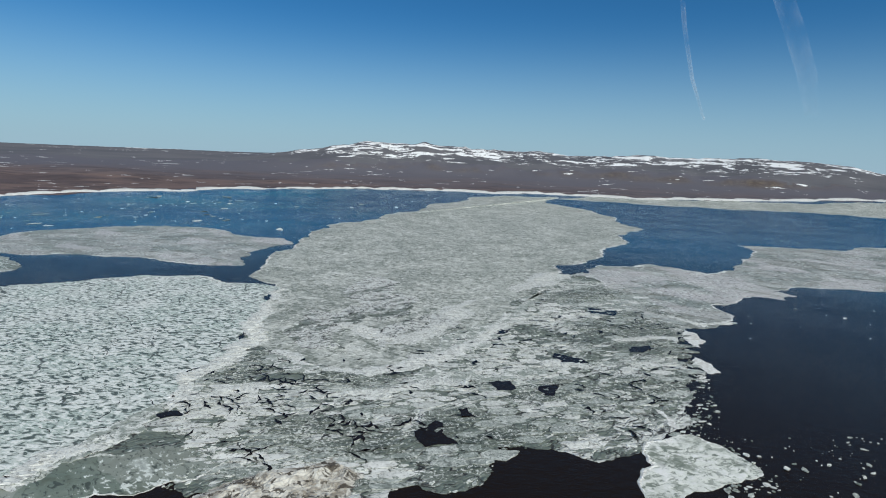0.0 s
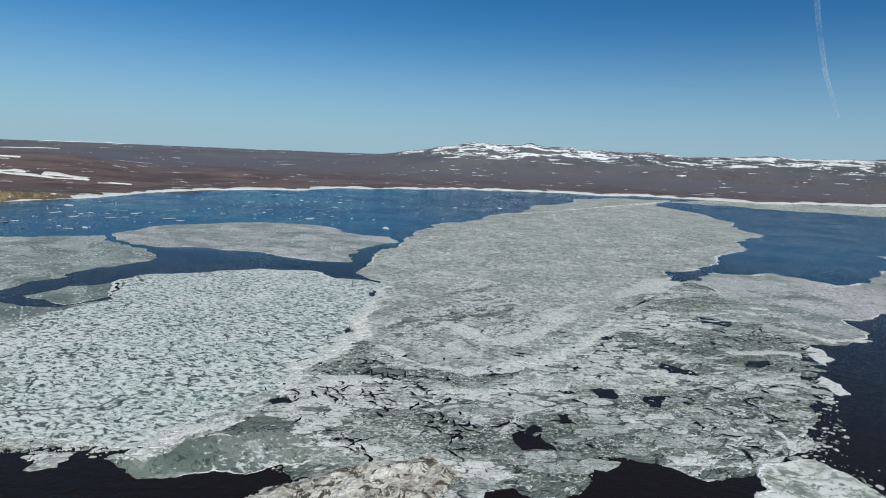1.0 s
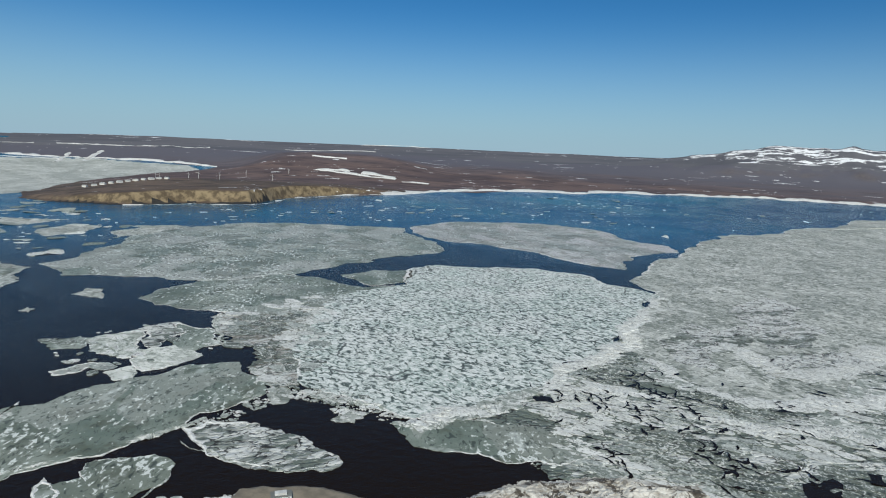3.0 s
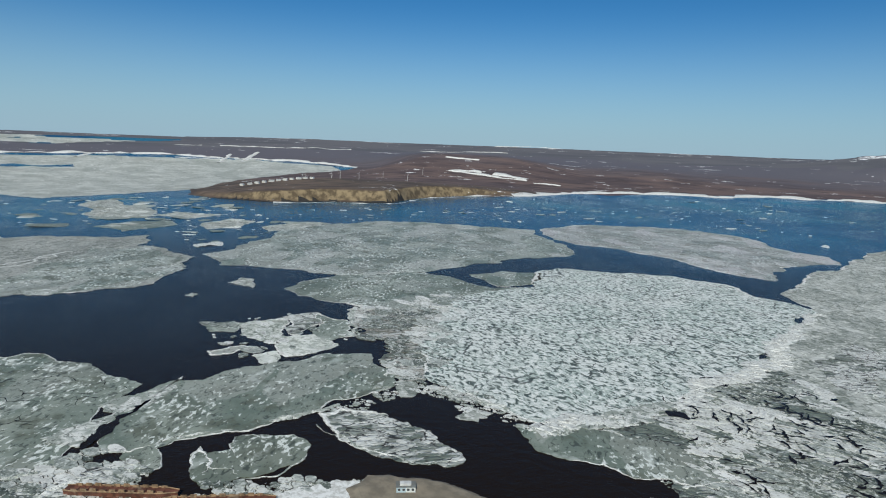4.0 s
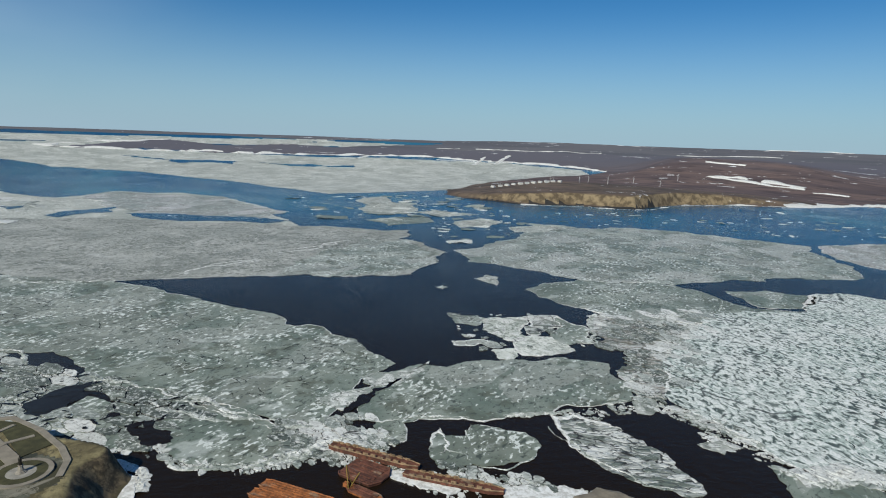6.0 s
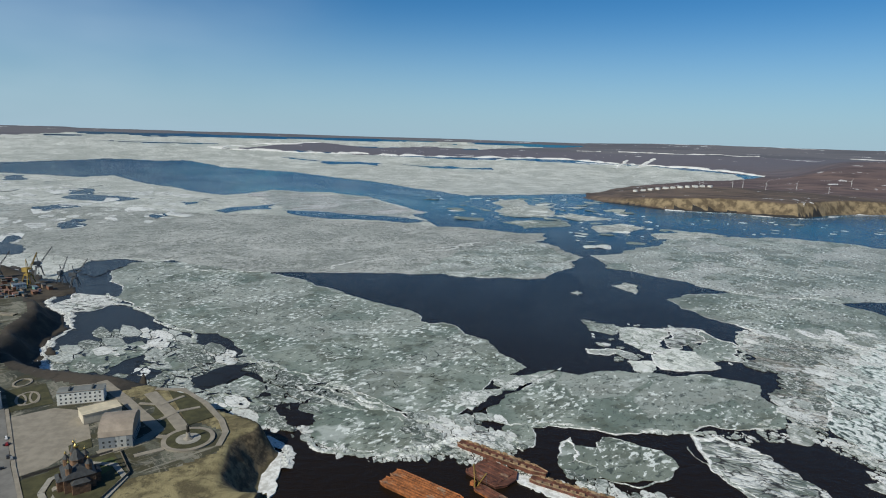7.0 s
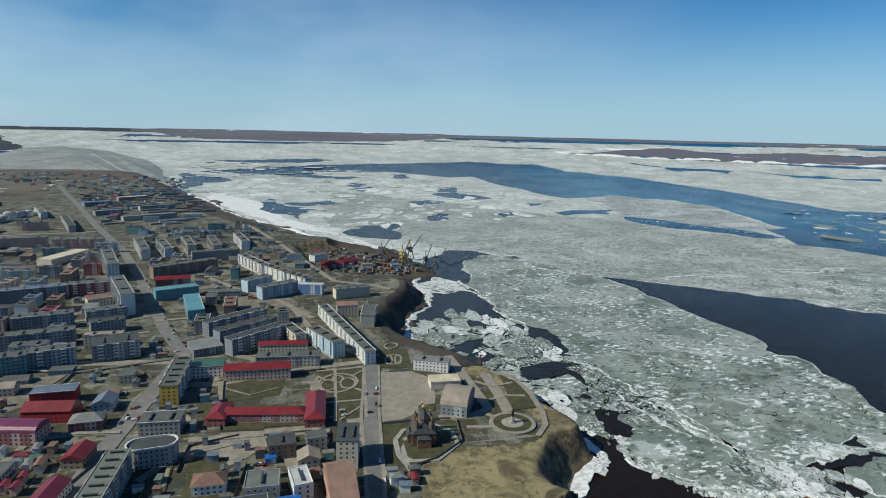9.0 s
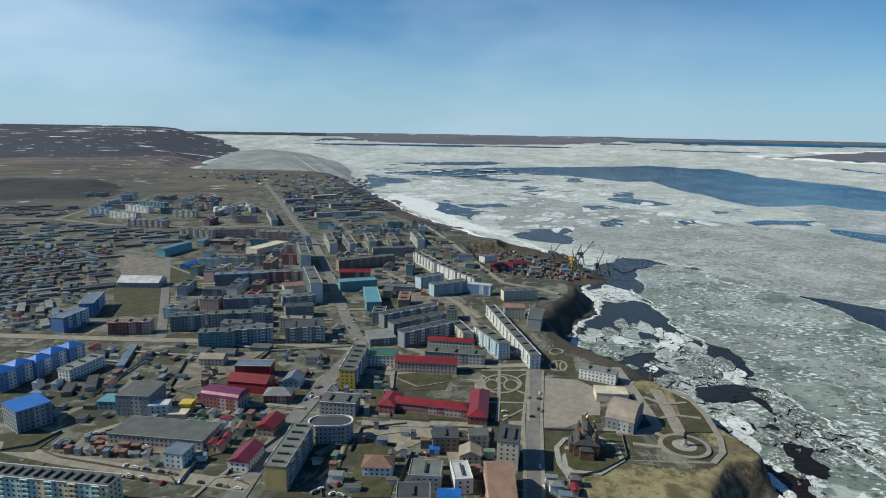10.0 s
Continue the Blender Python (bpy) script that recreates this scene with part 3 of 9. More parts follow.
def build_water():
    rings = np.concatenate([[1, 60], np.geomspace(120, RIM0, 30), np.arange(RIM0 + 15, RIM1 + 1, 15)])
    az = np.radians(np.arange(0, 360, 1.0))
    x = -np.sin(az)[None] * rings[:, None]
    y = np.cos(az)[None] * rings[:, None]
    z = np.repeat(bowl(rings)[:, None], len(az), 1)
    n, k = len(rings), len(az)
    verts = np.stack([x, y, z], -1).reshape(-1, 3)
    faces = [(i * k + j, i * k + (j + 1) % k, (i + 1) * k + (j + 1) % k, (i + 1) * k + j) for i in range(n - 1) for j in range(k)]
    faces.append(tuple(range(k))[::-1])
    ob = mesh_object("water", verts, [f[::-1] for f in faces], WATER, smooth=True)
    tagged(ob, "dark open river water between drifting ice", "water", kind="structure")


def build_ground():
    az = np.concatenate([np.arange(-62, 16, 0.12), np.arange(16, 84, 0.25), np.arange(84, 186, 0.2), np.arange(186, 298, 2.0)])
    rings = np.concatenate([[20, 60, 100], np.geomspace(180, 1250, 250), np.geomspace(1260, RIM1, 220)])
    a, r = np.meshgrid(np.radians(az), rings)
    x, y = -np.sin(a) * r, np.cos(a) * r
    z = ground_height(x, y)
    sea = z < bowl(r) - 2
    n, k = len(rings), len(az)
    i, j = np.meshgrid(np.arange(n - 1), np.arange(k), indexing="ij")
    j2 = (j + 1) % k
    quad = np.stack([i * k + j, (i + 1) * k + j, (i + 1) * k + j2, i * k + j2], -1).reshape(-1, 4)
    keep = ~(sea.ravel()[quad].all(1))
    quad = quad[keep]
    town = ((az[None, :].repeat(n, 0).ravel()[quad[:, 0]] > 84) & (r.ravel()[quad[:, 0]] < 2900)).astype(int)
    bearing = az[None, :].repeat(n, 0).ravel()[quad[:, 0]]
    # the farthest land takes the haze-blued mountain colour, chosen by distance
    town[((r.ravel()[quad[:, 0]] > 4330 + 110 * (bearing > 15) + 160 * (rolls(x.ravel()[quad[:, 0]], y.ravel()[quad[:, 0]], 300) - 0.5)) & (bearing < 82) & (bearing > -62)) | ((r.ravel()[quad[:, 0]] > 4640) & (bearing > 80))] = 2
    gx, gy = x.ravel()[quad[:, 0]], y.ravel()[quad[:, 0]]
    edge = away(TOWN_COAST, gx, gy, False) < 34 + 90 * step(np.hypot(gx, gy), 900, 1500)
    town[(town == 1) & ~inside(TOWN_AREA, gx, gy) & (np.hypot(gx, gy) > 1350)] = 0
    town[(town == 1) & (inside(HEADLAND, gx, gy) | edge)] = 3
    gr = np.hypot(gx, gy)
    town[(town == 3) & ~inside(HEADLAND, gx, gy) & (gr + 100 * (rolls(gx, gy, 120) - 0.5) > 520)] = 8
    town[(town == 0) & (bearing > 84) & (gr + 500 * (rolls(gx, gy, 500) - 0.5) < 3250)] = 4
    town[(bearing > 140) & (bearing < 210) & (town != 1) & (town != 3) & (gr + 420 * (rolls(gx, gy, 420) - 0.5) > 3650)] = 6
    town[(town == 0) & (bearing > 36) & (bearing < 84) & (gr + 500 * (rolls(gx, gy, 400) - 0.5) < 3000)] = 7
    heap = np.exp(-(((bearing - 162.5) / 5.5) ** 4)) * np.exp(-(((gr - 2230) / 230) ** 2)) + 0.5 * (rolls(gx, gy, 120) - 0.5)
    # dark band along the cape's waterline, drawn with the heap's material
    foot = (town == 7) & (away(SHORE_COAST[12:17], gx, gy, False) < 15 + 10 * (rolls(gx, gy, 60) - 0.5)) & (gr < 2400)
    town[foot] = 5
    town[(heap > 0.36) & (bearing > 84) & (gr < 3000)] = 5
    used, back = np.unique(quad, return_inverse=True)
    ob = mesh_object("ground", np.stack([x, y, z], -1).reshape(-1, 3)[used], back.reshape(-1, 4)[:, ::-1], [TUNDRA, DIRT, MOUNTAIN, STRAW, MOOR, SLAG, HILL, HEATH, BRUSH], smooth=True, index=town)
    tagged(ob, "brown tundra and town land with earth bluffs and patches of old snow", "ground", kind="structure")


def floe(kind, label, pts, z=0.35, rim=2.5, seed=1, name="ice_floe", ragged=0.085):
    """One ice floe: a slab with an uneven edge, its rim of pushed-up snow a part of its own."""
    edge = rough_line(pts, 2.6, ragged, seed)
    n = len(edge)
    x, y = np.array(edge).T
    lift = bowl(np.hypot(x, y))
    top = [(a, b, z + c) for a, b, c in zip(x, y, lift)]
    low = [(a, b, -0.3 + c) for a, b, c in zip(x, y, lift)]
    area = 0.5 * float(np.sum(x * np.roll(y, -1) - np.roll(x, -1) * y))
    order = list(range(n)) if area > 0 else list(range(n))[::-1]
    faces = [tuple(order)] + [(order[i], order[i - 1], n + order[i - 1], n + order[i]) for i in range(n)]
    ob = mesh_object(name, top + low, faces, ICE[kind])
    tagged(ob, label, "ice floe", "drifting floes")
    if rim:
        rnd = random.Random(seed)
        s = 1 if area > 0 else -1
        tx, ty = np.roll(x, -2) - np.roll(x, 2), np.roll(y, -2) - np.roll(y, 2)
        size = np.hypot(tx, ty) + 1e-6
        nx, ny = -ty / size * s, tx / size * s
        wide = rim * np.clip(5.0 * (rolls(x + seed * 31, y, 60, 3) - 0.52), 0.0, 1.6) * np.array([rnd.uniform(0.5, 1.5) for _ in range(n)])
        up = np.clip(wide * 0.16, 0.02, 0.5) * np.array([rnd.uniform(0.5, 1.4) for _ in range(n)])
        v = [(a - p * 0.3, b - q * 0.3, z - 0.2 + c) for a, b, c, p, q in zip(x, y, lift, nx, ny)]
        v += [(a + p * w * 0.45, b + q * w * 0.45, z + u + c) for a, b, c, p, q, w, u in zip(x, y, lift, nx, ny, wide, up)]
        v += [(a + p * w, b + q * w, z - 0.05 + c) for a, b, c, p, q, w in zip(x, y, lift, nx, ny, wide)]
        f = []
        for i in range(n):
            j = (i + 1) % n
            if wide[i] > 0.05 or wide[j] > 0.05:
                f += [(i, j, n + j, n + i), (n + i, n + j, 2 * n + j, 2 * n + i)]
        mesh_object("snow_rim", v, f if s > 0 else [q[::-1] for q in f], SNOW, ob)["kind"] = "stuff"
    return ob


def field(label, pts, z, mat, cell=0.16, name="ice_field", holes=0.0, seed=0):
    """A far, wide ice sheet that follows the lifted distance; its edge and holes come from noise."""
    xs, ys = np.array(pts, float).T
    r, a = np.hypot(xs, ys), np.degrees(np.arctan2(-xs, ys)) % 360
    rings = np.geomspace(r.min() * 0.98, min(r.max() * 1.02, RIM1 - 8), int(np.log(r.max() / r.min()) / 0.0045) + 2)
    az = np.arange(a.min() - 0.5, a.max() + 0.5, cell)
    A, R = np.meshgrid(np.radians(az), rings)
    x, y = -np.sin(A) * R, np.cos(A) * R
    wx, wy = x + 70 * (rolls(x, y, 160) - 0.5), y + 70 * (rolls(x + 500, y, 160) - 0.5)
    ok = inside(pts, wx, wy)
    if holes:
        ok &= ~((rolls(wx * 1.0 + seed, wy + seed, 260, 5) > 1 - holes) & (rolls(wx - 300, wy, 900, 2) > 0.42))
    n, k = len(rings), len(az)
    i, j = np.meshgrid(np.arange(n - 1), np.arange(k - 1), indexing="ij")
    quad = np.stack([i * k + j, (i + 1) * k + j, (i + 1) * k + j + 1, i * k + j + 1], -1).reshape(-1, 4)
    quad = quad[ok.ravel()[quad].sum(1) >= 3]
    used, back = np.unique(quad, return_inverse=True)
    verts = np.stack([x, y, bowl(R) + z], -1).reshape(-1, 3)[used]
    ob = mesh_object(name, verts, back.reshape(-1, 4)[:, ::-1], mat, smooth=True)
    return tagged(ob, label, "ice field", kind="stuff")


def brash(label, pts, count, small, large, z, seed, stretch=1.6, turn=0.0, thick=0.35, name="brash_ice", keep=0.0):
    """Loose blocks of ice, too many to count, strewn over an outline."""
    rnd = random.Random(seed)
    xs, ys = np.array(pts, float).T
    verts, faces = [], []
    dice = np.random.RandomState(seed)
    px, py = dice.uniform(xs.min(), xs.max(), count * 12), dice.uniform(ys.min(), ys.max(), count * 12)
    ok = inside(pts, px, py)
    if keep:
        ok &= rolls(px, py, keep, 3) > 0.5
    for x, y in list(zip(px[ok].tolist(), py[ok].tolist()))[:count]:
        size = small * (large / small) ** (rnd.random() ** 2.2)
        k = rnd.choice((5, 6, 7)) + (rnd.choice((3, 5, 7)) if size > 9 else 0)
        spin = turn + rnd.gauss(0, 0.5)
        slim = rnd.uniform(1.0, stretch)
        c, s = math.cos(spin), math.sin(spin)
        tip = (rnd.gauss(0, 0.05), rnd.gauss(0, 0.05))
        h = z + rnd.uniform(0, 0.4) + 0.05 * min(size, 12) * rnd.random()
        lift = float(bowl(math.hypot(x, y)))
        first = len(verts)
        ring = []
        for q in range(k):
            w = 2 * math.pi * (q + rnd.uniform(-0.33, 0.33)) / k
            u, v = size * 0.5 * slim * math.cos(w) * rnd.uniform(0.75, 1.15), size * 0.5 * math.sin(w) * rnd.uniform(0.75, 1.15)
            ring.append((x + u * c - v * s, y + u * s + v * c, h + tip[0] * u + tip[1] * v + lift))
        ring += [(a + (a - x) * 0.05, b + (b - y) * 0.05, g - thick - 0.1) for a, b, g in ring]
        verts += ring
        faces.append(tuple(range(first, first + k)))
        faces += [(first + (q + 1) % k, first + q, first + k + q, first + k + (q + 1) % k) for q in range(k)]
    ob = mesh_object(name, verts, faces, BLOCK)
    return tagged(ob, label, "brash ice", kind="stuff")


def plates(label, pts, count, small, large, z, seed, drop=0.1, wet=0.25, white=0.45, group=70, gap=0.5, owner=None, single=0, looks=None, name="ice_plates", stretch=1.5, turn=0.3):
    """Broken ice that lies plate to plate: large pieces with smaller ones between them, each cut off by its neighbours;
    drop, wet and white: the shares of open gaps, wet dark and snow-white pieces, which gather in groups."""
    rnd, dice = random.Random(seed), np.random.RandomState(seed)
    looks = looks or PLATES
    ca, sa, k1 = math.cos(turn), math.sin(turn), math.sqrt(stretch)
    pts = [((x * ca + y * sa) / k1, (y * ca - x * sa) * k1) for x, y in pts]
    world = lambda u, v: (u * k1 * ca - v / k1 * sa, u * k1 * sa + v / k1 * ca)
    xs, ys = np.array(pts, float).T
    px, py = dice.uniform(xs.min(), xs.max(), count * 40), dice.uniform(ys.min(), ys.max(), count * 40)
    ok = inside(pts, px, py)
    px, py = px[ok], py[ok]
    sizes = np.sort(small * (large / small) ** (dice.rand(count) ** 1.9))[::-1] * 0.5
    cx, cy, cr, k = np.zeros(count), np.zeros(count), np.zeros(count), 0
    at = 0
    for r in sizes:
        for _ in range(14):
            if at >= len(px):
                break
            x, y = px[at], py[at]
            at += 1
            if k == 0 or np.all(np.hypot(cx[:k] - x, cy[:k] - y) > 0.8 * (cr[:k] + r)):
                cx[k], cy[k], cr[k] = x, y, r
                k += 1
                break
    cx, cy, cr = cx[:k], cy[:k], cr[:k]
    level = np.argsort(np.argsort(rolls(cx + seed * 17, cy, group, 3) + dice.normal(0, 0.045, k))) / max(k, 1)
    hole = rolls(cx - 400, cy + seed * 9, group * 0.6, 3) + dice.normal(0, 0.05, k)
    limit = np.quantile(hole, drop) if drop else -9
    verts, faces, looks_of = [], [], []
    for i in range(k):
        if hole[i] < limit:
            continue
        d = np.hypot(cx - cx[i], cy - cy[i])
        near = [j for j in np.argsort(d - cr)[:26] if j != i and d[j] < 1.6 * (cr[i] + cr[j]) + 2]
        spin, slim = rnd.uniform(0, 6.28), rnd.uniform(1.0, 1.5)
        ring = []
        for q in range(9):
            w = 2 * math.pi * (q + rnd.uniform(-0.3, 0.3)) / 9
            u, v = cr[i] * 1.35 * slim * math.cos(w) * rnd.uniform(0.8, 1.1), cr[i] * 1.35 / slim * math.sin(w) * rnd.uniform(0.8, 1.1)
            ring.append((u * math.cos(spin) - v * math.sin(spin), u * math.sin(spin) + v * math.cos(spin)))
        for j in near:
            nx, ny = (cx[j] - cx[i]) / d[j], (cy[j] - cy[i]) / d[j]
            lim = (d[j] * d[j] + cr[i] ** 2 - cr[j] ** 2) / (2 * d[j]) - gap * rnd.uniform(0.1, 1.0)
            cut = []
            for p, q in zip(ring, ring[1:] + ring[:1]):
                a, b = p[0] * nx + p[1] * ny - lim, q[0] * nx + q[1] * ny - lim
                if a <= 0:
                    cut.append(p)
                if a * b < 0:
                    f = a / (a - b)
                    cut.append((p[0] + (q[0] - p[0]) * f, p[1] + (q[1] - p[1]) * f))
            ring = cut
            if len(ring) < 3:
                break
        if len(ring) < 3:
            continue
        edge = []
        for p, q in zip(ring, ring[1:] + ring[:1]):
            edge.append(p)
            n = min(int(math.dist(p, q) / max(0.3 * cr[i], 1.2)), 4)
            for e in range(1, n + 1):
                f, s = e / (n + 1) + rnd.uniform(-0.06, 0.06), rnd.uniform(-0.10, 0.13)
                edge.append((p[0] + (q[0] - p[0]) * f + (q[1] - p[1]) * s * -0.6, p[1] + (q[1] - p[1]) * f + (q[0] - p[0]) * s * 0.6))
        n = len(edge)
        tip = (rnd.gauss(0, 0.012), rnd.gauss(0, 0.012))
        lift = float(bowl(math.hypot(*world(cx[i], cy[i])))) + z + rnd.uniform(0, 0.35)
        top = [(*world(cx[i] + u, cy[i] + v), lift + tip[0] * u + tip[1] * v) for u, v in edge]
        low = [(a, b, g - 0.7) for a, b, g in top]
        kind = 2 if level[i] < wet else (0 if level[i] > 1 - white else 1)
        sides = [((q + 1) % n, q, n + q, n + (q + 1) % n) for q in range(n)]
        if single > 0 and owner:
            single -= 1
            mesh_object("ice_plate", top + low, [tuple(range(n))] + sides, LONE_PLATES[kind], owner)
            continue
        b = len(verts)
        verts += top + low
        faces += [tuple(b + q for q in range(n))] + [tuple(b + q for q in f) for f in sides]
        looks_of += [kind] * (n + 1)
    if faces:
        ob = mesh_object(name, verts, faces, looks, index=looks_of)
        return tagged(ob, label, "broken ice", kind="stuff")


def cracks(label, pts, count, long, wide, z, seed, turn=0.0, spread=0.5):
    """Short jagged seams of open water in broken ice, wide in the middle and pointed at both ends."""
    rnd, dice = random.Random(seed), np.random.RandomState(seed)
    xs, ys = np.array(pts, float).T
    px, py = dice.uniform(xs.min(), xs.max(), count * 8), dice.uniform(ys.min(), ys.max(), count * 8)
    ok = inside(pts, px, py) & (rolls(px + seed, py, 80, 3) > 0.46)
    verts, faces = [], []
    for x, y in list(zip(px[ok].tolist(), py[ok].tolist()))[:count]:
        size = long * rnd.uniform(0.3, 1.0) ** 1.5
        n = max(int(size / 2.2), 4)
        way = turn + rnd.gauss(0, spread)
        lift, b = float(bowl(math.hypot(x, y))) + z + rnd.uniform(0, 0.03), len(verts)
        for k in range(n + 1):
            w = wide * rnd.uniform(0.15, 1.0) * math.sin(math.pi * (k + 0.02) / (n + 0.04)) * 0.5
            way += rnd.gauss(0, 0.38)
            c, q = math.cos(way), math.sin(way)
            verts += [(x - q * w, y + c * w, lift), (x + q * w * rnd.uniform(0.3, 1.4), y - c * w, lift)]
            x, y = x + c * size / n, y + q * size / n
            if k:
                faces.append((b + 2 * k - 2, b + 2 * k - 1, b + 2 * k + 1, b + 2 * k))
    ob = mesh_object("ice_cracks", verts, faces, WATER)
    return tagged(ob, label, "cracks in ice", kind="stuff")


def ridge(label, pts, wide, high, seed, gap=0.30, mat=None, size=40):
    """A ridge of crushed ice pushed up along a line: jagged, of uneven width, broken here and there."""
    line = rough_line(pts, 1.6, 0.10, seed, closed=False)
    x, y = np.array(line).T
    n = len(line)
    dice = np.random.RandomState(seed)
    tx, ty = np.gradient(x), np.gradient(y)
    long = np.hypot(tx, ty) + 1e-6
    nx, ny = -ty / long, tx / long
    w = wide * np.clip(2.6 * (rolls(x + seed * 13, y, size, 4) - gap), 0.0, 1.5)
    lift = bowl(np.hypot(x, y))
    verts = []
    cross = (-1.0, -0.66, -0.3, 0.05, 0.36, 0.7, 1.0)
    for k, f in enumerate(cross):
        j = dice.uniform(0.72, 1.28, n)
        up = -0.15 if k in (0, 6) else high * (1 - f * f) * dice.uniform(0.1, 1.2, n) * np.clip(w / wide, 0.1, 1.2)
        s = f * w * 0.5 * j + dice.normal(0, 0.05, n) * w
        verts += list(zip(x + nx * s, y + ny * s, lift + 0.45 + up))
    faces = [(k * n + i, k * n + i + 1, (k + 1) * n + i + 1, (k + 1) * n + i) for k in range(6) for i in range(n - 1) if w[i] > 0.25 or w[i + 1] > 0.25]
    ob = mesh_object("ice_ridge", verts, [f[::-1] for f in faces], mat or RIDGE)
    return tagged(ob, label, "ice ridge", kind="stuff")


def hummock(label, pts, high, seed):
    """A grounded heap of silty broken ice, with crags and hollows."""
    xs, ys = np.array(pts, float).T
    gx, gy = np.meshgrid(np.arange(xs.min(), xs.max(), 1.6), np.arange(ys.min(), ys.max(), 1.6))
    dice = np.random.RandomState(seed)
    gx, gy = gx + dice.uniform(-0.6, 0.6, gx.shape), gy + dice.uniform(-0.6, 0.6, gx.shape)
    ok = inside(pts, gx + 9 * (rolls(gx, gy, 14) - 0.5), gy + 9 * (rolls(gx + 90, gy, 14) - 0.5))
    crag = 1 - np.abs(2 * rolls(gx, gy, 36, 4) - 1)
    z = 0.3 + step(away(pts, gx, gy), 0, 12) * high * (crag ** 3 + 0.24 * dice.rand(*gx.shape))
    n, k = gx.shape
    i, j = np.meshgrid(np.arange(n - 1), np.arange(k - 1), indexing="ij")
    quad = np.stack([i * k + j, i * k + j + 1, (i + 1) * k + j + 1, (i + 1) * k + j], -1).reshape(-1, 4)
    quad = quad[ok.ravel()[quad].all(1)]
    used, back = np.unique(quad, return_inverse=True)
    ob = mesh_object("ice_heap", np.stack([gx, gy, z], -1).reshape(-1, 3)[used], back.reshape(-1, 4), SILT)
    return tagged(ob, label, "ice heap", kind="stuff")


def snow_bank(label, pts, wide, high, seed, gap=0.3):
    """A drift of old snow along a shore, broken here and there."""
    line = rough_line(pts, 6, 0.06, seed, closed=False)
    x, y = np.array(line).T
    n = len(line)
    tx, ty = np.gradient(x), np.gradient(y)
    size = np.hypot(tx, ty) + 1e-6
    r = np.hypot(x, y)
    out = np.sign((-ty * x + tx * y).sum())
    nx, ny = -ty / size * out, tx / size * out
    w = wide * np.clip(3.4 * (rolls(x + 300, y, 46, 4) - gap), 0.03, 1.6)
    verts = []
    for f, h in ((-0.25, -0.5), (0.05, 0.8), (0.5, 1.0), (1.0, 0.25), (1.15, -2.0)):
        qx, qy = x + nx * w * f, y + ny * w * f
        land = np.maximum(ground_height(qx, qy), bowl(np.hypot(qx, qy)))
        verts += list(zip(qx, qy, land + high * h * np.clip(w / wide, 0.1, 1.2)))
    faces = [(k * n + i, k * n + i + 1, (k + 1) * n + i + 1, (k + 1) * n + i) for k in range(4) for i in range(n - 1)]
    ob = mesh_object("snow_bank", verts, faces, SNOW, smooth=True)
    return tagged(ob, label, "snow bank", kind="structure")


def contrail(label, rows, seed):
    """A vapour trail high in the sky, from rows of bearing, height in degrees and width in metres."""
    verts, faces = [], []
    k = 24
    rows = np.array(rows)
    for i in range(k + 1):
        u = i / k * (len(rows) - 1)
        az, el, w = (np.interp(u, range(len(rows)), c) for c in rows.T)
        a, e = radians(az), radians(el)
        c = Vector((-math.sin(a) * math.cos(e), math.cos(a) * math.cos(e), math.sin(e))) * 4700 + Vector((0, 0, H))
        across = Vector((math.cos(a), math.sin(a), 0))
        back = Vector((-math.sin(a), math.cos(a), 0))
        for q in range(8):
            t = 2 * math.pi * q / 8
            verts.append(c + across * w * 0.5 * math.cos(t) + back * w * 0.3 * math.sin(t))
        if i:
            b = 8 * i
            faces += [(b - 8 + q, b - 8 + (q + 1) % 8, b + (q + 1) % 8, b + q) for q in range(8)]
    return tagged(mesh_object("vapour_trail", verts, faces, VAPOUR[seed - 1], smooth=True), label, "vapour trail", "trails in the sky")


def lead(label, pts, z=0.5, seed=1):
    """A hole of open water in the ice."""
    edge = rough_line(pts, 2.2, 0.11, seed)
    x, y = np.array(edge).T
    lift = bowl(np.hypot(x, y))
    area = float(np.sum(x * np.roll(y, -1) - np.roll(x, -1) * y))
    n = len(edge)
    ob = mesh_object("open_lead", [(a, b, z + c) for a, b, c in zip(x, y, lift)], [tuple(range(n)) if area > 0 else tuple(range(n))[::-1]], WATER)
    return tagged(ob, label, "open water", "leads in the ice", kind="structure")


build_water()
build_ground()
floe('T', 'wide grey-white mottled ice sheet on dark water', [(130, 3384), (-76, 2993), (-199, 2485), (-353, 2054), (-374, 1879), (-369, 1562), (-368, 1261), (-355, 1109), (-286, 1047), (-266, 942), (-261, 839), (-231, 710), (-161, 657), (-82, 630), (-11, 676), (55, 813), (101, 896), (182, 1089), (239, 1235), (251, 1371), (340, 1431), (418, 1580), (550, 1834), (647, 2154), (755, 2714), (696, 3005), (543, 3253), (649, 3516), (360, 3524)], z=0.35, rim=7, seed=1)
floe('T', 'wide grey-white mottled ice sheet on dark water', [(607, 3461), (1157, 3500), (1896, 3393), (2377, 3340), (2695, 3240), (2343, 2802), (2070, 2895), (1742, 3107), (1225, 3248), (811, 3384)], z=0.37, rim=3.5, seed=2)
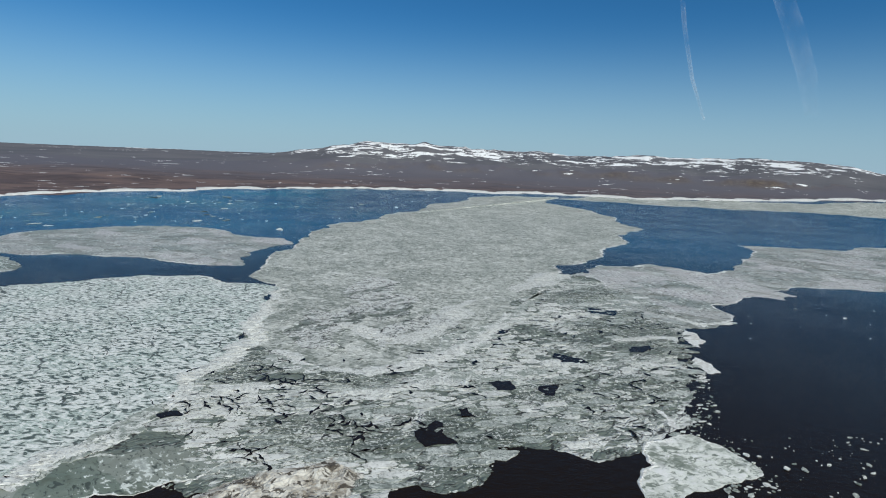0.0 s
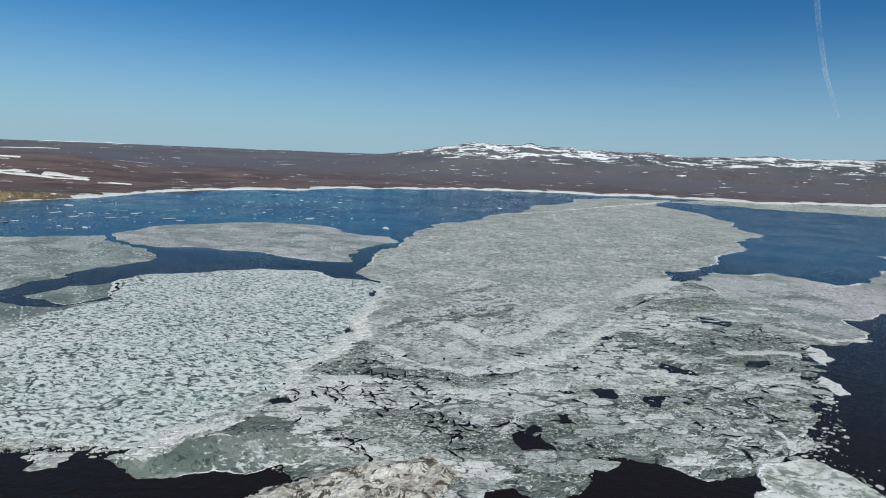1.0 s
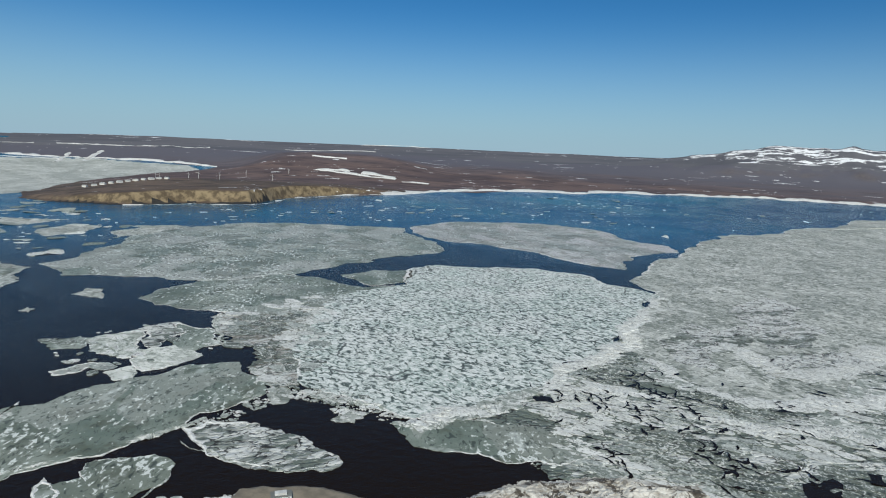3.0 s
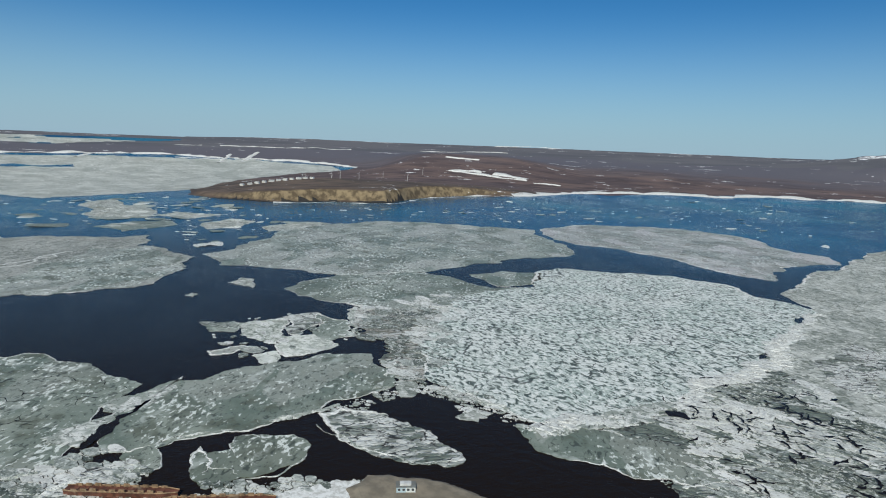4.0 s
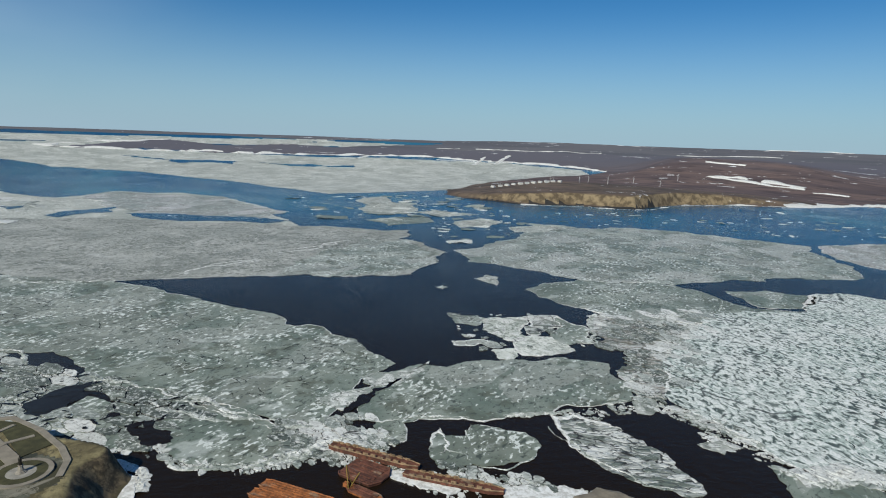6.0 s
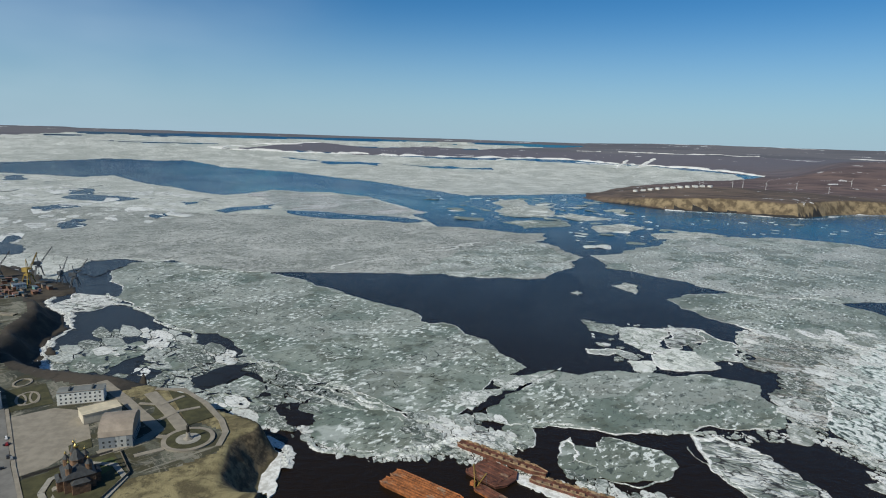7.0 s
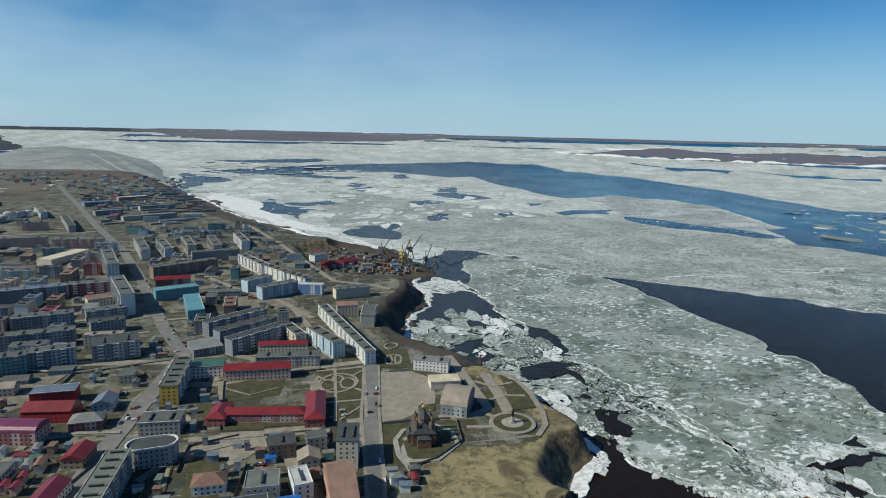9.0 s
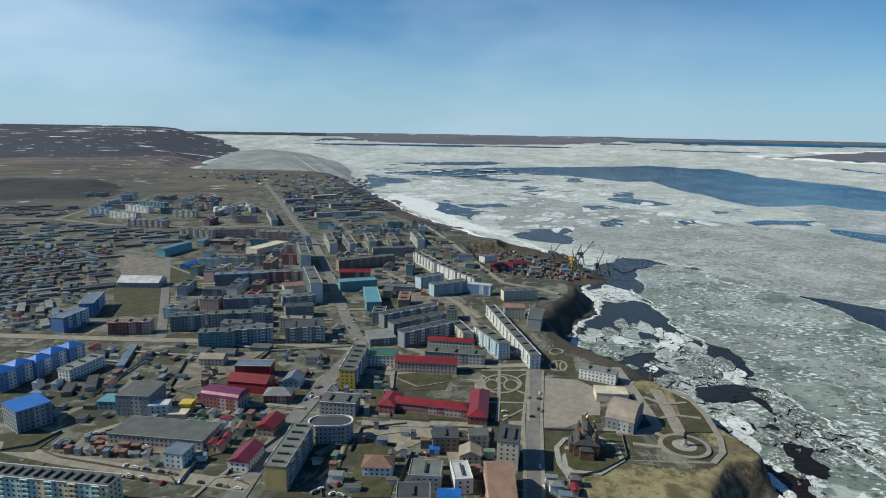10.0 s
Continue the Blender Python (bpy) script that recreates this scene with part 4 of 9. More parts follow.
floe('G', 'pale grey-green sheet of ice with snowy patches', [(282, 1275), (359, 1397), (491, 1443), (582, 1340), (669, 1394), (827, 1638), (900, 1874), (1055, 1858), (1218, 1844), (1413, 1957), (1798, 2000), (1104, 1211), (888, 1212), (794, 1221), (699, 1214), (646, 1177), (664, 1131), (621, 1091), (571, 1114), (493, 1035), (462, 1029), (466, 954), (432, 899), (377, 869), (354, 872), (306, 929), (304, 1089)], z=0.38999999999999996, rim=7, seed=3)
rubble_floe = floe('R', 'broad field of refrozen broken ice with snow ridges', [(-242, 732), (-238, 842), (-170, 822), (-56, 758), (57, 857), (190, 1141), (302, 1312), (344, 1199), (350, 1010), (378, 891), (323, 811), (287, 712), (261, 635), (241, 572), (233, 533), (207, 513), (178, 484), (148, 462), (128, 451), (105, 467), (82, 470), (50, 472), (42, 427), (33, 410), (9, 397), (-11, 407), (-28, 413), (-29, 384), (-76, 373), (-119, 370), (-143, 396), (-164, 380), (-211, 406), (-254, 419), (-256, 486), (-246, 564), (-239, 648)], z=0.2, rim=0, seed=4)
floe('W', 'bluish white floe with dark melt channels', [(-706, 910), (-699, 954), (-627, 1003), (-533, 1086), (-452, 1097), (-375, 1048), (-313, 1052), (-275, 1027), (-258, 876), (-246, 776), (-230, 698), (-237, 642), (-252, 597), (-247, 570), (-236, 521), (-251, 502), (-271, 441), (-288, 406), (-306, 390), (-340, 387), (-371, 392), (-406, 386), (-443, 393), (-496, 432), (-550, 488), (-606, 567), (-649, 650), (-641, 727), (-625, 792)], z=0.43, rim=6, seed=5)
floe('H', 'grey-green mottled ice sheet on dark water', [(-1169, 454), (-1180, 507), (-1259, 594), (-1337, 691), (-1421, 888), (-1409, 1052), (-1310, 1181), (-1190, 1242), (-1072, 1339), (-936, 1237), (-810, 1153), (-775, 1105), (-786, 1026), (-817, 859), (-815, 769), (-808, 708), (-842, 621), (-901, 554), (-978, 506), (-1050, 440)], z=0.37, rim=1.5, seed=7)
floe('G', 'pale grey-green sheet of ice with snowy patches', [(-1050, 1340), (-1067, 1568), (-957, 1710), (-813, 1793), (-655, 1766), (-567, 1665), (-426, 1632), (-378, 1537), (-436, 1407), (-401, 1215), (-498, 1210), (-653, 1263), (-805, 1264), (-937, 1249)], z=0.38999999999999996, rim=6, seed=8)
floe('C', 'wet grey-green floe flecked with snow', [(-834, 447), (-865, 499), (-875, 584), (-837, 692), (-765, 723), (-659, 724), (-615, 808), (-590, 673), (-611, 603), (-651, 511), (-714, 478), (-743, 458), (-787, 445)], z=0.3, rim=2, seed=9)
floe('C', 'wet grey-green floe flecked with snow', [(-753, 766), (-741, 840), (-691, 889), (-637, 807), (-663, 741)], z=0.43, rim=1.4, seed=10)
floe('C', 'wet grey-green floe flecked with snow', [(-1013, -396), (-1079, -393), (-1090, -240), (-999, -148), (-944, -85), (-837, 5), (-737, 72), (-674, 131), (-613, 150), (-577, 166), (-552, 130), (-522, 110), (-493, 97), (-464, 78), (-463, 54), (-478, 38), (-508, 11), (-530, -13), (-550, -57), (-589, -96), (-648, -131), (-697, -163), (-724, -215), (-748, -244), (-810, -294), (-853, -333), (-865, -329)], z=0.35, rim=1.3, seed=11)
floe('C', 'wet grey-green floe flecked with snow', [(-507, -49), (-521, -31), (-523, -8), (-498, 20), (-474, 37), (-449, 53), (-428, 67), (-419, 58), (-417, 33), (-415, 1), (-427, -23), (-438, -35), (-461, -43), (-487, -51)], z=0.37, rim=1.5, seed=12)
floe('C', 'wet grey-green floe flecked with snow', [(-503, 107), (-556, 154), (-569, 187), (-554, 213), (-563, 253), (-550, 337), (-519, 383), (-464, 375), (-433, 346), (-433, 313), (-432, 259), (-432, 218), (-444, 173), (-448, 126), (-470, 105)], z=0.38999999999999996, rim=1.4, seed=13)
floe('M', 'grey finely mottled ice sheet on dark water', [(-1097, -455), (-1107, -329), (-1007, -157), (-1007, -38), (-996, 78), (-970, 205), (-969, 302), (-1069, 387), (-1148, 433), (-1266, 417), (-1319, 381), (-1439, 443), (-1540, 176), (-1591, 67), (-1676, -160), (-1731, -305), (-1708, -408), (-1751, -576), (-1840, -737), (-1970, -1302), (-1297, -884), (-1185, -706)], z=0.41, rim=1.4, seed=14)
floe('G', 'pale grey-green sheet of ice with snowy patches', [(-2273, -416), (-2426, -346), (-2298, -140), (-2252, 16), (-1963, 118), (-1823, 192), (-1676, 116), (-1698, 12), (-1755, -152), (-1947, -295)], z=0.43, rim=3.5, seed=15)
floe('B', 'raft of refrozen white and grey ice blocks', [(-427, 260), (-423, 280), (-402, 299), (-377, 305), (-341, 312), (-308, 308), (-293, 304), (-291, 291), (-310, 273), (-342, 254), (-377, 248)], z=0.37, rim=3.5, seed=17)
floe('C', 'wet grey-green floe flecked with snow', [(-401, 143), (-413, 150), (-419, 161), (-413, 176), (-411, 196), (-410, 217), (-402, 225), (-394, 228), (-381, 226), (-371, 214), (-365, 204), (-365, 187), (-368, 171), (-373, 156), (-379, 141), (-389, 140)], z=0.38999999999999996, rim=0, seed=18)
floe('C', 'wet grey-green floe flecked with snow', [(-309, 375), (-286, 403), (-243, 433), (-185, 446), (-154, 432), (-166, 403), (-194, 384), (-240, 369), (-268, 356)], z=0.41, rim=2, seed=19)
floe('P', 'small floe with a mottled white snow cover', [(171, 483), (182, 494), (203, 502), (221, 509), (234, 494), (249, 465), (254, 448), (238, 434), (213, 424), (188, 414), (170, 398), (151, 390), (151, 427)], z=0.43, rim=3.5, seed=20)
floe('C', 'wet grey-green floe flecked with snow', [(-429, 188), (-419, 207), (-405, 225), (-382, 227), (-372, 217), (-366, 199), (-390, 169)], z=0.35, rim=1.4, seed=21)
floe('C', 'wet grey-green floe flecked with snow', [(-497, -134), (-541, -131), (-570, -111), (-545, -79), (-506, -60), (-506, -80), (-496, -106)], z=0.38999999999999996, rim=1.4, seed=23)
floe('C', 'wet grey-green floe flecked with snow', [(-452, -110), (-490, -92), (-491, -65), (-469, -54), (-450, -82)], z=0.41, rim=1.4, seed=24)
floe('C', 'wet grey-green floe flecked with snow', [(-605, -286), (-650, -280), (-675, -237), (-643, -218), (-594, -242), (-580, -267)], z=0.43, rim=1.4, seed=25)
floe('C', 'wet grey-green floe flecked with snow', [(-601, -215), (-650, -185), (-628, -161), (-578, -178), (-575, -199)], z=0.35, rim=1.4, seed=26)
floe('N', 'rough net of dark seams in pale ice', [(-203, 776), (-193, 887), (-158, 870), (-131, 936), (-117, 811), (-142, 758), (-112, 709), (-155, 702)], z=0.52, rim=0, seed=27)
floe('N', 'rough net of dark seams in pale ice', [(-165, 992), (-137, 1157), (-77, 1110), (-85, 1020), (-44, 1003), (-44, 896), (-86, 834), (-116, 892)], z=0.525, rim=0, seed=28)
floe('N', 'rough net of dark seams in pale ice', [(-97, 770), (-65, 834), (-22, 881), (17, 942), (24, 880), (-5, 787), (-36, 794), (-65, 717)], z=0.53, rim=0, seed=29)
floe('T', 'small pale floe drifting in open water', [(-350, 347), (-350, 369), (-335, 374), (-331, 356)], z=0.35, rim=0, seed=31)
floe('T', 'small pale floe drifting in open water', [(-430, 346), (-439, 363), (-426, 369), (-404, 345), (-410, 336)], z=0.37, rim=0, seed=32)
floe('T', 'small pale floe drifting in open water', [(-401, 371), (-395, 381), (-370, 383), (-373, 373)], z=0.38999999999999996, rim=0, seed=33)
floe('T', 'small pale floe drifting in open water', [(-918, 396), (-939, 428), (-918, 441), (-865, 412)], z=0.41, rim=0, seed=34)
floe('T', 'small pale floe drifting in open water', [(-876, 314), (-888, 329), (-871, 331), (-858, 318)], z=0.43, rim=0, seed=35)
floe('S', 'small pale floe drifting in open water', [(348, 856), (359, 843), (358, 803), (338, 773), (331, 791)], z=0.35, rim=0, seed=36)
floe('S', 'small pale floe drifting in open water', [(315, 733), (325, 707), (322, 677), (307, 672), (300, 704)], z=0.37, rim=0, seed=37)
floe('S', 'small pale floe drifting in open water', [(107, 482), (147, 491), (140, 480), (110, 472)], z=0.38999999999999996, rim=0, seed=38)
floe('S', 'small pale floe drifting in open water', [(209, 562), (215, 556), (215, 519), (209, 525)], z=0.41, rim=0, seed=39)
floe('B', 'raft of refrozen white and grey ice blocks', [(-817, -395), (-877, -392), (-863, -341), (-834, -315), (-792, -331), (-778, -360)], z=0.43, rim=3.5, seed=40)
floe('S', 'shelf of bright white snow-covered ice', [(-358, -57), (-394, -55), (-419, -55), (-434, -65), (-464, -89), (-464, -97), (-429, -68), (-417, -64), (-398, -67), (-384, -78), (-371, -79), (-358, -75)], z=1.0, rim=0, seed=41)
floe('S', 'shelf of bright white snow-covered ice', [(-1498, -1461), (-1257, -1077), (-1158, -851), (-1067, -655), (-966, -510), (-1047, -590), (-1148, -749), (-1349, -1052), (-1581, -1433), (-1696, -1654)], z=0.7, rim=0, seed=42)
floe('T', 'small pale floe drifting in open water', [(-2100, 447), (-2256, 573), (-1968, 609), (-1764, 538), (-1768, 447), (-1877, 406)], z=0.38999999999999996, rim=0, seed=43)
floe('T', 'small pale floe drifting in open water', [(-1583, 616), (-1634, 719), (-1557, 752), (-1473, 663), (-1470, 587)], z=0.41, rim=0, seed=44)
floe('T', 'small pale floe drifting in open water', [(-1452, 717), (-1493, 859), (-1435, 915), (-1369, 788), (-1375, 695)], z=0.43, rim=0, seed=45)
floe('C', 'small pale floe drifting in open water', [(-1638, 373), (-1690, 561), (-1572, 551), (-1519, 409)], z=0.35, rim=0, seed=46)
floe('T', 'small pale floe drifting in open water', [(-1784, 560), (-1844, 647), (-1723, 741), (-1676, 636)], z=0.37, rim=0, seed=47)
floe('X', 'ridge of white snow-covered broken ice', [(-6, 710), (-1, 753), (8, 786), (23, 803), (36, 825), (58, 840), (80, 859), (109, 923), (138, 998), (160, 1038), (182, 1076), (169, 1020), (139, 950), (111, 888), (99, 865), (89, 836), (79, 789), (66, 742), (50, 731), (34, 708), (19, 709), (10, 693)], z=0.694, rim=0, seed=48, ragged=0.17)
floe('X', 'ridge of white snow-covered broken ice', [(-190, 677), (-172, 667), (-155, 649), (-139, 648), (-121, 640), (-124, 623), (-137, 621), (-154, 618), (-172, 638)], z=0.696, rim=0, seed=49, ragged=0.17)
floe('X', 'ridge of white snow-covered broken ice', [(-44, 602), (-24, 631), (-1, 651), (22, 643), (44, 639), (72, 654), (100, 663), (122, 666), (138, 666), (103, 642), (64, 624), (32, 618), (0, 594), (-21, 596)], z=0.698, rim=0, seed=50, ragged=0.17)
floe('X', 'ridge of white snow-covered broken ice', [(-290, 418), (-283, 435), (-274, 452), (-267, 470), (-263, 494), (-257, 515), (-248, 535), (-242, 512), (-242, 486), (-245, 466), (-250, 449), (-258, 433), (-263, 418), (-276, 417)], z=0.7, rim=0, seed=51, ragged=0.17)
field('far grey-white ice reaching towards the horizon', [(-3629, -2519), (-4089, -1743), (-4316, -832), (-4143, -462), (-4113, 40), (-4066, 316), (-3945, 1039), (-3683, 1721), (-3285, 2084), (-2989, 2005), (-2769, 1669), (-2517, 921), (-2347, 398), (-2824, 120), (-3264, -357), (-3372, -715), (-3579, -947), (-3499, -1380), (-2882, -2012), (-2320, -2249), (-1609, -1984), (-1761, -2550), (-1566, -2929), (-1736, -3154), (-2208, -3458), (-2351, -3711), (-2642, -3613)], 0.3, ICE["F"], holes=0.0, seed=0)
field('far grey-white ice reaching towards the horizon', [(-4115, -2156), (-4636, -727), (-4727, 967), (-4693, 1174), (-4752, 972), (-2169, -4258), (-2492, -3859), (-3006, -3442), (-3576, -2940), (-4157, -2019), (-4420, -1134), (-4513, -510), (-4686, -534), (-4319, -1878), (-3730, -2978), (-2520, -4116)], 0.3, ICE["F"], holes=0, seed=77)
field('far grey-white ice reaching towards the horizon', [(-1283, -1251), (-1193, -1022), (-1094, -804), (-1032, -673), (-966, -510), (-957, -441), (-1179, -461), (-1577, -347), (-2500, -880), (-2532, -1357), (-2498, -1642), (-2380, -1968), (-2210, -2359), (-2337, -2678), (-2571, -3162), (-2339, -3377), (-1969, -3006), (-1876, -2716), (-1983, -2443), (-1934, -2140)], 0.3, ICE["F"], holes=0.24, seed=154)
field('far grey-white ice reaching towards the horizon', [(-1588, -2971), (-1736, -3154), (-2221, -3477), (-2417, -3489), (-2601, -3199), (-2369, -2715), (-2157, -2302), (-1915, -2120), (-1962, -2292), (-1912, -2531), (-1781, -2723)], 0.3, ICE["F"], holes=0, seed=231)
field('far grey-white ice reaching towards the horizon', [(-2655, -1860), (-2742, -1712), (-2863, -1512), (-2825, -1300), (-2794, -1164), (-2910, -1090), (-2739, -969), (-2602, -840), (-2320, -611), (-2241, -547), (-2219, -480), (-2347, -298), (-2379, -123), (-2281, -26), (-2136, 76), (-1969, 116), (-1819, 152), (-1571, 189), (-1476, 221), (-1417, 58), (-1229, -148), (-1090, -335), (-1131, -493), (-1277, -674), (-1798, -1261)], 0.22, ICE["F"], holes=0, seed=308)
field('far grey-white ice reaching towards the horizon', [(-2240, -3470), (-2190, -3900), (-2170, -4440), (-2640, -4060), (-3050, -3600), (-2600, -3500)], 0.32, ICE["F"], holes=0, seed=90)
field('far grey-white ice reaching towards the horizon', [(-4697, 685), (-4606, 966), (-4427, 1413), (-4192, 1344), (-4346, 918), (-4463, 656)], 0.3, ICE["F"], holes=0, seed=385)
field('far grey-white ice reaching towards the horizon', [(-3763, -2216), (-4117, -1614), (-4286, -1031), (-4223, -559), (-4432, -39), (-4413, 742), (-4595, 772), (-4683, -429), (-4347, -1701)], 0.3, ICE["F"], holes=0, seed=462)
lead("small dark lead of open water in the ice", [(-558, -229), (-597, -207), (-567, -191), (-532, -210)], 0.600, 50)
lead("small dark lead of open water in the ice", [(-559, -156), (-591, -135), (-602, -111), (-574, -109), (-535, -139)], 0.607, 51)
lead("small dark lead of open water in the ice", [(-518, -162), (-535, -139), (-507, -137)], 0.614, 52)
lead("small dark lead of open water in the ice", [(-515, -96), (-545, -87), (-520, -78)], 0.621, 53)
lead("small dark lead of open water in the ice", [(-501, -73), (-507, -53), (-462, -41), (-452, -58)], 0.628, 54)
lead("small dark lead of open water in the ice", [(-258, 606), (-254, 624), (-231, 634), (-231, 609)], 0.635, 55)
lead("small dark lead of open water in the ice", [(53, 615), (77, 623), (79, 599), (60, 594)], 0.642, 56)
lead("small dark lead of open water in the ice", [(105, 610), (126, 612), (117, 585), (105, 587)], 0.649, 57)
lead("small dark lead of open water in the ice", [(140, 726), (170, 708), (174, 689), (142, 691)], 0.656, 58)
lead("small dark lead of open water in the ice", [(-17, 482), (-1, 516), (7, 489), (19, 470), (-8, 465)], 0.663, 59)
lead("small dark lead of open water in the ice", [(257, 1373), (318, 1387), (311, 1288), (246, 1261)], 0.670, 60)
lead("small dark lead of open water in the ice", [(19, 543), (30, 548), (32, 528), (22, 525)], 0.677, 61)
lead("small dark lead of open water in the ice", [(-243, 505), (-230, 515), (-220, 504), (-235, 497)], 0.684, 62)
lead("small dark lead of open water in the ice", [(46, 798), (79, 831), (93, 810), (61, 785)], 0.691, 63)
lead("small dark lead of open water in the ice", [(237, 971), (279, 960), (265, 922), (232, 931)], 0.698, 64)
lead("small dark lead of open water in the ice", [(244, 762), (273, 774), (255, 741), (237, 741)], 0.705, 65)
lead("small dark lead of open water in the ice", [(-2643, -2521), (-2755, -2442), (-2869, -2358), (-2984, -2267), (-3100, -2170), (-3104, -2054), (-2981, -2087), (-2848, -2203), (-2735, -2326), (-2671, -2427)], 0.712, 66)
lead("small dark lead of open water in the ice", [(-2073, -2179), (-2201, -2258), (-2112, -2135), (-2124, -1966), (-2061, -1877), (-1912, -1890), (-1746, -1782), (-1907, -1981)], 0.719, 67)
lead("small dark lead of open water in the ice", [(-2355, -1856), (-2480, -1869), (-2497, -1685), (-2552, -1530), (-2426, -1515), (-2375, -1665)], 0.726, 68)
lead("small dark lead of open water in the ice", [(-2133, -1359), (-2291, -1416), (-2280, -1340), (-2115, -1222), (-1977, -1186), (-2019, -1274)], 0.733, 69)
lead("small dark lead of open water in the ice", [(-1446, -1204), (-1608, -1315), (-1525, -1215), (-1476, -1136), (-1457, -1023), (-1286, -955), (-1335, -1037), (-1333, -1082)], 0.740, 70)
lead("small dark lead of open water in the ice", [(-1164, -750), (-1280, -752), (-1340, -707), (-1309, -672), (-1241, -654), (-1146, -597), (-1136, -654), (-1136, -710)], 0.747, 71)
lead("small dark lead of open water in the ice", [(-2149, -952), (-2345, -1001), (-2281, -925), (-2090, -759), (-2042, -699), (-1961, -752), (-1982, -845)], 0.754, 72)
lead("small dark lead of open water in the ice", [(-1492, -693), (-1582, -700), (-1582, -656), (-1472, -626), (-1429, -655)], 0.761, 73)
lead("small dark lead of open water in the ice", [(-2776, -1499), (-2781, -1405), (-2645, -1321), (-2596, -1386)], 0.768, 74)
lead("small dark lead of open water in the ice", [(-1799, -898), (-1867, -858), (-1825, -778), (-1718, -828)], 0.775, 75)
lead("small dark lead of open water in the ice", [(-1534, -1201), (-1663, -1123), (-1606, -1044), (-1503, -1095)], 0.782, 76)
lead("small dark lead of open water in the ice", [(-1022, -456), (-1072, -443), (-1107, -404), (-1039, -395), (-969, -400), (-994, -432)], 0.789, 77)
lead("small dark lead of open water in the ice", [(-1782, -416), (-1875, -368), (-1956, -271), (-1838, -262), (-1813, -323), (-1738, -373)], 0.796, 78)
lead("small dark lead of open water in the ice", [(-1801, -232), (-1791, -102), (-1735, -1), (-1690, 116), (-1618, 183), (-1595, 99), (-1642, -13), (-1674, -136)], 0.803, 79)
lead("small dark lead of open water in the ice", [(-3897, -511), (-3781, -181), (-3765, 112), (-3644, 82), (-3655, -203)], 0.810, 80)
lead("small dark lead of open water in the ice", [(-3733, 222), (-3687, 506), (-3633, 762), (-3554, 747), (-3582, 493)], 0.817, 81)
lead("small dark lead of open water in the ice", [(-1665, -551), (-1729, -520), (-1685, -499), (-1610, -508)], 0.824, 82)
lead("small dark lead of open water in the ice", [(-1976, -557), (-1993, -504), (-1909, -520)], 0.831, 83)
brash("loose white and grey blocks of broken ice", [(-242, 732), (-238, 842), (-170, 822), (-56, 758), (57, 857), (190, 1141), (302, 1312), (344, 1199), (350, 1010), (378, 891), (323, 811), (287, 712), (261, 635), (241, 572), (233, 533), (207, 513), (178, 484), (148, 462), (128, 451), (105, 467), (82, 470), (50, 472), (42, 427), (33, 410), (9, 397), (-11, 407), (-28, 413), (-29, 384), (-76, 373), (-119, 370), (-143, 396), (-164, 380), (-211, 406), (-254, 419), (-256, 486), (-246, 564), (-239, 648)], 2600, 0.8, 5, 0.3, 70, 2.4, 0.8, keep=55)
brash("loose white and grey blocks of broken ice", [(287, 712), (315, 716), (251, 500), (261, 453), (227, 395), (207, 394), (227, 488), (210, 519)], 240, 0.8, 5, 0.1, 73, 1.8, 0.8, keep=0)
brash("loose white and grey blocks of broken ice", [(236, 499), (421, 527), (336, 410), (202, 401)], 90, 0.8, 6, 0.1, 74, 2, 0.8, keep=0)
brash("loose white and grey blocks of broken ice", [(483, 1033), (767, 1040), (595, 797), (405, 822)], 14, 1.5, 6, 0.1, 75, 2, 0.8, keep=0)
brash("loose white and grey blocks of broken ice", [(-1859, 1824), (-1745, 2412), (-1092, 3103), (82, 3454), (-355, 2266), (-441, 1689), (-832, 1835), (-1094, 1583), (-1307, 1277)], 130, 3, 26, 0.15, 76, 3, 1.57, keep=0)
brash("loose white and grey blocks of broken ice", [(-1884, 889), (-987, 3103), (-472, 1565), (-631, 1721), (-1069, 1709), (-1316, 1231), (-1486, 948), (-1452, 717)], 170, 3, 26, 0.15, 77, 3, 1.2, keep=0)
brash("loose white and grey blocks of broken ice", [(-2305, 221), (-2291, 893), (-1677, 792), (-1468, 827), (-1353, 699), (-1199, 466), (-1532, 508), (-1683, 253)], 200, 6, 60, 0.2, 78, 2.6, 1.3, keep=0)
plates('loose plates and splinters of ice at a floe edge', [(-492, -54), (-513, -49), (-443, -39), (-417, 1), (-417, 57), (-420, 83), (-411, 90), (-405, 56), (-405, 1), (-430, -38)], 420, 0.9, 7, 0.2, 83, 0.25, 0.28, 0.38, 22)
plates('loose plates and splinters of ice at a floe edge', [(-427, 62), (-445, 82), (-418, 112), (-372, 117), (-365, 153), (-346, 154), (-353, 112), (-380, 95), (-407, 64)], 420, 0.9, 7, 0.2, 86, 0.25, 0.28, 0.38, 22)
plates('loose plates and splinters of ice at a floe edge', [(-361, 129), (-350, 182), (-315, 234), (-286, 218), (-314, 164), (-348, 124)], 420, 0.9, 7, 0.2, 87, 0.25, 0.28, 0.38, 22)
plates('loose plates and splinters of ice at a floe edge', [(-427, 256), (-433, 346), (-463, 381), (-438, 385), (-374, 386), (-330, 394), (-300, 395), (-295, 376), (-359, 372), (-415, 355), (-410, 297)], 420, 0.9, 7, 0.2, 89, 0.25, 0.28, 0.38, 22)
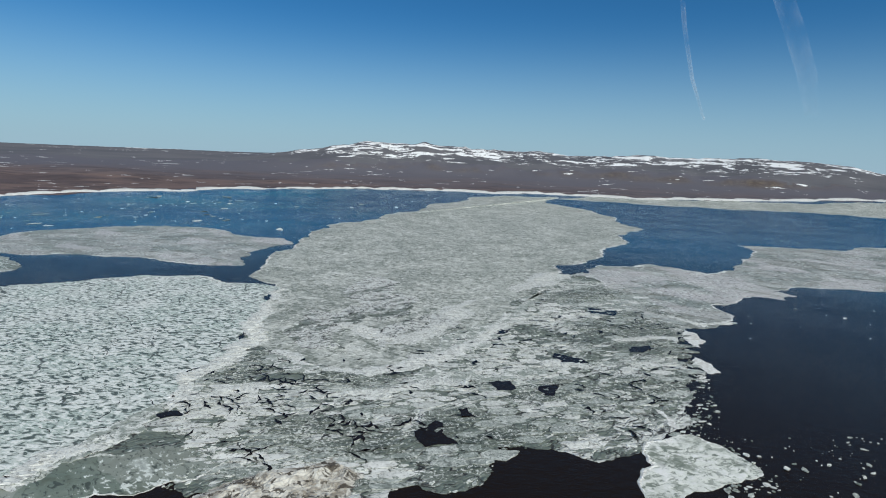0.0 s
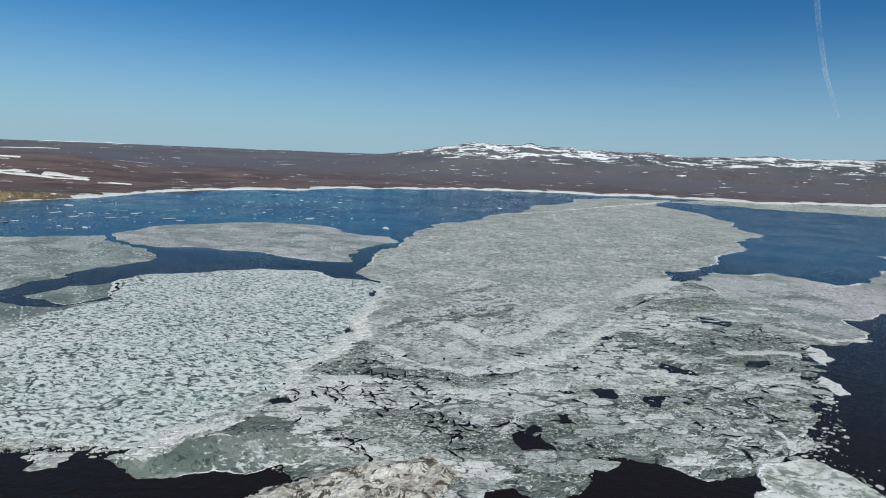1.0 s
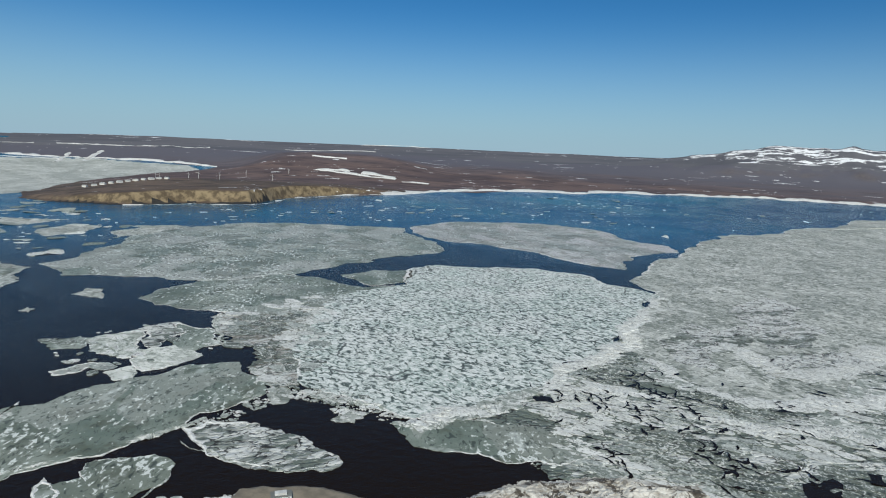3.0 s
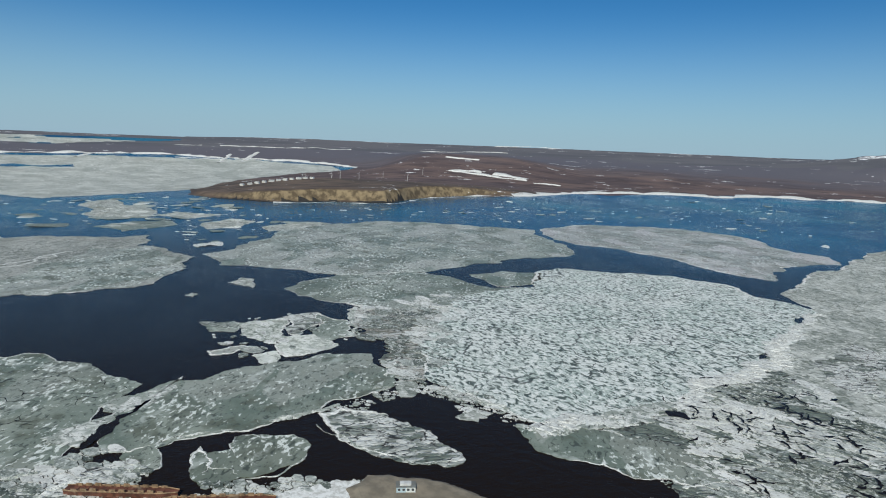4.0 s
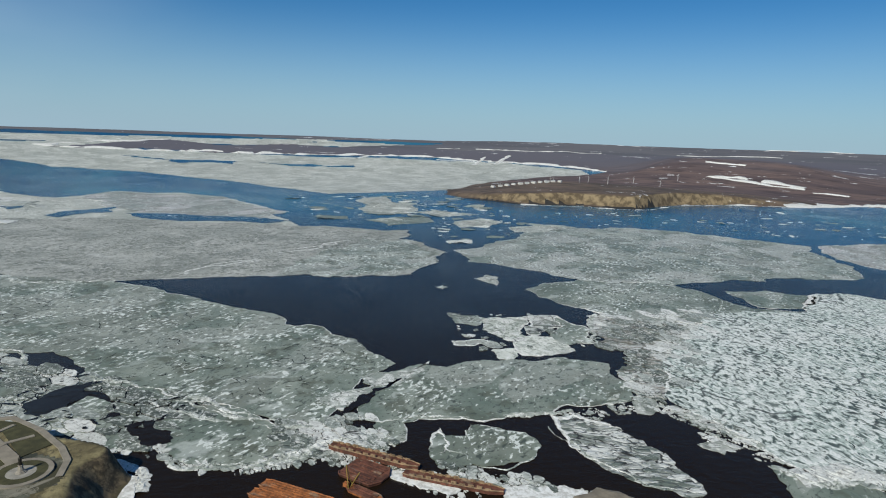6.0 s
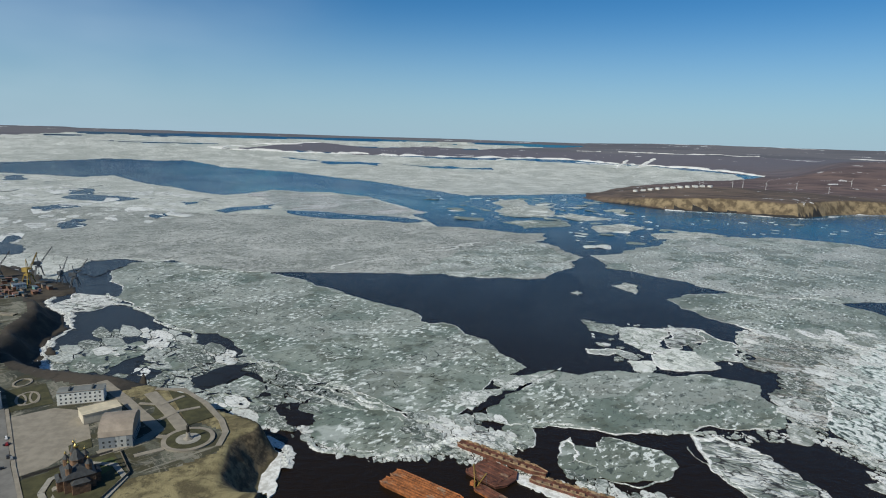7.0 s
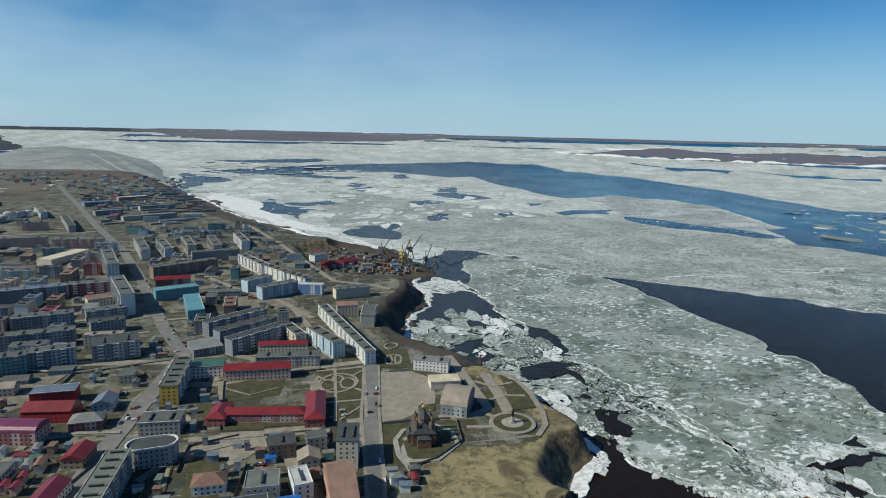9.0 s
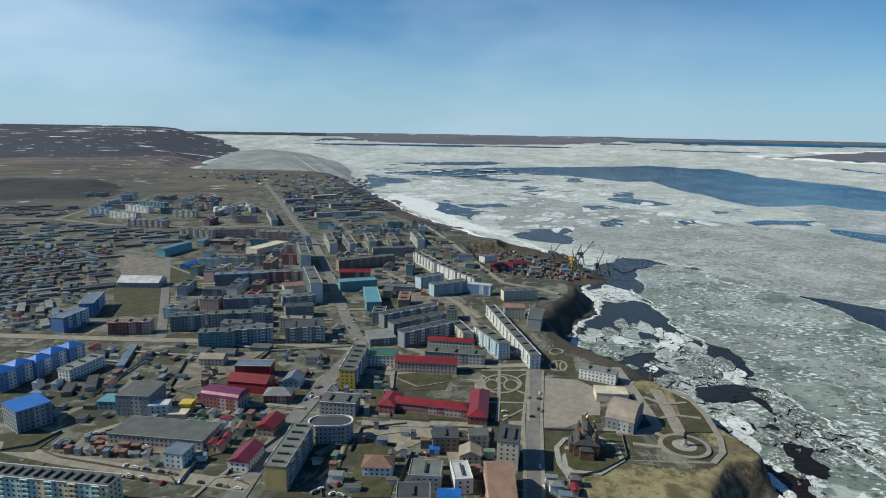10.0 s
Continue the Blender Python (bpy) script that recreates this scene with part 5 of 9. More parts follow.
floe('D', 'raft of refrozen white and tan ice blocks', [(-686, 478), (-662, 514), (-679, 634), (-640, 643), (-526, 505), (-457, 434), (-428, 382), (-430, 353), (-458, 365), (-501, 378), (-516, 408), (-548, 426), (-571, 404), (-622, 426), (-667, 451)], z=0.25, rim=2, seed=401, ragged=0.12)
floe('C', 'grey-green floe with white edges in dark water', [(-726, 279), (-718, 317), (-700, 326), (-675, 298), (-693, 276)], z=0.33, rim=3, seed=402, ragged=0.12)
floe('P', 'white snow-covered floe in dark water', [(-705, 315), (-695, 372), (-622, 342), (-610, 317), (-662, 300)], z=0.35, rim=3, seed=403, ragged=0.12)
floe('B', 'broken white and grey floe in dark water', [(-699, 375), (-692, 422), (-645, 404), (-615, 346), (-652, 352)], z=0.37, rim=3, seed=404, ragged=0.12)
floe('P', 'white snow-covered floe in dark water', [(-607, 314), (-610, 381), (-585, 373), (-564, 370), (-560, 343), (-566, 304)], z=0.39, rim=3, seed=405, ragged=0.1)
floe('C', 'wet grey-green floe flecked with snow', [(-687, 417), (-638, 432), (-579, 408), (-583, 372), (-627, 374)], z=0.41, rim=3, seed=406, ragged=0.12)
floe('H', 'dull green floe in dark water', [(-630, 247), (-627, 284), (-610, 292), (-615, 245)], z=0.33, rim=2, seed=407, ragged=0.12)
floe('P', 'small pale floe drifting in open water', [(-592, 282), (-587, 309), (-548, 288), (-563, 275)], z=0.35, rim=2, seed=408, ragged=0.12)
plates('tan and white broken ice between the floes', [(-686, 478), (-662, 514), (-679, 634), (-640, 643), (-526, 505), (-457, 434), (-428, 382), (-430, 353), (-458, 365), (-501, 378), (-516, 408), (-548, 426), (-571, 404), (-622, 426), (-667, 451)], 420, 2.5, 24, 0.3, 409, 0.22, 0.30, 0.36, 50)
plates('broken plates of white and grey ice in dark water', [(-735, 284), (-694, 423), (-628, 443), (-566, 385), (-561, 288), (-590, 268), (-619, 240)], 90, 3, 22, 0.2, 410, 0.35, 0.25, 0.5, 40)
floe('X', 'white crushed ice beside a crack', [(-551, 123), (-560, 176), (-575, 202), (-551, 189), (-525, 155), (-522, 131), (-537, 123)], z=0.52, rim=0, seed=411, ragged=0.13)
lead('jagged black crack between two floes', [(-538, 161), (-521, 131), (-511, 117), (-496, 104), (-476, 93), (-480, 100), (-489, 111), (-513, 129)], 0.66, 412)
floe('X', 'heap of white crushed ice', [(-514, 75), (-522, 105), (-524, 127), (-497, 105), (-483, 94), (-495, 82)], z=0.54, rim=0, seed=413, ragged=0.15)
ridge('white ridge of crushed ice along a crack', [(-571, -58), (-548, -35), (-517, -5), (-498, 17), (-481, 39), (-460, 65)], 9, 1.2, 420)
ridge('white ridge of crushed ice along a crack', [(-425, -8), (-417, 22), (-413, 42), (-421, 57), (-432, 67), (-433, 86), (-428, 105)], 11, 1.5, 421)
ridge('white ridge of crushed ice along a crack', [(-473, 94), (-461, 109), (-454, 134), (-453, 161), (-442, 192)], 6, 0.8, 422)
ridge('white ridge of crushed ice along a crack', [(-438, 221), (-433, 256), (-430, 284)], 7, 0.8, 423)
ridge('white ridge of crushed ice along a crack', [(-541, -56), (-513, -27), (-487, 5)], 8, 0.8, 424)
ridge('white ridge of crushed ice along a crack', [(-429, 356), (-437, 338), (-431, 321)], 6, 0.8, 425)
ridge('white ridge of crushed ice along a crack', [(-494, 392), (-464, 362), (-440, 331)], 16, 1.2, 426)
ridge('white ridge of crushed ice along a crack', [(-411, 393), (-375, 394), (-343, 395), (-306, 389)], 6, 0.9, 427)
ridge('white ridge of crushed ice along a crack', [(-307, 376), (-280, 390), (-274, 422), (-271, 470)], 14, 1.2, 428)
ridge('white ridge of crushed ice along a crack', [(-686, 478), (-622, 426), (-571, 404), (-547, 428)], 6, 0.8, 429)
plates('crushed plates of white and grey ice', [(-480, 39), (-466, 68), (-472, 94), (-463, 115), (-422, 108), (-431, 86), (-420, 57), (-419, 43), (-448, 38)], 260, 2, 16, 0.45, 440, 0.16, 0.3, 0.36, 26)
floe('C', 'small wet grey floe with a white edge', [(-451, 113), (-458, 126), (-442, 136), (-417, 128), (-420, 111), (-435, 109)], z=0.35, rim=3, seed=441, ragged=0.12)
floe('C', 'small wet grey floe with a white edge', [(-423, 152), (-431, 162), (-410, 160), (-398, 156), (-385, 142), (-402, 143)], z=0.37, rim=3, seed=442, ragged=0.12)
plates('loose blocks of ice along a floe edge', [(-415, 385), (-373, 399), (-339, 398), (-331, 370), (-344, 357), (-392, 368), (-404, 362)], 150, 1.5, 13, 0.2, 443, 0.25, 0.1, 0.65, 30)
plates('plates of white and grey broken ice, frozen together', [(207, 1217), (341, 1188), (359, 931), (335, 813), (298, 694), (248, 602), (219, 529), (169, 487), (128, 469), (106, 475), (106, 513), (74, 480), (54, 463), (34, 426), (9, 416), (-22, 457), (-75, 482), (-110, 537), (-47, 585), (15, 679), (62, 801), (105, 932)], 2300, 1.6, 24, 0.32, 450, 0.17, 0.34, 0.34, 120, gap=1.0, stretch=2.2, turn=0.15, owner=rubble_floe, single=290)
plates('plates of white and tan broken ice, frozen together', [(-241, 564), (-221, 690), (-132, 642), (-46, 634), (-47, 585), (-110, 537), (-69, 472), (-22, 457), (-26, 398), (-103, 392), (-157, 411), (-206, 450)], 1500, 1.4, 19, 0.32, 451, 0.13, 0.32, 0.36, 100, gap=0.9, stretch=2.8, turn=0.2)
ridge('long drift of white snow on broken ice', [(-288, 380), (-284, 409), (-278, 430), (-257, 446), (-244, 482), (-236, 506), (-233, 544), (-204, 568), (-173, 572)], 19.5, 1, 460, 0.16, DRIFT, size=70)
ridge('long drift of white snow on broken ice', [(-264, 1019), (-255, 879), (-246, 783), (-224, 735), (-231, 664), (-249, 611), (-241, 564), (-248, 510)], 21, 1, 461, 0.14, DRIFT, size=70)
ridge('long drift of white snow on broken ice', [(-190, 694), (-164, 673), (-132, 642), (-107, 636), (-76, 631), (-35, 654), (9, 699), (52, 761), (89, 847)], 33, 1, 462, 0.16, DRIFT, size=70)
ridge('long drift of white snow on broken ice', [(-137, 813), (-105, 798), (-62, 745)], 21, 0.8, 463, 0.16, DRIFT, size=70)
ridge('long drift of white snow on broken ice', [(-84, 567), (-47, 582), (-9, 613), (32, 610)], 19.5, 0.9, 464, 0.11, DRIFT, size=70)
ridge('long drift of white snow on broken ice', [(119, 682), (171, 683)], 12, 0.8, 465, 0.16, DRIFT, size=70)
ridge('long drift of white snow on broken ice', [(106, 477), (136, 484)], 9, 0.8, 466, 0.08, DRIFT, size=70)
ridge('long drift of white snow on broken ice', [(232, 1265), (168, 1137), (105, 1030), (17, 935), (-14, 790), (-54, 735)], 51, 0.9, 467, 0.21, DRIFT, size=70)
ridge('long drift of white snow on broken ice', [(-135, 576), (-95, 566), (-45, 564)], 12, 0.8, 468, 0.21, DRIFT, size=70)
ridge('long drift of white snow on broken ice', [(232, 786), (285, 811), (321, 806)], 15, 0.8, 469, 0.16, DRIFT, size=70)
ridge('long drift of white snow on broken ice', [(352, 936), (383, 882), (440, 916)], 15, 0.8, 470, 0.11, DRIFT, size=70)
plates('loose blocks off the edge of the ice', [(175, 473), (220, 520), (270, 604), (304, 715), (330, 718), (231, 499), (247, 490), (254, 452), (269, 436), (251, 410), (209, 416), (246, 441), (219, 503)], 130, 1, 9, 0.15, 475, 0.35, 0.2, 0.5, 30)
hummock('heap of brown silty ice aground by the shore', [(-202, 319), (-190, 343), (-176, 367), (-157, 384), (-143, 402), (-115, 423), (-95, 427), (-78, 444), (-68, 434), (-48, 419), (-65, 368), (-156, 313)], 5.5, 480)
plates('plates of white and grey-green ice crowded against the shore', [(-618, -307), (-667, -307), (-710, -277), (-708, -217), (-663, -178), (-644, -153), (-618, -116), (-590, -86), (-564, -61), (-531, -16), (-511, -45), (-477, -45), (-461, -67), (-480, -90), (-509, -126), (-530, -153), (-551, -193), (-563, -216), (-590, -243), (-569, -265)], 1300, 2.0, 30, 0.3, 490, 0.15, 0.42, 0.27, 70, gap=0.9, stretch=1.9, turn=0.7)
ridge('white edge of crushed ice along a floe', [(-874, -348), (-817, -301), (-743, -244), (-713, -206), (-663, -178)], 7, 0.8, 495)
ridge('white edge of crushed ice along a floe', [(-618, -116), (-584, -75), (-559, -50), (-519, -15), (-490, 15), (-462, 33), (-438, 48)], 10, 1.1, 496)
ridge('white edge of crushed ice along a floe', [(-474, -48), (-436, -37), (-422, -19), (-414, 6), (-414, 30), (-423, 51), (-432, 64)], 10, 1.2, 497)
ridge('white edge of crushed ice along a floe', [(-1083, -414), (-1072, -351), (-1021, -254), (-1013, -193)], 12, 0.6, 498)
plates('loose blocks of ice in dark water off the bluff', [(-467, -87), (-462, -58), (-470, -41), (-445, -38), (-439, -51), (-455, -66)], 90, 1.5, 9, 0.2, 499, 0.3, 0.1, 0.6, 30)
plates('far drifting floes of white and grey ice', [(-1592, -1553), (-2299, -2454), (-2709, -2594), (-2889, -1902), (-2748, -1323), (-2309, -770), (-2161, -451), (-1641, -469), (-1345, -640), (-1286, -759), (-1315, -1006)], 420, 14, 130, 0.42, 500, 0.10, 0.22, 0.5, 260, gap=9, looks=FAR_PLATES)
floe('K', 'smooth grey young ice along the coast', [(-1428, -2734), (-1751, -3093), (-2210, -3459), (-2392, -3453), (-2486, -3168), (-2419, -2772), (-1975, -2108), (-1602, -1626), (-1748, -2154), (-1610, -2507)], z=0.9, rim=0, seed=501, ragged=0.05)
floe('H', 'darker grey-green stretch of the ice sheet', [(-1005, 83), (-1148, 168), (-1327, 297), (-1306, 412), (-1142, 419), (-1043, 371), (-970, 269), (-978, 183)], z=0.47, rim=0, seed=520, ragged=0.12)
ridge('faint pale drift across the ice sheet', [(-1035, -53), (-1120, 52), (-1223, 180), (-1313, 270)], 8, 0.2, 521, 0.25, DRIFT, size=90)
ridge('faint pale drift across the ice sheet', [(-1073, -41), (-1138, 61), (-1247, 178), (-1318, 258)], 7, 0.2, 522, 0.25, DRIFT, size=90)
ridge('white ice foot along the bottom of the bluff', [(x - 3, y + 4) for x, y in TOWN_COAST[1:12]], 11, 1.0, 525, 0.08, DRIFT, size=60)
ridge('white ice foot along the bottom of the bluff', [(x - 2, y + 4) for x, y in TOWN_COAST[11:18]], 7, 0.8, 526, 0.15, DRIFT, size=60)
ridge('snow at the edge of a floe', [(-398, 155), (-370, 165), (-358, 186), (-369, 213)], 3.5, 0.5, 527, 0.3)
ridge('snow at the edge of a floe', [(-409, 248), (-353, 255), (-314, 268), (-294, 298)], 3, 0.5, 528, 0.3)
floe('S', 'strip of white snow on ice beside a barge', [(-383, 107), (-375, 119), (-360, 130), (-344, 146), (-340, 135), (-353, 120), (-371, 105)], z=0.6, rim=0, seed=510, ragged=0.1)
floe('S', 'snow-covered ice beside the sandy mole', [(-336, 175), (-336, 192), (-329, 215), (-318, 227), (-303, 219), (-297, 204), (-313, 172)], z=0.6, rim=0, seed=511, ragged=0.13)
floe('B', 'crushed white ice pressed against a barge', [(-438, 37), (-443, 57), (-435, 77), (-446, 95), (-434, 108), (-412, 105), (-412, 90), (-422, 75), (-413, 57), (-409, 32)], z=0.62, rim=0, seed=512, ragged=0.15)
plates('crushed ice pressed against a barge', [(-434, 34), (-444, 79), (-441, 119), (-413, 123), (-408, 102), (-426, 76), (-407, 56), (-407, 16)], 160, 1.2, 9, 0.5, 513, 0.15, 0.3, 0.34, 22)
plates('white and grey plates of ice along the barge', [(-401, 144), (-376, 148), (-355, 182), (-344, 202), (-327, 209), (-335, 172), (-362, 143)], 200, 1.5, 10, 0.3, 514, 0.25, 0.25, 0.4, 22)
snow_bank("white snow drift along the far shore", SHORE_COAST[:11], 42, 3.6, 5, 0.16)
snow_bank("patchy snow drift under the cape", SHORE_COAST[10:16], 16, 2.0, 6, 0.42)
snow_bank("white snow drift along the far low shore", SHORE_COAST[21:33], 34, 4.0, 7, 0.24)
snow_bank("snow drift at the foot of the town bluff", TOWN_COAST[22:34], 12, 2.0, 8, 0.36)
contrail("thin white vapour trail in the blue sky", [(-19.19, 15.25, 34), (-19.86, 11.39, 30), (-20.82, 7.36, 26), (-22.06, 4.05, 16)], 1)
contrail("wide fading vapour trail in the blue sky", [(-26.33, 14.78, 120), (-27.93, 11.04, 130), (-29.19, 7.64, 120), (-29.86, 4.42, 80)], 2)
cracks("small black openings of water in the broken ice", [(-161, 657), (-52, 712), (67, 891), (182, 1089), (304, 1089), (323, 811), (245, 602), (182, 494), (61, 483), (-29, 429), (-143, 420), (-225, 525)], 150, 30, 5.5, 1.05, 301, 0.3)
cracks("long black seams between heaped plates of ice", [(-261, 548), (-209, 651), (-132, 642), (-43, 601), (-59, 463), (-101, 415), (-151, 419), (-206, 450)], 90, 34, 3.2, 1.05, 302, 0.1)
cracks("black seams between plates of ice by the shore", [(-638, -303), (-686, -226), (-601, -113), (-529, -31), (-474, -46), (-488, -91), (-549, -181), (-593, -244)], 70, 24, 4.5, 1.0, 303, 0.6, 1.0)
cracks("thin dark cracks in wet ice", [(-992, -363), (-972, -176), (-767, 32), (-586, 162), (-517, 61), (-550, -57), (-710, -189)], 110, 40, 1.4, 0.42, 304, 0.7)
cracks("dark cracks through the ice with melt channels", [(-531, 625), (-376, 918), (-255, 840), (-238, 537), (-307, 424), (-454, 463)], 60, 40, 1.6, 0.47, 305, -0.5, 0.6)
snow_bank("far frozen lake in brown land, white with snow", [(-4138, 1749), (-3928, 2128), (-3709, 2520)], 20, 2.0, 140, 0.22)
snow_bank("far frozen lake in brown land, white with snow", [(-4251, 1491), (-4193, 1647)], 12, 2.0, 141, 0.2)
snow_bank("far frozen lake in brown land, white with snow", [(-3447, 2941), (-3266, 3174), (-3041, 3437)], 16, 2.0, 142, 0.22)
snow_bank("far frozen lake in brown land, white with snow", [(-3294, 3558), (-2892, 3892)], 10, 2.0, 143, 0.25)
snow_bank("long patch of old snow on brown land", [(-2557, 2401), (-2440, 2459), (-2288, 2522), (-2153, 2600)], 26, 3, 150, 0.2)
snow_bank("long patch of old snow on brown land", [(-3853, 1347), (-3771, 1477), (-3687, 1583)], 18, 3, 151, 0.3)
snow_bank("long patch of old snow on brown land", [(-2558, 2394), (-2499, 2468), (-2422, 2524)], 22, 3, 41, 0.1)
snow_bank("long patch of old snow on brown land", [(-2358, 2547), (-2288, 2584), (-2172, 2609)], 34, 3, 42, 0.1)
snow_bank("long patch of old snow on brown land", [(-2096, 2587), (-2046, 2639), (-1980, 2669)], 16, 3, 43, 0.1)
snow_bank("long patch of old snow on brown land", [(-3578, 1510), (-3704, 1593), (-3846, 1701)], 16, 4, 44, 0)
snow_bank("long patch of old snow on brown land", [(-3573, 1647), (-3693, 1750), (-3849, 1890)], 16, 4, 45, 0)
snow_bank("long patch of old snow on brown land", [(-3911, 844), (-3974, 895), (-4037, 948)], 14, 4, 46, 0)
snow_bank("long patch of old snow on brown land", [(-2752, 2550), (-2670, 2611), (-2588, 2671)], 14, 3, 47, 0.1)


# ---------- the town: materials ----------
def plaster(name, colour, worn=0.35, bands=None):
    """Painted panel or plaster wall, streaked and a little faded; bands: a second colour for some stairwell sections."""
    m = Nodes(name, 0.85)
    c = m.mix(m.ramp(m.noise(5, 4), 0.35, 0.7), tuple(v * 0.86 for v in colour), colour)
    if bands:
        split = m.n.new("ShaderNodeSeparateXYZ")
        m.l.new(m.place, split.inputs[0])
        strip = m.n.new("ShaderNodeTexWhiteNoise")
        strip.noise_dimensions = "1D"
        m.l.new(m.math("FLOOR", m.math("MULTIPLY", split.outputs["X"], 0.16)), strip.inputs["W"])
        c = m.mix(m.ramp(strip.outputs["Value"], 0.55, 0.56), c, bands)
    streak = m.noise(2.2, 4, 0.6, at=m.moved((1, 1, 0.15)))
    c = m.mix(m.ramp(streak, 0.5, 0.72, 0.0, worn), c, tuple(v * 0.55 for v in colour))
    m.bump(streak, 0.15, 0.05)
    return m.paint(c)


def sheet_roof(name, colour, rough=0.45, seams=0.0):
    """Painted sheet metal or bitumen felt, with patches and rust."""
    m = Nodes(name, rough)
    c = m.mix(m.ramp(m.noise(9, 5, 0.6), 0.36, 0.66), tuple(v * 0.72 for v in colour), colour)
    c = m.mix(m.ramp(m.noise(1.6, 4), 0.56, 0.72, 0.0, 0.4), c, tuple(v * 0.5 + 0.03 for v in colour))
    if seams:
        ribs = m.waves(seams, 0.0)
        m.bump(ribs, 0.4, 0.06)
    else:
        m.bump(m.noise(0.8, 3), 0.2, 0.05)
    return m.paint(c)


def plain(name, colour, rough=0.7, metal=0.0, size=3.0, vary=0.3):
    m = Nodes(name, rough)
    m.out.inputs["Metallic"].default_value = metal
    n = m.noise(size, 5, 0.6)
    m.bump(n, 0.3, 0.08)
    return m.paint(m.mix(m.ramp(n, 0.35, 0.68), tuple(v * (1 - vary) for v in colour), colour))


def rusty(name, colour):
    m = Nodes(name, 0.8)
    c = m.mix(m.ramp(m.noise(4.5, 5, 0.65), 0.38, 0.62), colour, tuple(v * 0.45 for v in colour))
    c = m.mix(m.ramp(m.noise(1.1, 4), 0.55, 0.7, 0.0, 0.7), c, (0.05, 0.03, 0.022))
    c = m.mix(m.ramp(m.noise(7, 3, at=m.moved(shift=(40, 9, 0))), 0.6, 0.7, 0.0, 0.5), c, (0.30, 0.24, 0.17))
    m.bump(m.noise(0.9, 4), 0.4, 0.1)
    return m.paint(c)


GLASS = plain("window_glass", (0.075, 0.085, 0.095), 0.15, 0.0, 1.5, 0.5)
FRAME = plain("white_frame", (0.72, 0.73, 0.72), 0.5)
WALLS = {
    "cream": plaster("wall_cream", (0.62, 0.56, 0.44)), "white": plaster("wall_white", (0.70, 0.70, 0.66)),
    "paleblue": plaster("wall_pale_blue", (0.50, 0.66, 0.63), 0.35, (0.66, 0.56, 0.36)), "blue": plaster("wall_blue", (0.13, 0.24, 0.46), 0.3, (0.52, 0.58, 0.62)),
    "skyblue": plaster("wall_sky_blue", (0.42, 0.54, 0.60), 0.3, (0.60, 0.63, 0.62)), "turquoise": plaster("wall_turquoise", (0.17, 0.36, 0.40)),
    "grey": plaster("wall_grey", (0.34, 0.34, 0.33)), "slate": plaster("wall_slate", (0.205, 0.23, 0.255), 0.4, (0.38, 0.39, 0.38)),
    "pink": plaster("wall_pink", (0.56, 0.40, 0.34)), "maroon": plaster("wall_maroon", (0.28, 0.11, 0.11), 0.3, (0.46, 0.33, 0.31)),
    "yellow": plaster("wall_yellow", (0.62, 0.42, 0.07)), "ochre": plaster("wall_ochre", (0.56, 0.40, 0.17)),
    "red": plaster("wall_red", (0.40, 0.022, 0.028)), "salmon": plaster("wall_salmon", (0.50, 0.31, 0.23)),
    "rusty": plaster("wall_rusty", (0.20, 0.10, 0.06)), "brown": plaster("wall_brown", (0.25, 0.19, 0.14)), "teal": plaster("wall_teal", (0.16, 0.30, 0.31)),
}
ROOFS = {
    "felt": sheet_roof("roof_felt", (0.108, 0.115, 0.108), 0.9), "darkfelt": sheet_roof("roof_dark_felt", (0.058, 0.064, 0.066), 0.8),
    "grey": sheet_roof("roof_grey", (0.21, 0.22, 0.21), 0.75), "greygreen": sheet_roof("roof_grey_green", (0.16, 0.18, 0.155), 0.7),
    "red": sheet_roof("roof_red", (0.215, 0.018, 0.022), 0.42, 0.6), "crimson": sheet_roof("roof_crimson", (0.19, 0.022, 0.045), 0.42, 0.6),
    "purple": sheet_roof("roof_purple", (0.17, 0.022, 0.085), 0.42, 0.6), "blue": sheet_roof("roof_blue", (0.02, 0.14, 0.48), 0.4, 0.6),
    "green": sheet_roof("roof_green", (0.05, 0.14, 0.09), 0.5, 0.6), "white": sheet_roof("roof_light", (0.56, 0.57, 0.56), 0.5, 0.6),
    "rust": sheet_roof("roof_rusted", (0.22, 0.12, 0.085), 0.7, 0.6), "salmon": sheet_roof("roof_salmon", (0.29, 0.175, 0.125), 0.75, 0.8),
    "turquoise": sheet_roof("roof_turquoise", (0.12, 0.31, 0.36), 0.5, 0.6), "cream": sheet_roof("roof_cream", (0.66, 0.58, 0.42), 0.6),
    "bluegrey": sheet_roof("roof_blue_grey", (0.14, 0.18, 0.23), 0.6, 0.6), "tan": sheet_roof("roof_tan", (0.33, 0.275, 0.22), 0.7), "yellow": sheet_roof("roof_yellow", (0.60, 0.46, 0.04), 0.5, 0.6),
}
ASPHALT = plain("asphalt", (0.190, 0.184, 0.170), 0.9, 0, 9, 0.3)
PAVING = plain("paving_slabs", (0.285, 0.255, 0.205), 0.85, 0, 6, 0.25)
LIGHT_PAVING = plain("light_paving", (0.33, 0.315, 0.275), 0.85, 0, 4, 0.25)
GRAVEL = plain("gravel", (0.285, 0.255, 0.20), 0.95, 0, 5, 0.3)
EARTH = plain("bare_earth", (0.225, 0.20, 0.155), 0.95, 0, 8, 0.45)
LAWN = plain("old_grass", (0.070, 0.068, 0.028), 0.95, 0, 6, 0.45)
GREEN = plain("young_grass", (0.085, 0.108, 0.032), 0.95, 0, 5, 0.4)
SAND = plain("mole_sand", (0.27, 0.235, 0.18), 0.95, 0, 9, 0.35)
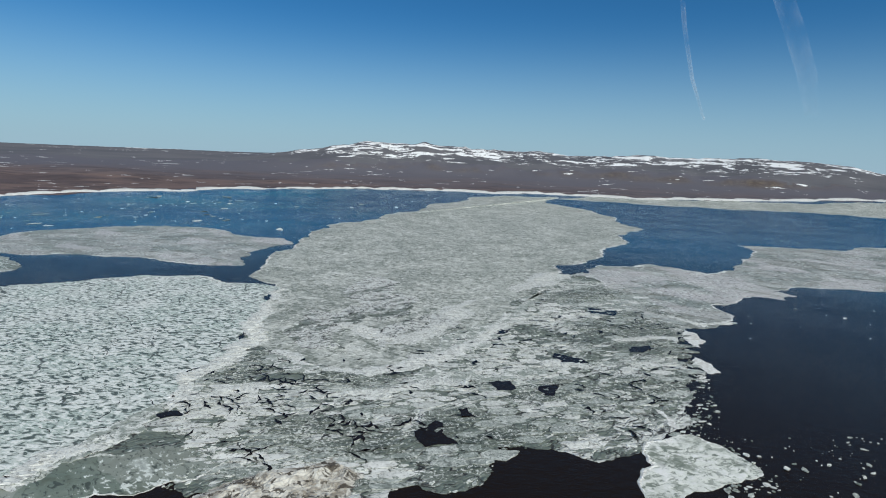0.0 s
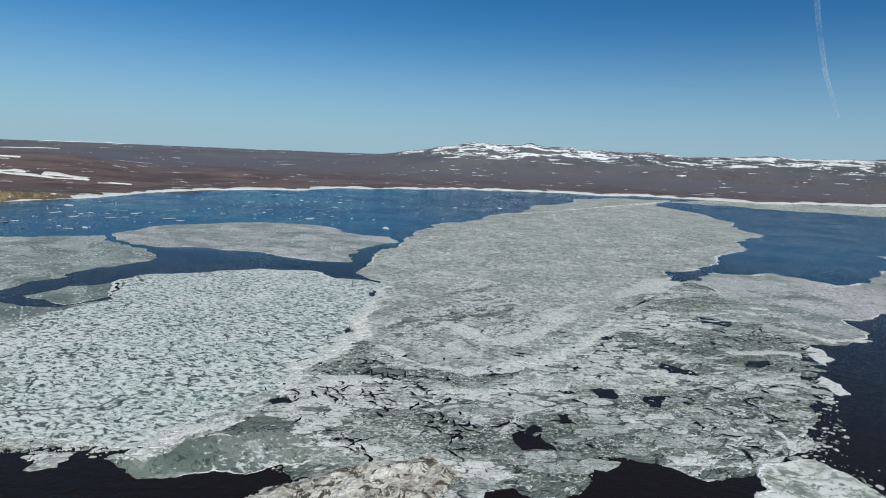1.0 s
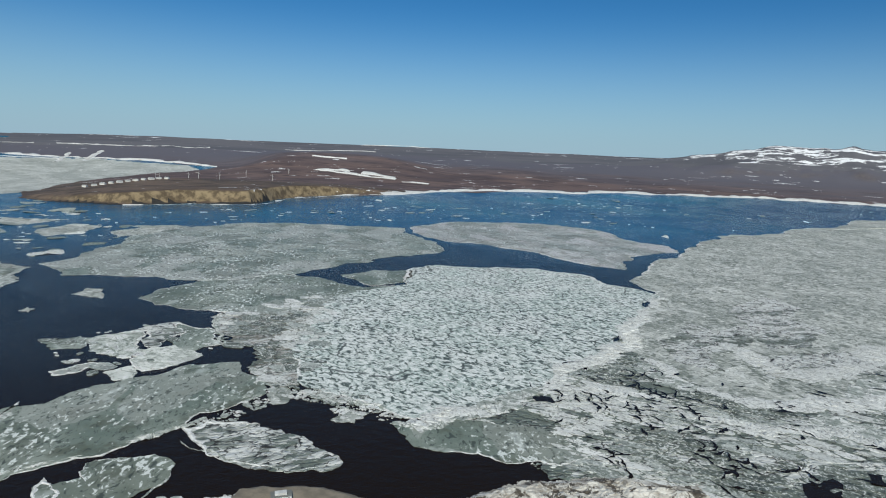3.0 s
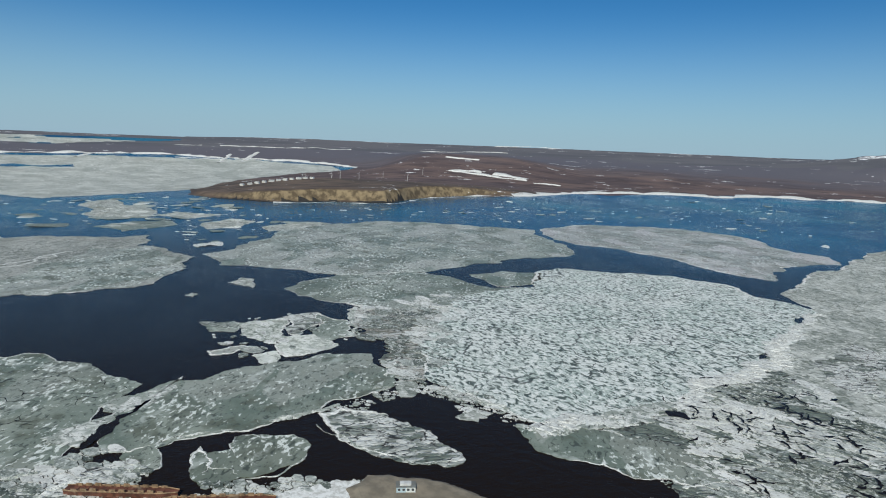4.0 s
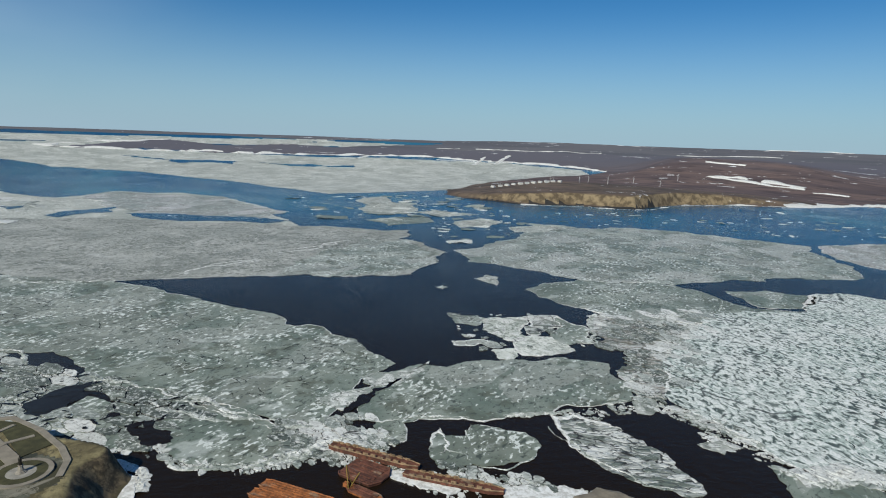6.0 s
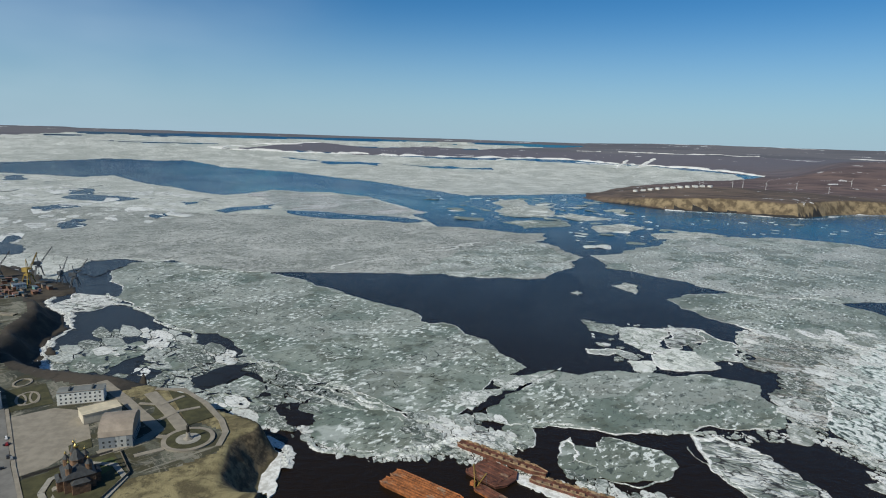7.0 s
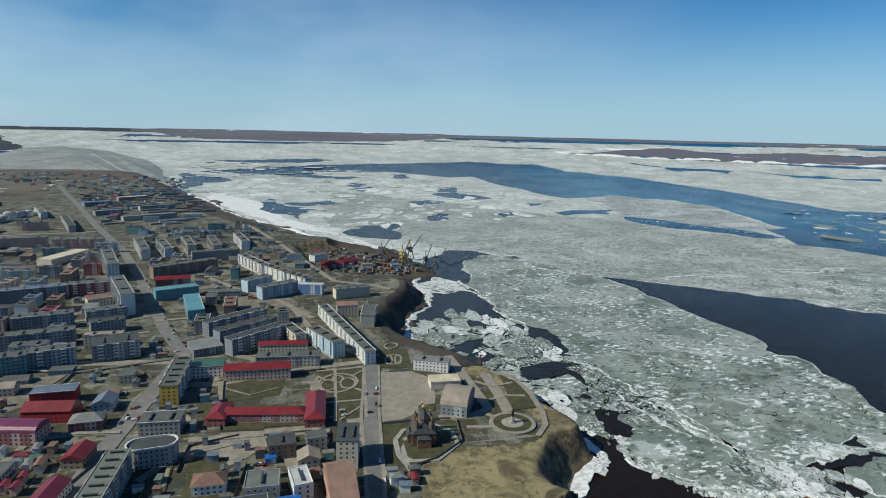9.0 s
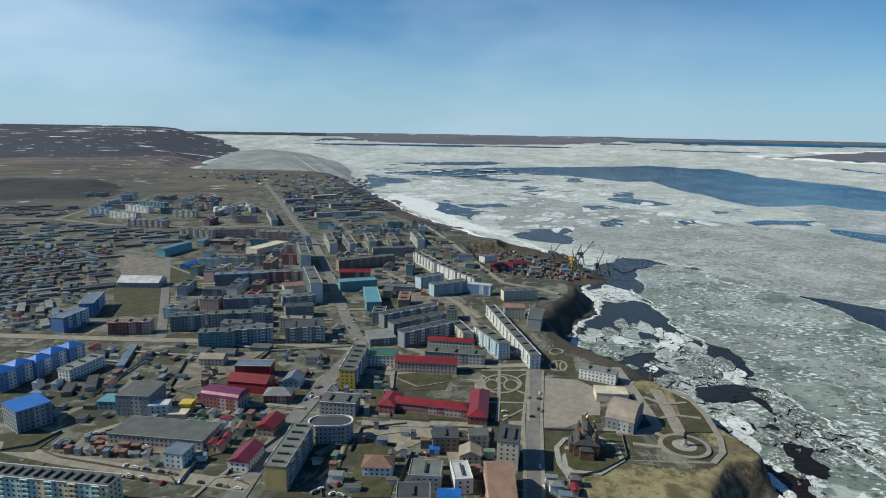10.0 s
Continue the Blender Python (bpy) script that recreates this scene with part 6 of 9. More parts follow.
CONCRETE = plain("concrete", (0.36, 0.33, 0.28), 0.9, 0, 5, 0.35)
LOGS = plain("weathered_logs", (0.21, 0.125, 0.075), 0.8, 0, 2, 0.5)
SHINGLE = plain("dark_shingles", (0.060, 0.062, 0.062), 0.6, 0, 2, 0.4)
GOLD = plain("gilded_dome", (0.75, 0.52, 0.18), 0.3, 0.9)
BRONZE = plain("dark_bronze", (0.05, 0.047, 0.04), 0.5, 0.6)
STEEL = plain("painted_steel", (0.10, 0.11, 0.12), 0.6)
CRANE_YELLOW = plain("crane_yellow", (0.36, 0.25, 0.06), 0.6)
RUST, DARK_RUST, DECK = rusty("orange_rust", (0.36, 0.125, 0.036)), rusty("dark_rust", (0.17, 0.065, 0.04)), rusty("tan_deck", (0.31, 0.21, 0.12))
RUBBER = plain("dark_rubber", (0.02, 0.02, 0.02), 0.8)


# ---------- the town: kinds of things ----------
def part(name, bm, material, parent, label="", smooth=False, at=None):
    me = bpy.data.meshes.new(name)
    bm.normal_update()
    bm.to_mesh(me)
    bm.free()
    me.materials.append(material)
    if smooth:
        me.polygons.foreach_set("use_smooth", [True] * len(me.polygons))
    ob = new(name, me)
    ob.parent = parent
    if at is not None:
        ob.matrix_basis = at
    if label:
        ob["label"] = label
    return ob


def shared(name, me, parent, at, label=""):
    ob = new(name, me)
    ob.parent, ob.matrix_basis = parent, at
    if label:
        ob["label"] = label
    return ob


def box(bm, x0, x1, y0, y1, z0, z1, taper=0.0):
    """Adds a box with its edges at the given places; taper: how far the top draws in."""
    v = [bm.verts.new(p) for p in ((x0, y0, z0), (x1, y0, z0), (x1, y1, z0), (x0, y1, z0), (x0 + taper, y0 + taper, z1), (x1 - taper, y0 + taper, z1), (x1 - taper, y1 - taper, z1), (x0 + taper, y1 - taper, z1))]
    for f in ((3, 2, 1, 0), (4, 5, 6, 7), (0, 1, 5, 4), (1, 2, 6, 5), (2, 3, 7, 6), (3, 0, 4, 7)):
        bm.faces.new([v[i] for i in f])
    return v


def turned_shape(bm, profile, sides=12, x=0.0, y=0.0):
    """Adds a body of revolution from rows of (radius, height)."""
    rings = []
    for r, z in profile:
        rings.append([bm.verts.new((x + r * math.cos(2 * math.pi * k / sides), y + r * math.sin(2 * math.pi * k / sides), z)) for k in range(sides)])
    for a, b in zip(rings, rings[1:]):
        for k in range(sides):
            bm.faces.new((a[k], a[(k + 1) % sides], b[(k + 1) % sides], b[k]))
    bm.faces.new(rings[0][::-1]), bm.faces.new(rings[-1])


def beam(bm, a, b, w):
    """Adds a square bar from a to b."""
    a, b = Vector(a), Vector(b)
    d = (b - a).normalized()
    u = d.orthogonal().normalized() * w / 2
    v = d.cross(u).normalized() * w / 2
    r = [[bm.verts.new(p + s * u + t * v) for s, t in ((-1, -1), (1, -1), (1, 1), (-1, 1))] for p in (a, b)]
    for k in range(4):
        bm.faces.new((r[0][k], r[0][(k + 1) % 4], r[1][(k + 1) % 4], r[1][k]))
    bm.faces.new(r[0][::-1]), bm.faces.new(r[1])


def pane_mesh():
    """One window: a pale frame with its glass set back."""
    bm = bmesh.new()
    box(bm, -0.72, 0.72, -0.08, 0.0, 0.0, 1.5)
    bm.normal_update()
    front = [f for f in bm.faces if f.normal.y < -0.9]
    bmesh.ops.inset_region(bm, faces=front, thickness=0.12, depth=-0.05)
    front[0].material_index = 1
    me = bpy.data.meshes.new("window")
    bm.to_mesh(me)
    bm.free()
    me.materials.append(FRAME), me.materials.append(GLASS)
    return me


PANE = pane_mesh()
FOOTPRINTS, ROADS = [], []


def spot(x, y):
    if inside(PORT, np.float64(x), np.float64(y)):
        return 3.4
    return float(bowl(math.hypot(x, y)) + town_height(np.float64(math.hypot(x, y))))


def roof_mesh(bm, shape, L, D, H):
    a, b = L / 2, D / 2
    if shape == "flat":
        box(bm, -a - 0.3, a + 0.3, -b - 0.3, b + 0.3, H, H + 0.35)
    elif shape == "parapet":
        box(bm, -a + 0.4, a - 0.4, -b + 0.4, b - 0.4, H, H + 0.2)
    elif shape == "arch":
        k = 9
        rows = [[bm.verts.new((x, -b * 1.02 * math.cos(math.pi * i / (k - 1)), H + 0.28 * D * math.sin(math.pi * i / (k - 1)))) for i in range(k)] for x in (-a - 0.3, a + 0.3)]
        for i in range(k - 1):
            bm.faces.new((rows[0][i], rows[1][i], rows[1][i + 1], rows[0][i + 1]))
        bm.faces.new(rows[0]), bm.faces.new(rows[1][::-1])
    else:
        o, rise = 0.6, 0.26 * D
        run = a - b * 0.9 if shape == "hip" else a + o
        low = [bm.verts.new(p) for p in ((-a - o, -b - o, H), (a + o, -b - o, H), (a + o, b + o, H), (-a - o, b + o, H))]
        top = [bm.verts.new((-max(run, 0.5), 0, H + rise)), bm.verts.new((max(run, 0.5), 0, H + rise))]
        for f in ((low[0], low[1], top[1], top[0]), (low[2], low[3], top[0], top[1]), (low[1], low[2], top[1]), (low[3], low[0], top[0]), tuple(low[::-1])):
            bm.faces.new(f)


def building(x, y, turn, L, D, storeys, wall, roof, shape="flat", label="", windows=1, vents=0, lift=0.0, name="apartment_block", category="building", ends=""):
    """A town building. windows: 0 none, 1 joined into one part, 2 each an object of its own; ends: another colour on the end walls."""
    z = spot(x, y) - 0.3 + lift
    rnd = random.Random(int(x * 7 + y * 13))
    ob = new(name)
    ob.matrix_basis = pose(x, y, z, 0, 0, turn)
    H = storeys * 3.0 + 1.0
    FOOTPRINTS.append((x, y, radians(turn), L / 2, D / 2))
    bm = bmesh.new()
    box(bm, -L / 2, L / 2, -D / 2, D / 2, 0, H)
    if shape == "parapet":
        for q in ((-L / 2, L / 2, -D / 2, -D / 2 + 0.4), (-L / 2, L / 2, D / 2 - 0.4, D / 2), (-L / 2, -L / 2 + 0.4, -D / 2 + 0.4, D / 2 - 0.4), (L / 2 - 0.4, L / 2, -D / 2 + 0.4, D / 2 - 0.4)):
            box(bm, *q, H + 0.002, H + 0.7)
    part("wall", bm, WALLS[wall], ob)
    if ends:
        for s in (-1, 1):
            bm = bmesh.new()
            box(bm, s * L / 2 - 0.03, s * L / 2 + 0.03, -D / 2 + 0.02, D / 2 - 0.02, 0.95, H - 0.02)
            part("end_wall", bm, WALLS[ends], ob, "end wall painted %s" % ends)
    if storeys >= 4 and L >= 26 and name in ("apartment_block", "town_building"):
        bm = bmesh.new()
        n = max(int(L / 12.5), 2)
        for s in (-1, 1):
            for k in range(n):
                cx = ((k + 0.5) / n - 0.5) * L + rnd.uniform(-0.8, 0.8)
                for q in range(1, int(storeys)):
                    z0 = 1.0 + 3.0 * q
                    box(bm, cx - 2.2, cx + 2.2, *sorted((s * (D / 2 + 0.1), s * (D / 2 + 1.15))), z0, z0 + 1.05)
                    box(bm, cx - 2.2, cx - 2.05, *sorted((s * (D / 2 + 0.1), s * (D / 2 + 1.1))), z0 + 1.055, z0 + 2.995)
                box(bm, cx - 2.3, cx + 2.3, *sorted((s * (D / 2 + 0.1), s * (D / 2 + 1.2))), H - 0.0, H + 0.18)
                box(bm, cx + 4.2, cx + 6.0, *sorted((s * (D / 2 + 0.1), s * (D / 2 + 1.6))), 2.6, 2.8)
        part("balconies", bm, WALLS[rnd.choice((wall, "white", "grey", wall))], ob, "stacked balconies")["kind"] = "stuff"
    if shape == "flat" and L > 24:
        bm = bmesh.new()
        for a0, a1, b0, b1 in ((-L / 2 - 0.32, L / 2 + 0.32, -D / 2 - 0.32, -D / 2 + 0.1), (-L / 2 - 0.32, L / 2 + 0.32, D / 2 - 0.1, D / 2 + 0.32)):
            box(bm, a0, a1, b0, b1, H + 0.353, H + 0.75)
        part("parapet", bm, FRAME if rnd.random() < 0.4 else CONCRETE, ob)
    bm = bmesh.new()
    box(bm, -L / 2 - 0.12, L / 2 + 0.12, -D / 2 - 0.12, D / 2 + 0.12, -1.0, 0.9)
    part("plinth", bm, CONCRETE, ob)
    bm = bmesh.new()
    roof_mesh(bm, shape, L, D, H)
    part("roof", bm, ROOFS[roof], ob)
    spots = []
    for side, length, off in ((0, L, D / 2), (180, L, D / 2), (90, D, L / 2), (270, D, L / 2)):
        if side in (90, 270) and storeys > 3 and rnd.random() < 0.45:
            continue
        n = max(int((length - 2.0) / 3.1), 1)
        for s in range(int(storeys)):
            for k in range(n):
                spots.append(pose(0, 0, 0, 0, 0, side) @ pose((k - (n - 1) / 2) * (length - 2.0) / n, -off - 0.003, 1.5 + 3.0 * s))
    if windows == 2:
        for m in spots:
            shared("window", PANE, ob, m)
    elif windows == 1 and spots:
        quad = [(-0.62, -0.06, 0), (0.62, -0.06, 0), (0.62, -0.06, 1.35), (-0.62, -0.06, 1.35), (-0.62, 0, 0), (0.62, 0, 0), (0.62, 0, 1.35), (-0.62, 0, 1.35)]
        verts, faces = [], []
        for m in spots:
            b = len(verts)
            verts += [m @ Vector(q) for q in quad]
            faces += [tuple(b + i for i in f) for f in ((0, 1, 2, 3), (4, 5, 1, 0), (1, 5, 6, 2), (2, 6, 7, 3), (3, 7, 4, 0))]
        w = mesh_object("windows", verts, faces, GLASS, ob)
        w["kind"] = "stuff"
    for k in range(vents):
        bm = bmesh.new()
        px = (k + 0.5) / vents * L - L / 2
        box(bm, px - 0.45, px + 0.45, -D * 0.3, D * 0.25, H + 0.36, H + 1.5)
        box(bm, px - 0.6, px + 0.6, -D * 0.33, D * 0.28, H + 1.504, H + 1.66)
        part("roof_vent", bm, ROOFS["darkfelt"], ob)
    return tagged(ob, label, category, "town buildings")


def round_office(x, y, turn, L, D, storeys):
    """The office with rounded ends and a white parapet."""
    ob = new("office_building")
    ob.matrix_basis = pose(x, y, spot(x, y) - 0.3, 0, 0, turn)
    FOOTPRINTS.append((x, y, radians(turn), L / 2, D / 2))
    top, r, a = storeys * 3.0 + 1.0, D / 2, L / 2 - D / 2
    plan = []
    for s in (1, -1):
        plan += [(s * (a + r * math.cos(radians(w))), s * r * math.sin(radians(w))) for w in range(-90, 91, 15)]

    def ringed(off, z0, z1, mat, label, name, wall=0.0):
        bm = bmesh.new()
        outer = [(px * (1 + off / L), py * (1 + off / r)) for px, py in plan]
        rows = [[bm.verts.new((px, py, z)) for px, py in outer] for z in (z0, z1)]
        n = len(plan)
        for k in range(n):
            bm.faces.new((rows[0][k], rows[0][(k + 1) % n], rows[1][(k + 1) % n], rows[1][k]))
        if wall:
            inner = [[bm.verts.new((px * (1 - wall / r), py * (1 - wall / r), z)) for px, py in outer] for z in (z1, z0)]
            for p, q in ((rows[1], inner[0]), (inner[0], inner[1])):
                for k in range(n):
                    bm.faces.new((p[k], p[(k + 1) % n], q[(k + 1) % n], q[k]))
        else:
            bm.faces.new(rows[1]), bm.faces.new(rows[0][::-1])
        part(name, bm, mat, ob, label)

    ringed(0, -0.6, top, WALLS["grey"], "", "wall")
    ringed(-0.6, top + 0.003, top + 0.25, ROOFS["darkfelt"], "", "roof")
    ringed(0.5, top + 0.3, top + 1.3, FRAME, "white curving parapet", "parapet", 0.5)
    for s in range(storeys):
        for k, ((x0, y0), (x1, y1)) in enumerate(zip(plan, plan[1:] + plan[:1])):
            n = max(int(math.dist((x0, y0), (x1, y1)) / 3.0), 1)
            w = math.degrees(math.atan2(y1 - y0, x1 - x0))
            if n == 1 and k % 2:
                continue
            for q in range(n):
                f = (q + 0.5) / n
                shared("window", PANE, ob, pose(x0 + (x1 - x0) * f, y0 + (y1 - y0) * f, 1.5 + 3.0 * s, 0, 0, w))
    return tagged(ob, "grey office with rounded ends and a white parapet round its roof", "building", "town buildings")


def shed_mesh(L, D, H, shape, wall, roof):
    """Walls and roof of a small house, hut or garage, as two shared meshes."""
    out = []
    for kind in ("wall", "roof"):
        bm = bmesh.new()
        if kind == "wall":
            box(bm, -L / 2, L / 2, -D / 2, D / 2, -0.6, H)
            box(bm, -L / 6, L / 6, -D / 2 - 0.06, -D / 2 - 0.003, 0.0, min(2.2, H * 0.75))
        else:
            roof_mesh(bm, shape, L, D, H)
        me = bpy.data.meshes.new(kind)
        bm.to_mesh(me)
        bm.free()
        me.materials.append(wall if kind == "wall" else roof)
        out.append(me)
    return out


def overlaps(x, y, size):
    for fx, fy, ft, a, b in FOOTPRINTS:
        dx, dy = x - fx, y - fy
        if abs(dx) + abs(dy) > 120:
            continue
        u, v = dx * math.cos(ft) + dy * math.sin(ft), -dx * math.sin(ft) + dy * math.cos(ft)
        if abs(u) < a + size and abs(v) < b + size:
            return True
    return False


def strip(name, pts, width, mat, label, up=0.25, category="road", kind="structure"):
    """A road or path along a line."""
    if width > 5:
        ROADS.append((pts, width))
    line = []
    for a, b in zip(pts, pts[1:]):
        n = max(int(math.dist(a, b) / 14), 1)
        line += [(a[0] + (b[0] - a[0]) * i / n, a[1] + (b[1] - a[1]) * i / n) for i in range(n)]
    line.append(pts[-1])
    verts, faces = [], []
    for i, (x, y) in enumerate(line):
        p, q = line[max(i - 1, 0)], line[min(i + 1, len(line) - 1)]
        d = math.dist(p, q)
        nx, ny = -(q[1] - p[1]) / d * width / 2, (q[0] - p[0]) / d * width / 2
        z = spot(x, y) + up
        verts += [(x + nx, y + ny, z), (x - nx, y - ny, z), (x + nx * 1.01, y + ny * 1.01, z - 1.4), (x - nx * 1.01, y - ny * 1.01, z - 1.4)]
        if i:
            b = 4 * i
            faces += [(b - 4, b - 3, b + 1, b), (b - 2, b - 4, b, b + 2), (b - 3, b - 1, b + 3, b + 1)]
    return tagged(mesh_object(name, verts, faces, mat), label, category, kind=kind)


def patch(name, pts, mat, label, up=0.2, category="ground", kind="structure"):
    """A flat piece of ground: square, lawn or yard."""
    x, y = np.array(pts, float).T
    if np.sum(x * np.roll(y, -1) - np.roll(x, -1) * y) < 0:
        pts = pts[::-1]
    n = len(pts)
    verts = [(a, b, spot(a, b) + up) for a, b in pts] + [(a, b, spot(a, b) + up - 1.4) for a, b in pts]
    faces = [tuple(range(n))] + [(i, n + i, n + (i + 1) % n, (i + 1) % n) for i in range(n)]
    return tagged(mesh_object(name, verts, faces, mat), label, category, kind=kind)


def ring_patch(name, x, y, r0, r1, mat, label, up):
    k = 40
    z = spot(x, y) + up
    c = [(math.cos(2 * math.pi * i / k), math.sin(2 * math.pi * i / k)) for i in range(k)]
    verts = [(x + r1 * a, y + r1 * b, z) for a, b in c] + [(x + r0 * a, y + r0 * b, z) for a, b in c] + [(x + r1 * a, y + r1 * b, z - 1.4) for a, b in c]
    faces = [(i, (i + 1) % k, k + (i + 1) % k, k + i) for i in range(k)] if r0 else [tuple(range(k))]
    faces += [(i, 2 * k + i, 2 * k + (i + 1) % k, (i + 1) % k) for i in range(k)]
    return tagged(mesh_object(name, verts, faces, mat), label, "paving", kind="structure")


def church(x, y, turn):
    """The wooden church: stacked log blocks, tent roofs and domes."""
    ob = new("wooden_church")
    ob.matrix_basis = pose(x, y, spot(x, y), 0, 0, turn)
    FOOTPRINTS.append((x, y, radians(turn), 15, 12))
    for (x0, x1, y0, y1, h) in ((-9, 9, -8, 8, 8.5), (-14, -9.02, -4.5, 4.5, 6.5), (9.02, 13, -4.5, 4.5, 6.5), (-5, 5, -11, -8.02, 6.5), (-5, 5, 8.02, 11, 6.5)):
        bm = bmesh.new()
        box(bm, x0, x1, y0, y1, 0, h)
        wall = part("log_wall", bm, LOGS, ob)
        n = int(h / 0.45)
        for k in range(n):
            bm = bmesh.new()
            box(bm, x0 - 0.06, x1 + 0.06, y0 - 0.06, y1 + 0.06, 0.1 + k * h / n, 0.1 + k * h / n + 0.25)
            part("log", bm, LOGS, wall)
        bm = bmesh.new()
        cx, cy = (x0 + x1) / 2, (y0 + y1) / 2
        w, d = (x1 - x0) / 2 + 0.5, (y1 - y0) / 2 + 0.5
        base = [bm.verts.new(p) for p in ((cx - w, cy - d, h), (cx + w, cy - d, h), (cx + w, cy + d, h), (cx - w, cy + d, h))]
        lx, ly = (w * 0.55, 0) if w > d else (0, d * 0.55)
        a, b = bm.verts.new((cx - lx, cy - ly, h + min(w, d) * 0.75)), bm.verts.new((cx + lx, cy + ly, h + min(w, d) * 0.75))
        bm.faces.new(base[::-1])
        if w > d:
            for f in ((base[0], base[1], b, a), (base[2], base[3], a, b), (base[1], base[2], b), (base[3], base[0], a)):
                bm.faces.new(f)
        else:
            for f in ((base[1], base[2], b, a), (base[3], base[0], a, b), (base[0], base[1], a), (base[2], base[3], b)):
                bm.faces.new(f)
        part("roof", bm, SHINGLE, ob)
    for cx, cy, r, z0, z1, top in ((0, 0, 3.6, 9, 16, 25), (-6.2, -5, 1.7, 9, 14, 18.5), (6.2, -5, 1.7, 9, 14, 18.5), (-6.2, 5, 1.7, 9, 14, 18.5), (6.2, 5, 1.7, 9, 14, 18.5), (-11.5, 0, 2.2, 6.5, 15, 22)):
        bm = bmesh.new()
        turned_shape(bm, ((r, z0), (r, z1), (r * 1.18, z1 + 0.1), (r * 1.18, z1 + 0.5)), 8, cx, cy)
        part("drum", bm, LOGS, ob)
        bm = bmesh.new()
        turned_shape(bm, ((r * 1.15, z1 + 0.504), (r * 0.25, top - r * 0.9), (r * 0.25, top - r * 0.7)), 8, cx, cy)
        part("tent_roof", bm, SHINGLE, ob)
        bm = bmesh.new()
        q = max(r * 0.42, 0.8)
        t = top - r * 0.7
        turned_shape(bm, ((q * 0.6, t), (q, t + 0.6 * q), (q * 0.9, t + 1.1 * q), (q * 0.4, t + 1.7 * q), (0.06, t + 2.3 * q), (0.06, t + 3.6 * q)), 12, cx, cy)
        dome = part("dome", bm, GOLD, ob, "small onion dome", smooth=True)
        bm = bmesh.new()
        box(bm, cx - 0.5, cx + 0.5, cy - 0.06, cy + 0.06, t + 3.1 * q, t + 3.1 * q + 0.14)
        part("cross_bar", bm, GOLD, dome)
    bm = bmesh.new()
    box(bm, -2, 2, -13.5, -11.1, 0, 0.5), box(bm, -2, 2, -12.8, -11.1, 0.504, 1.0)
    part("porch_step", bm, CONCRETE, ob)
    return tagged(ob, "brown wooden church with dark tent roofs and small domes", "church")


def monument(x, y):
    ob = new("monument")
    ob.matrix_basis = pose(x, y, spot(x, y) + 0.85)
    bm = bmesh.new()
    turned_shape(bm, ((3.2, 0), (3.2, 0.5), (2.4, 0.55), (2.4, 1.1), (1.6, 1.15), (1.3, 4.2), (1.5, 4.4), (1.5, 4.7)), 8)
    part("pedestal", bm, CONCRETE, ob)
    bm = bmesh.new()
    turned_shape(bm, ((0.9, 4.72), (1.1, 5.4), (0.85, 7.4), (1.05, 8.6), (0.95, 9.4), (0.35, 9.8), (0.5, 10.3), (0.4, 10.8), (0.1, 11.1)), 10)
    part("figure", bm, BRONZE, ob, "plain dark bronze shape", smooth=True)
    return tagged(ob, "dark bronze monument on a stepped stone pedestal", "monument")


def crane(x, y, turn, s=1.0, mat=None, label="dark steel portal crane standing on the quay"):
    """A harbour crane: a four-legged gate, a slewing house and a lattice jib."""
    mat = mat or STEEL
    ob = new("portal_crane")
    ob.matrix_basis = pose(x, y, 3.2, 0, 0, turn) @ Matrix.Scale(s, 4)
    for a, b in ((-4.5, -4.5), (4.5, -4.5), (4.5, 4.5), (-4.5, 4.5)):
        bm = bmesh.new()
        beam(bm, (a, b, 0), (a * 0.5, b * 0.5, 10), 0.9)
        part("leg", bm, mat, ob)
    bm = bmesh.new()
    turned_shape(bm, ((3.4, 9.8), (3.4, 11.0), (1.6, 11.1), (1.4, 17)), 10)
    part("turntable", bm, mat, ob)
    bm = bmesh.new()
    box(bm, -5.5, 2.0, -2.0, 2.0, 12.5, 16.5)
    part("machine_house", bm, mat, ob)
    bm = bmesh.new()
    box(bm, 2.05, 3.6, -1.0, 1.0, 13.0, 15.2)
    part("cab", bm, FRAME, ob, "light crane cab")
    bm = bmesh.new()
    beam(bm, (0, -1, 16.5), (-1.5, 0, 25), 0.5), beam(bm, (0, 1, 16.5), (-1.5, 0, 25), 0.5)
    part("mast", bm, mat, ob)
    bm = bmesh.new()
    for d in (-0.7, 0.7):
        beam(bm, (2.0, d, 15), (15, d * 0.3, 33), 0.4)
        beam(bm, (2.4, d, 13.5), (15, d * 0.3, 32.2), 0.3)
    for k in range(8):
        u = k / 8
        beam(bm, (2 + 13 * u, -0.7 * (1 - 0.7 * u), 15 + 18 * u), (2.4 + 13 * u, 0.7 * (1 - 0.7 * u), 13.8 + 18.5 * u), 0.22)
    part("jib", bm, mat, ob)
    bm = bmesh.new()
    beam(bm, (-1.5, 0, 25), (15, 0, 33), 0.16), beam(bm, (15, 0, 33), (15.4, 0, 14), 0.12), box(bm, 15.0, 15.8, -0.4, 0.4, 12.8, 14)
    part("hoist_cable", bm, STEEL, ob)
    return tagged(ob, label, "crane", "harbour cranes")


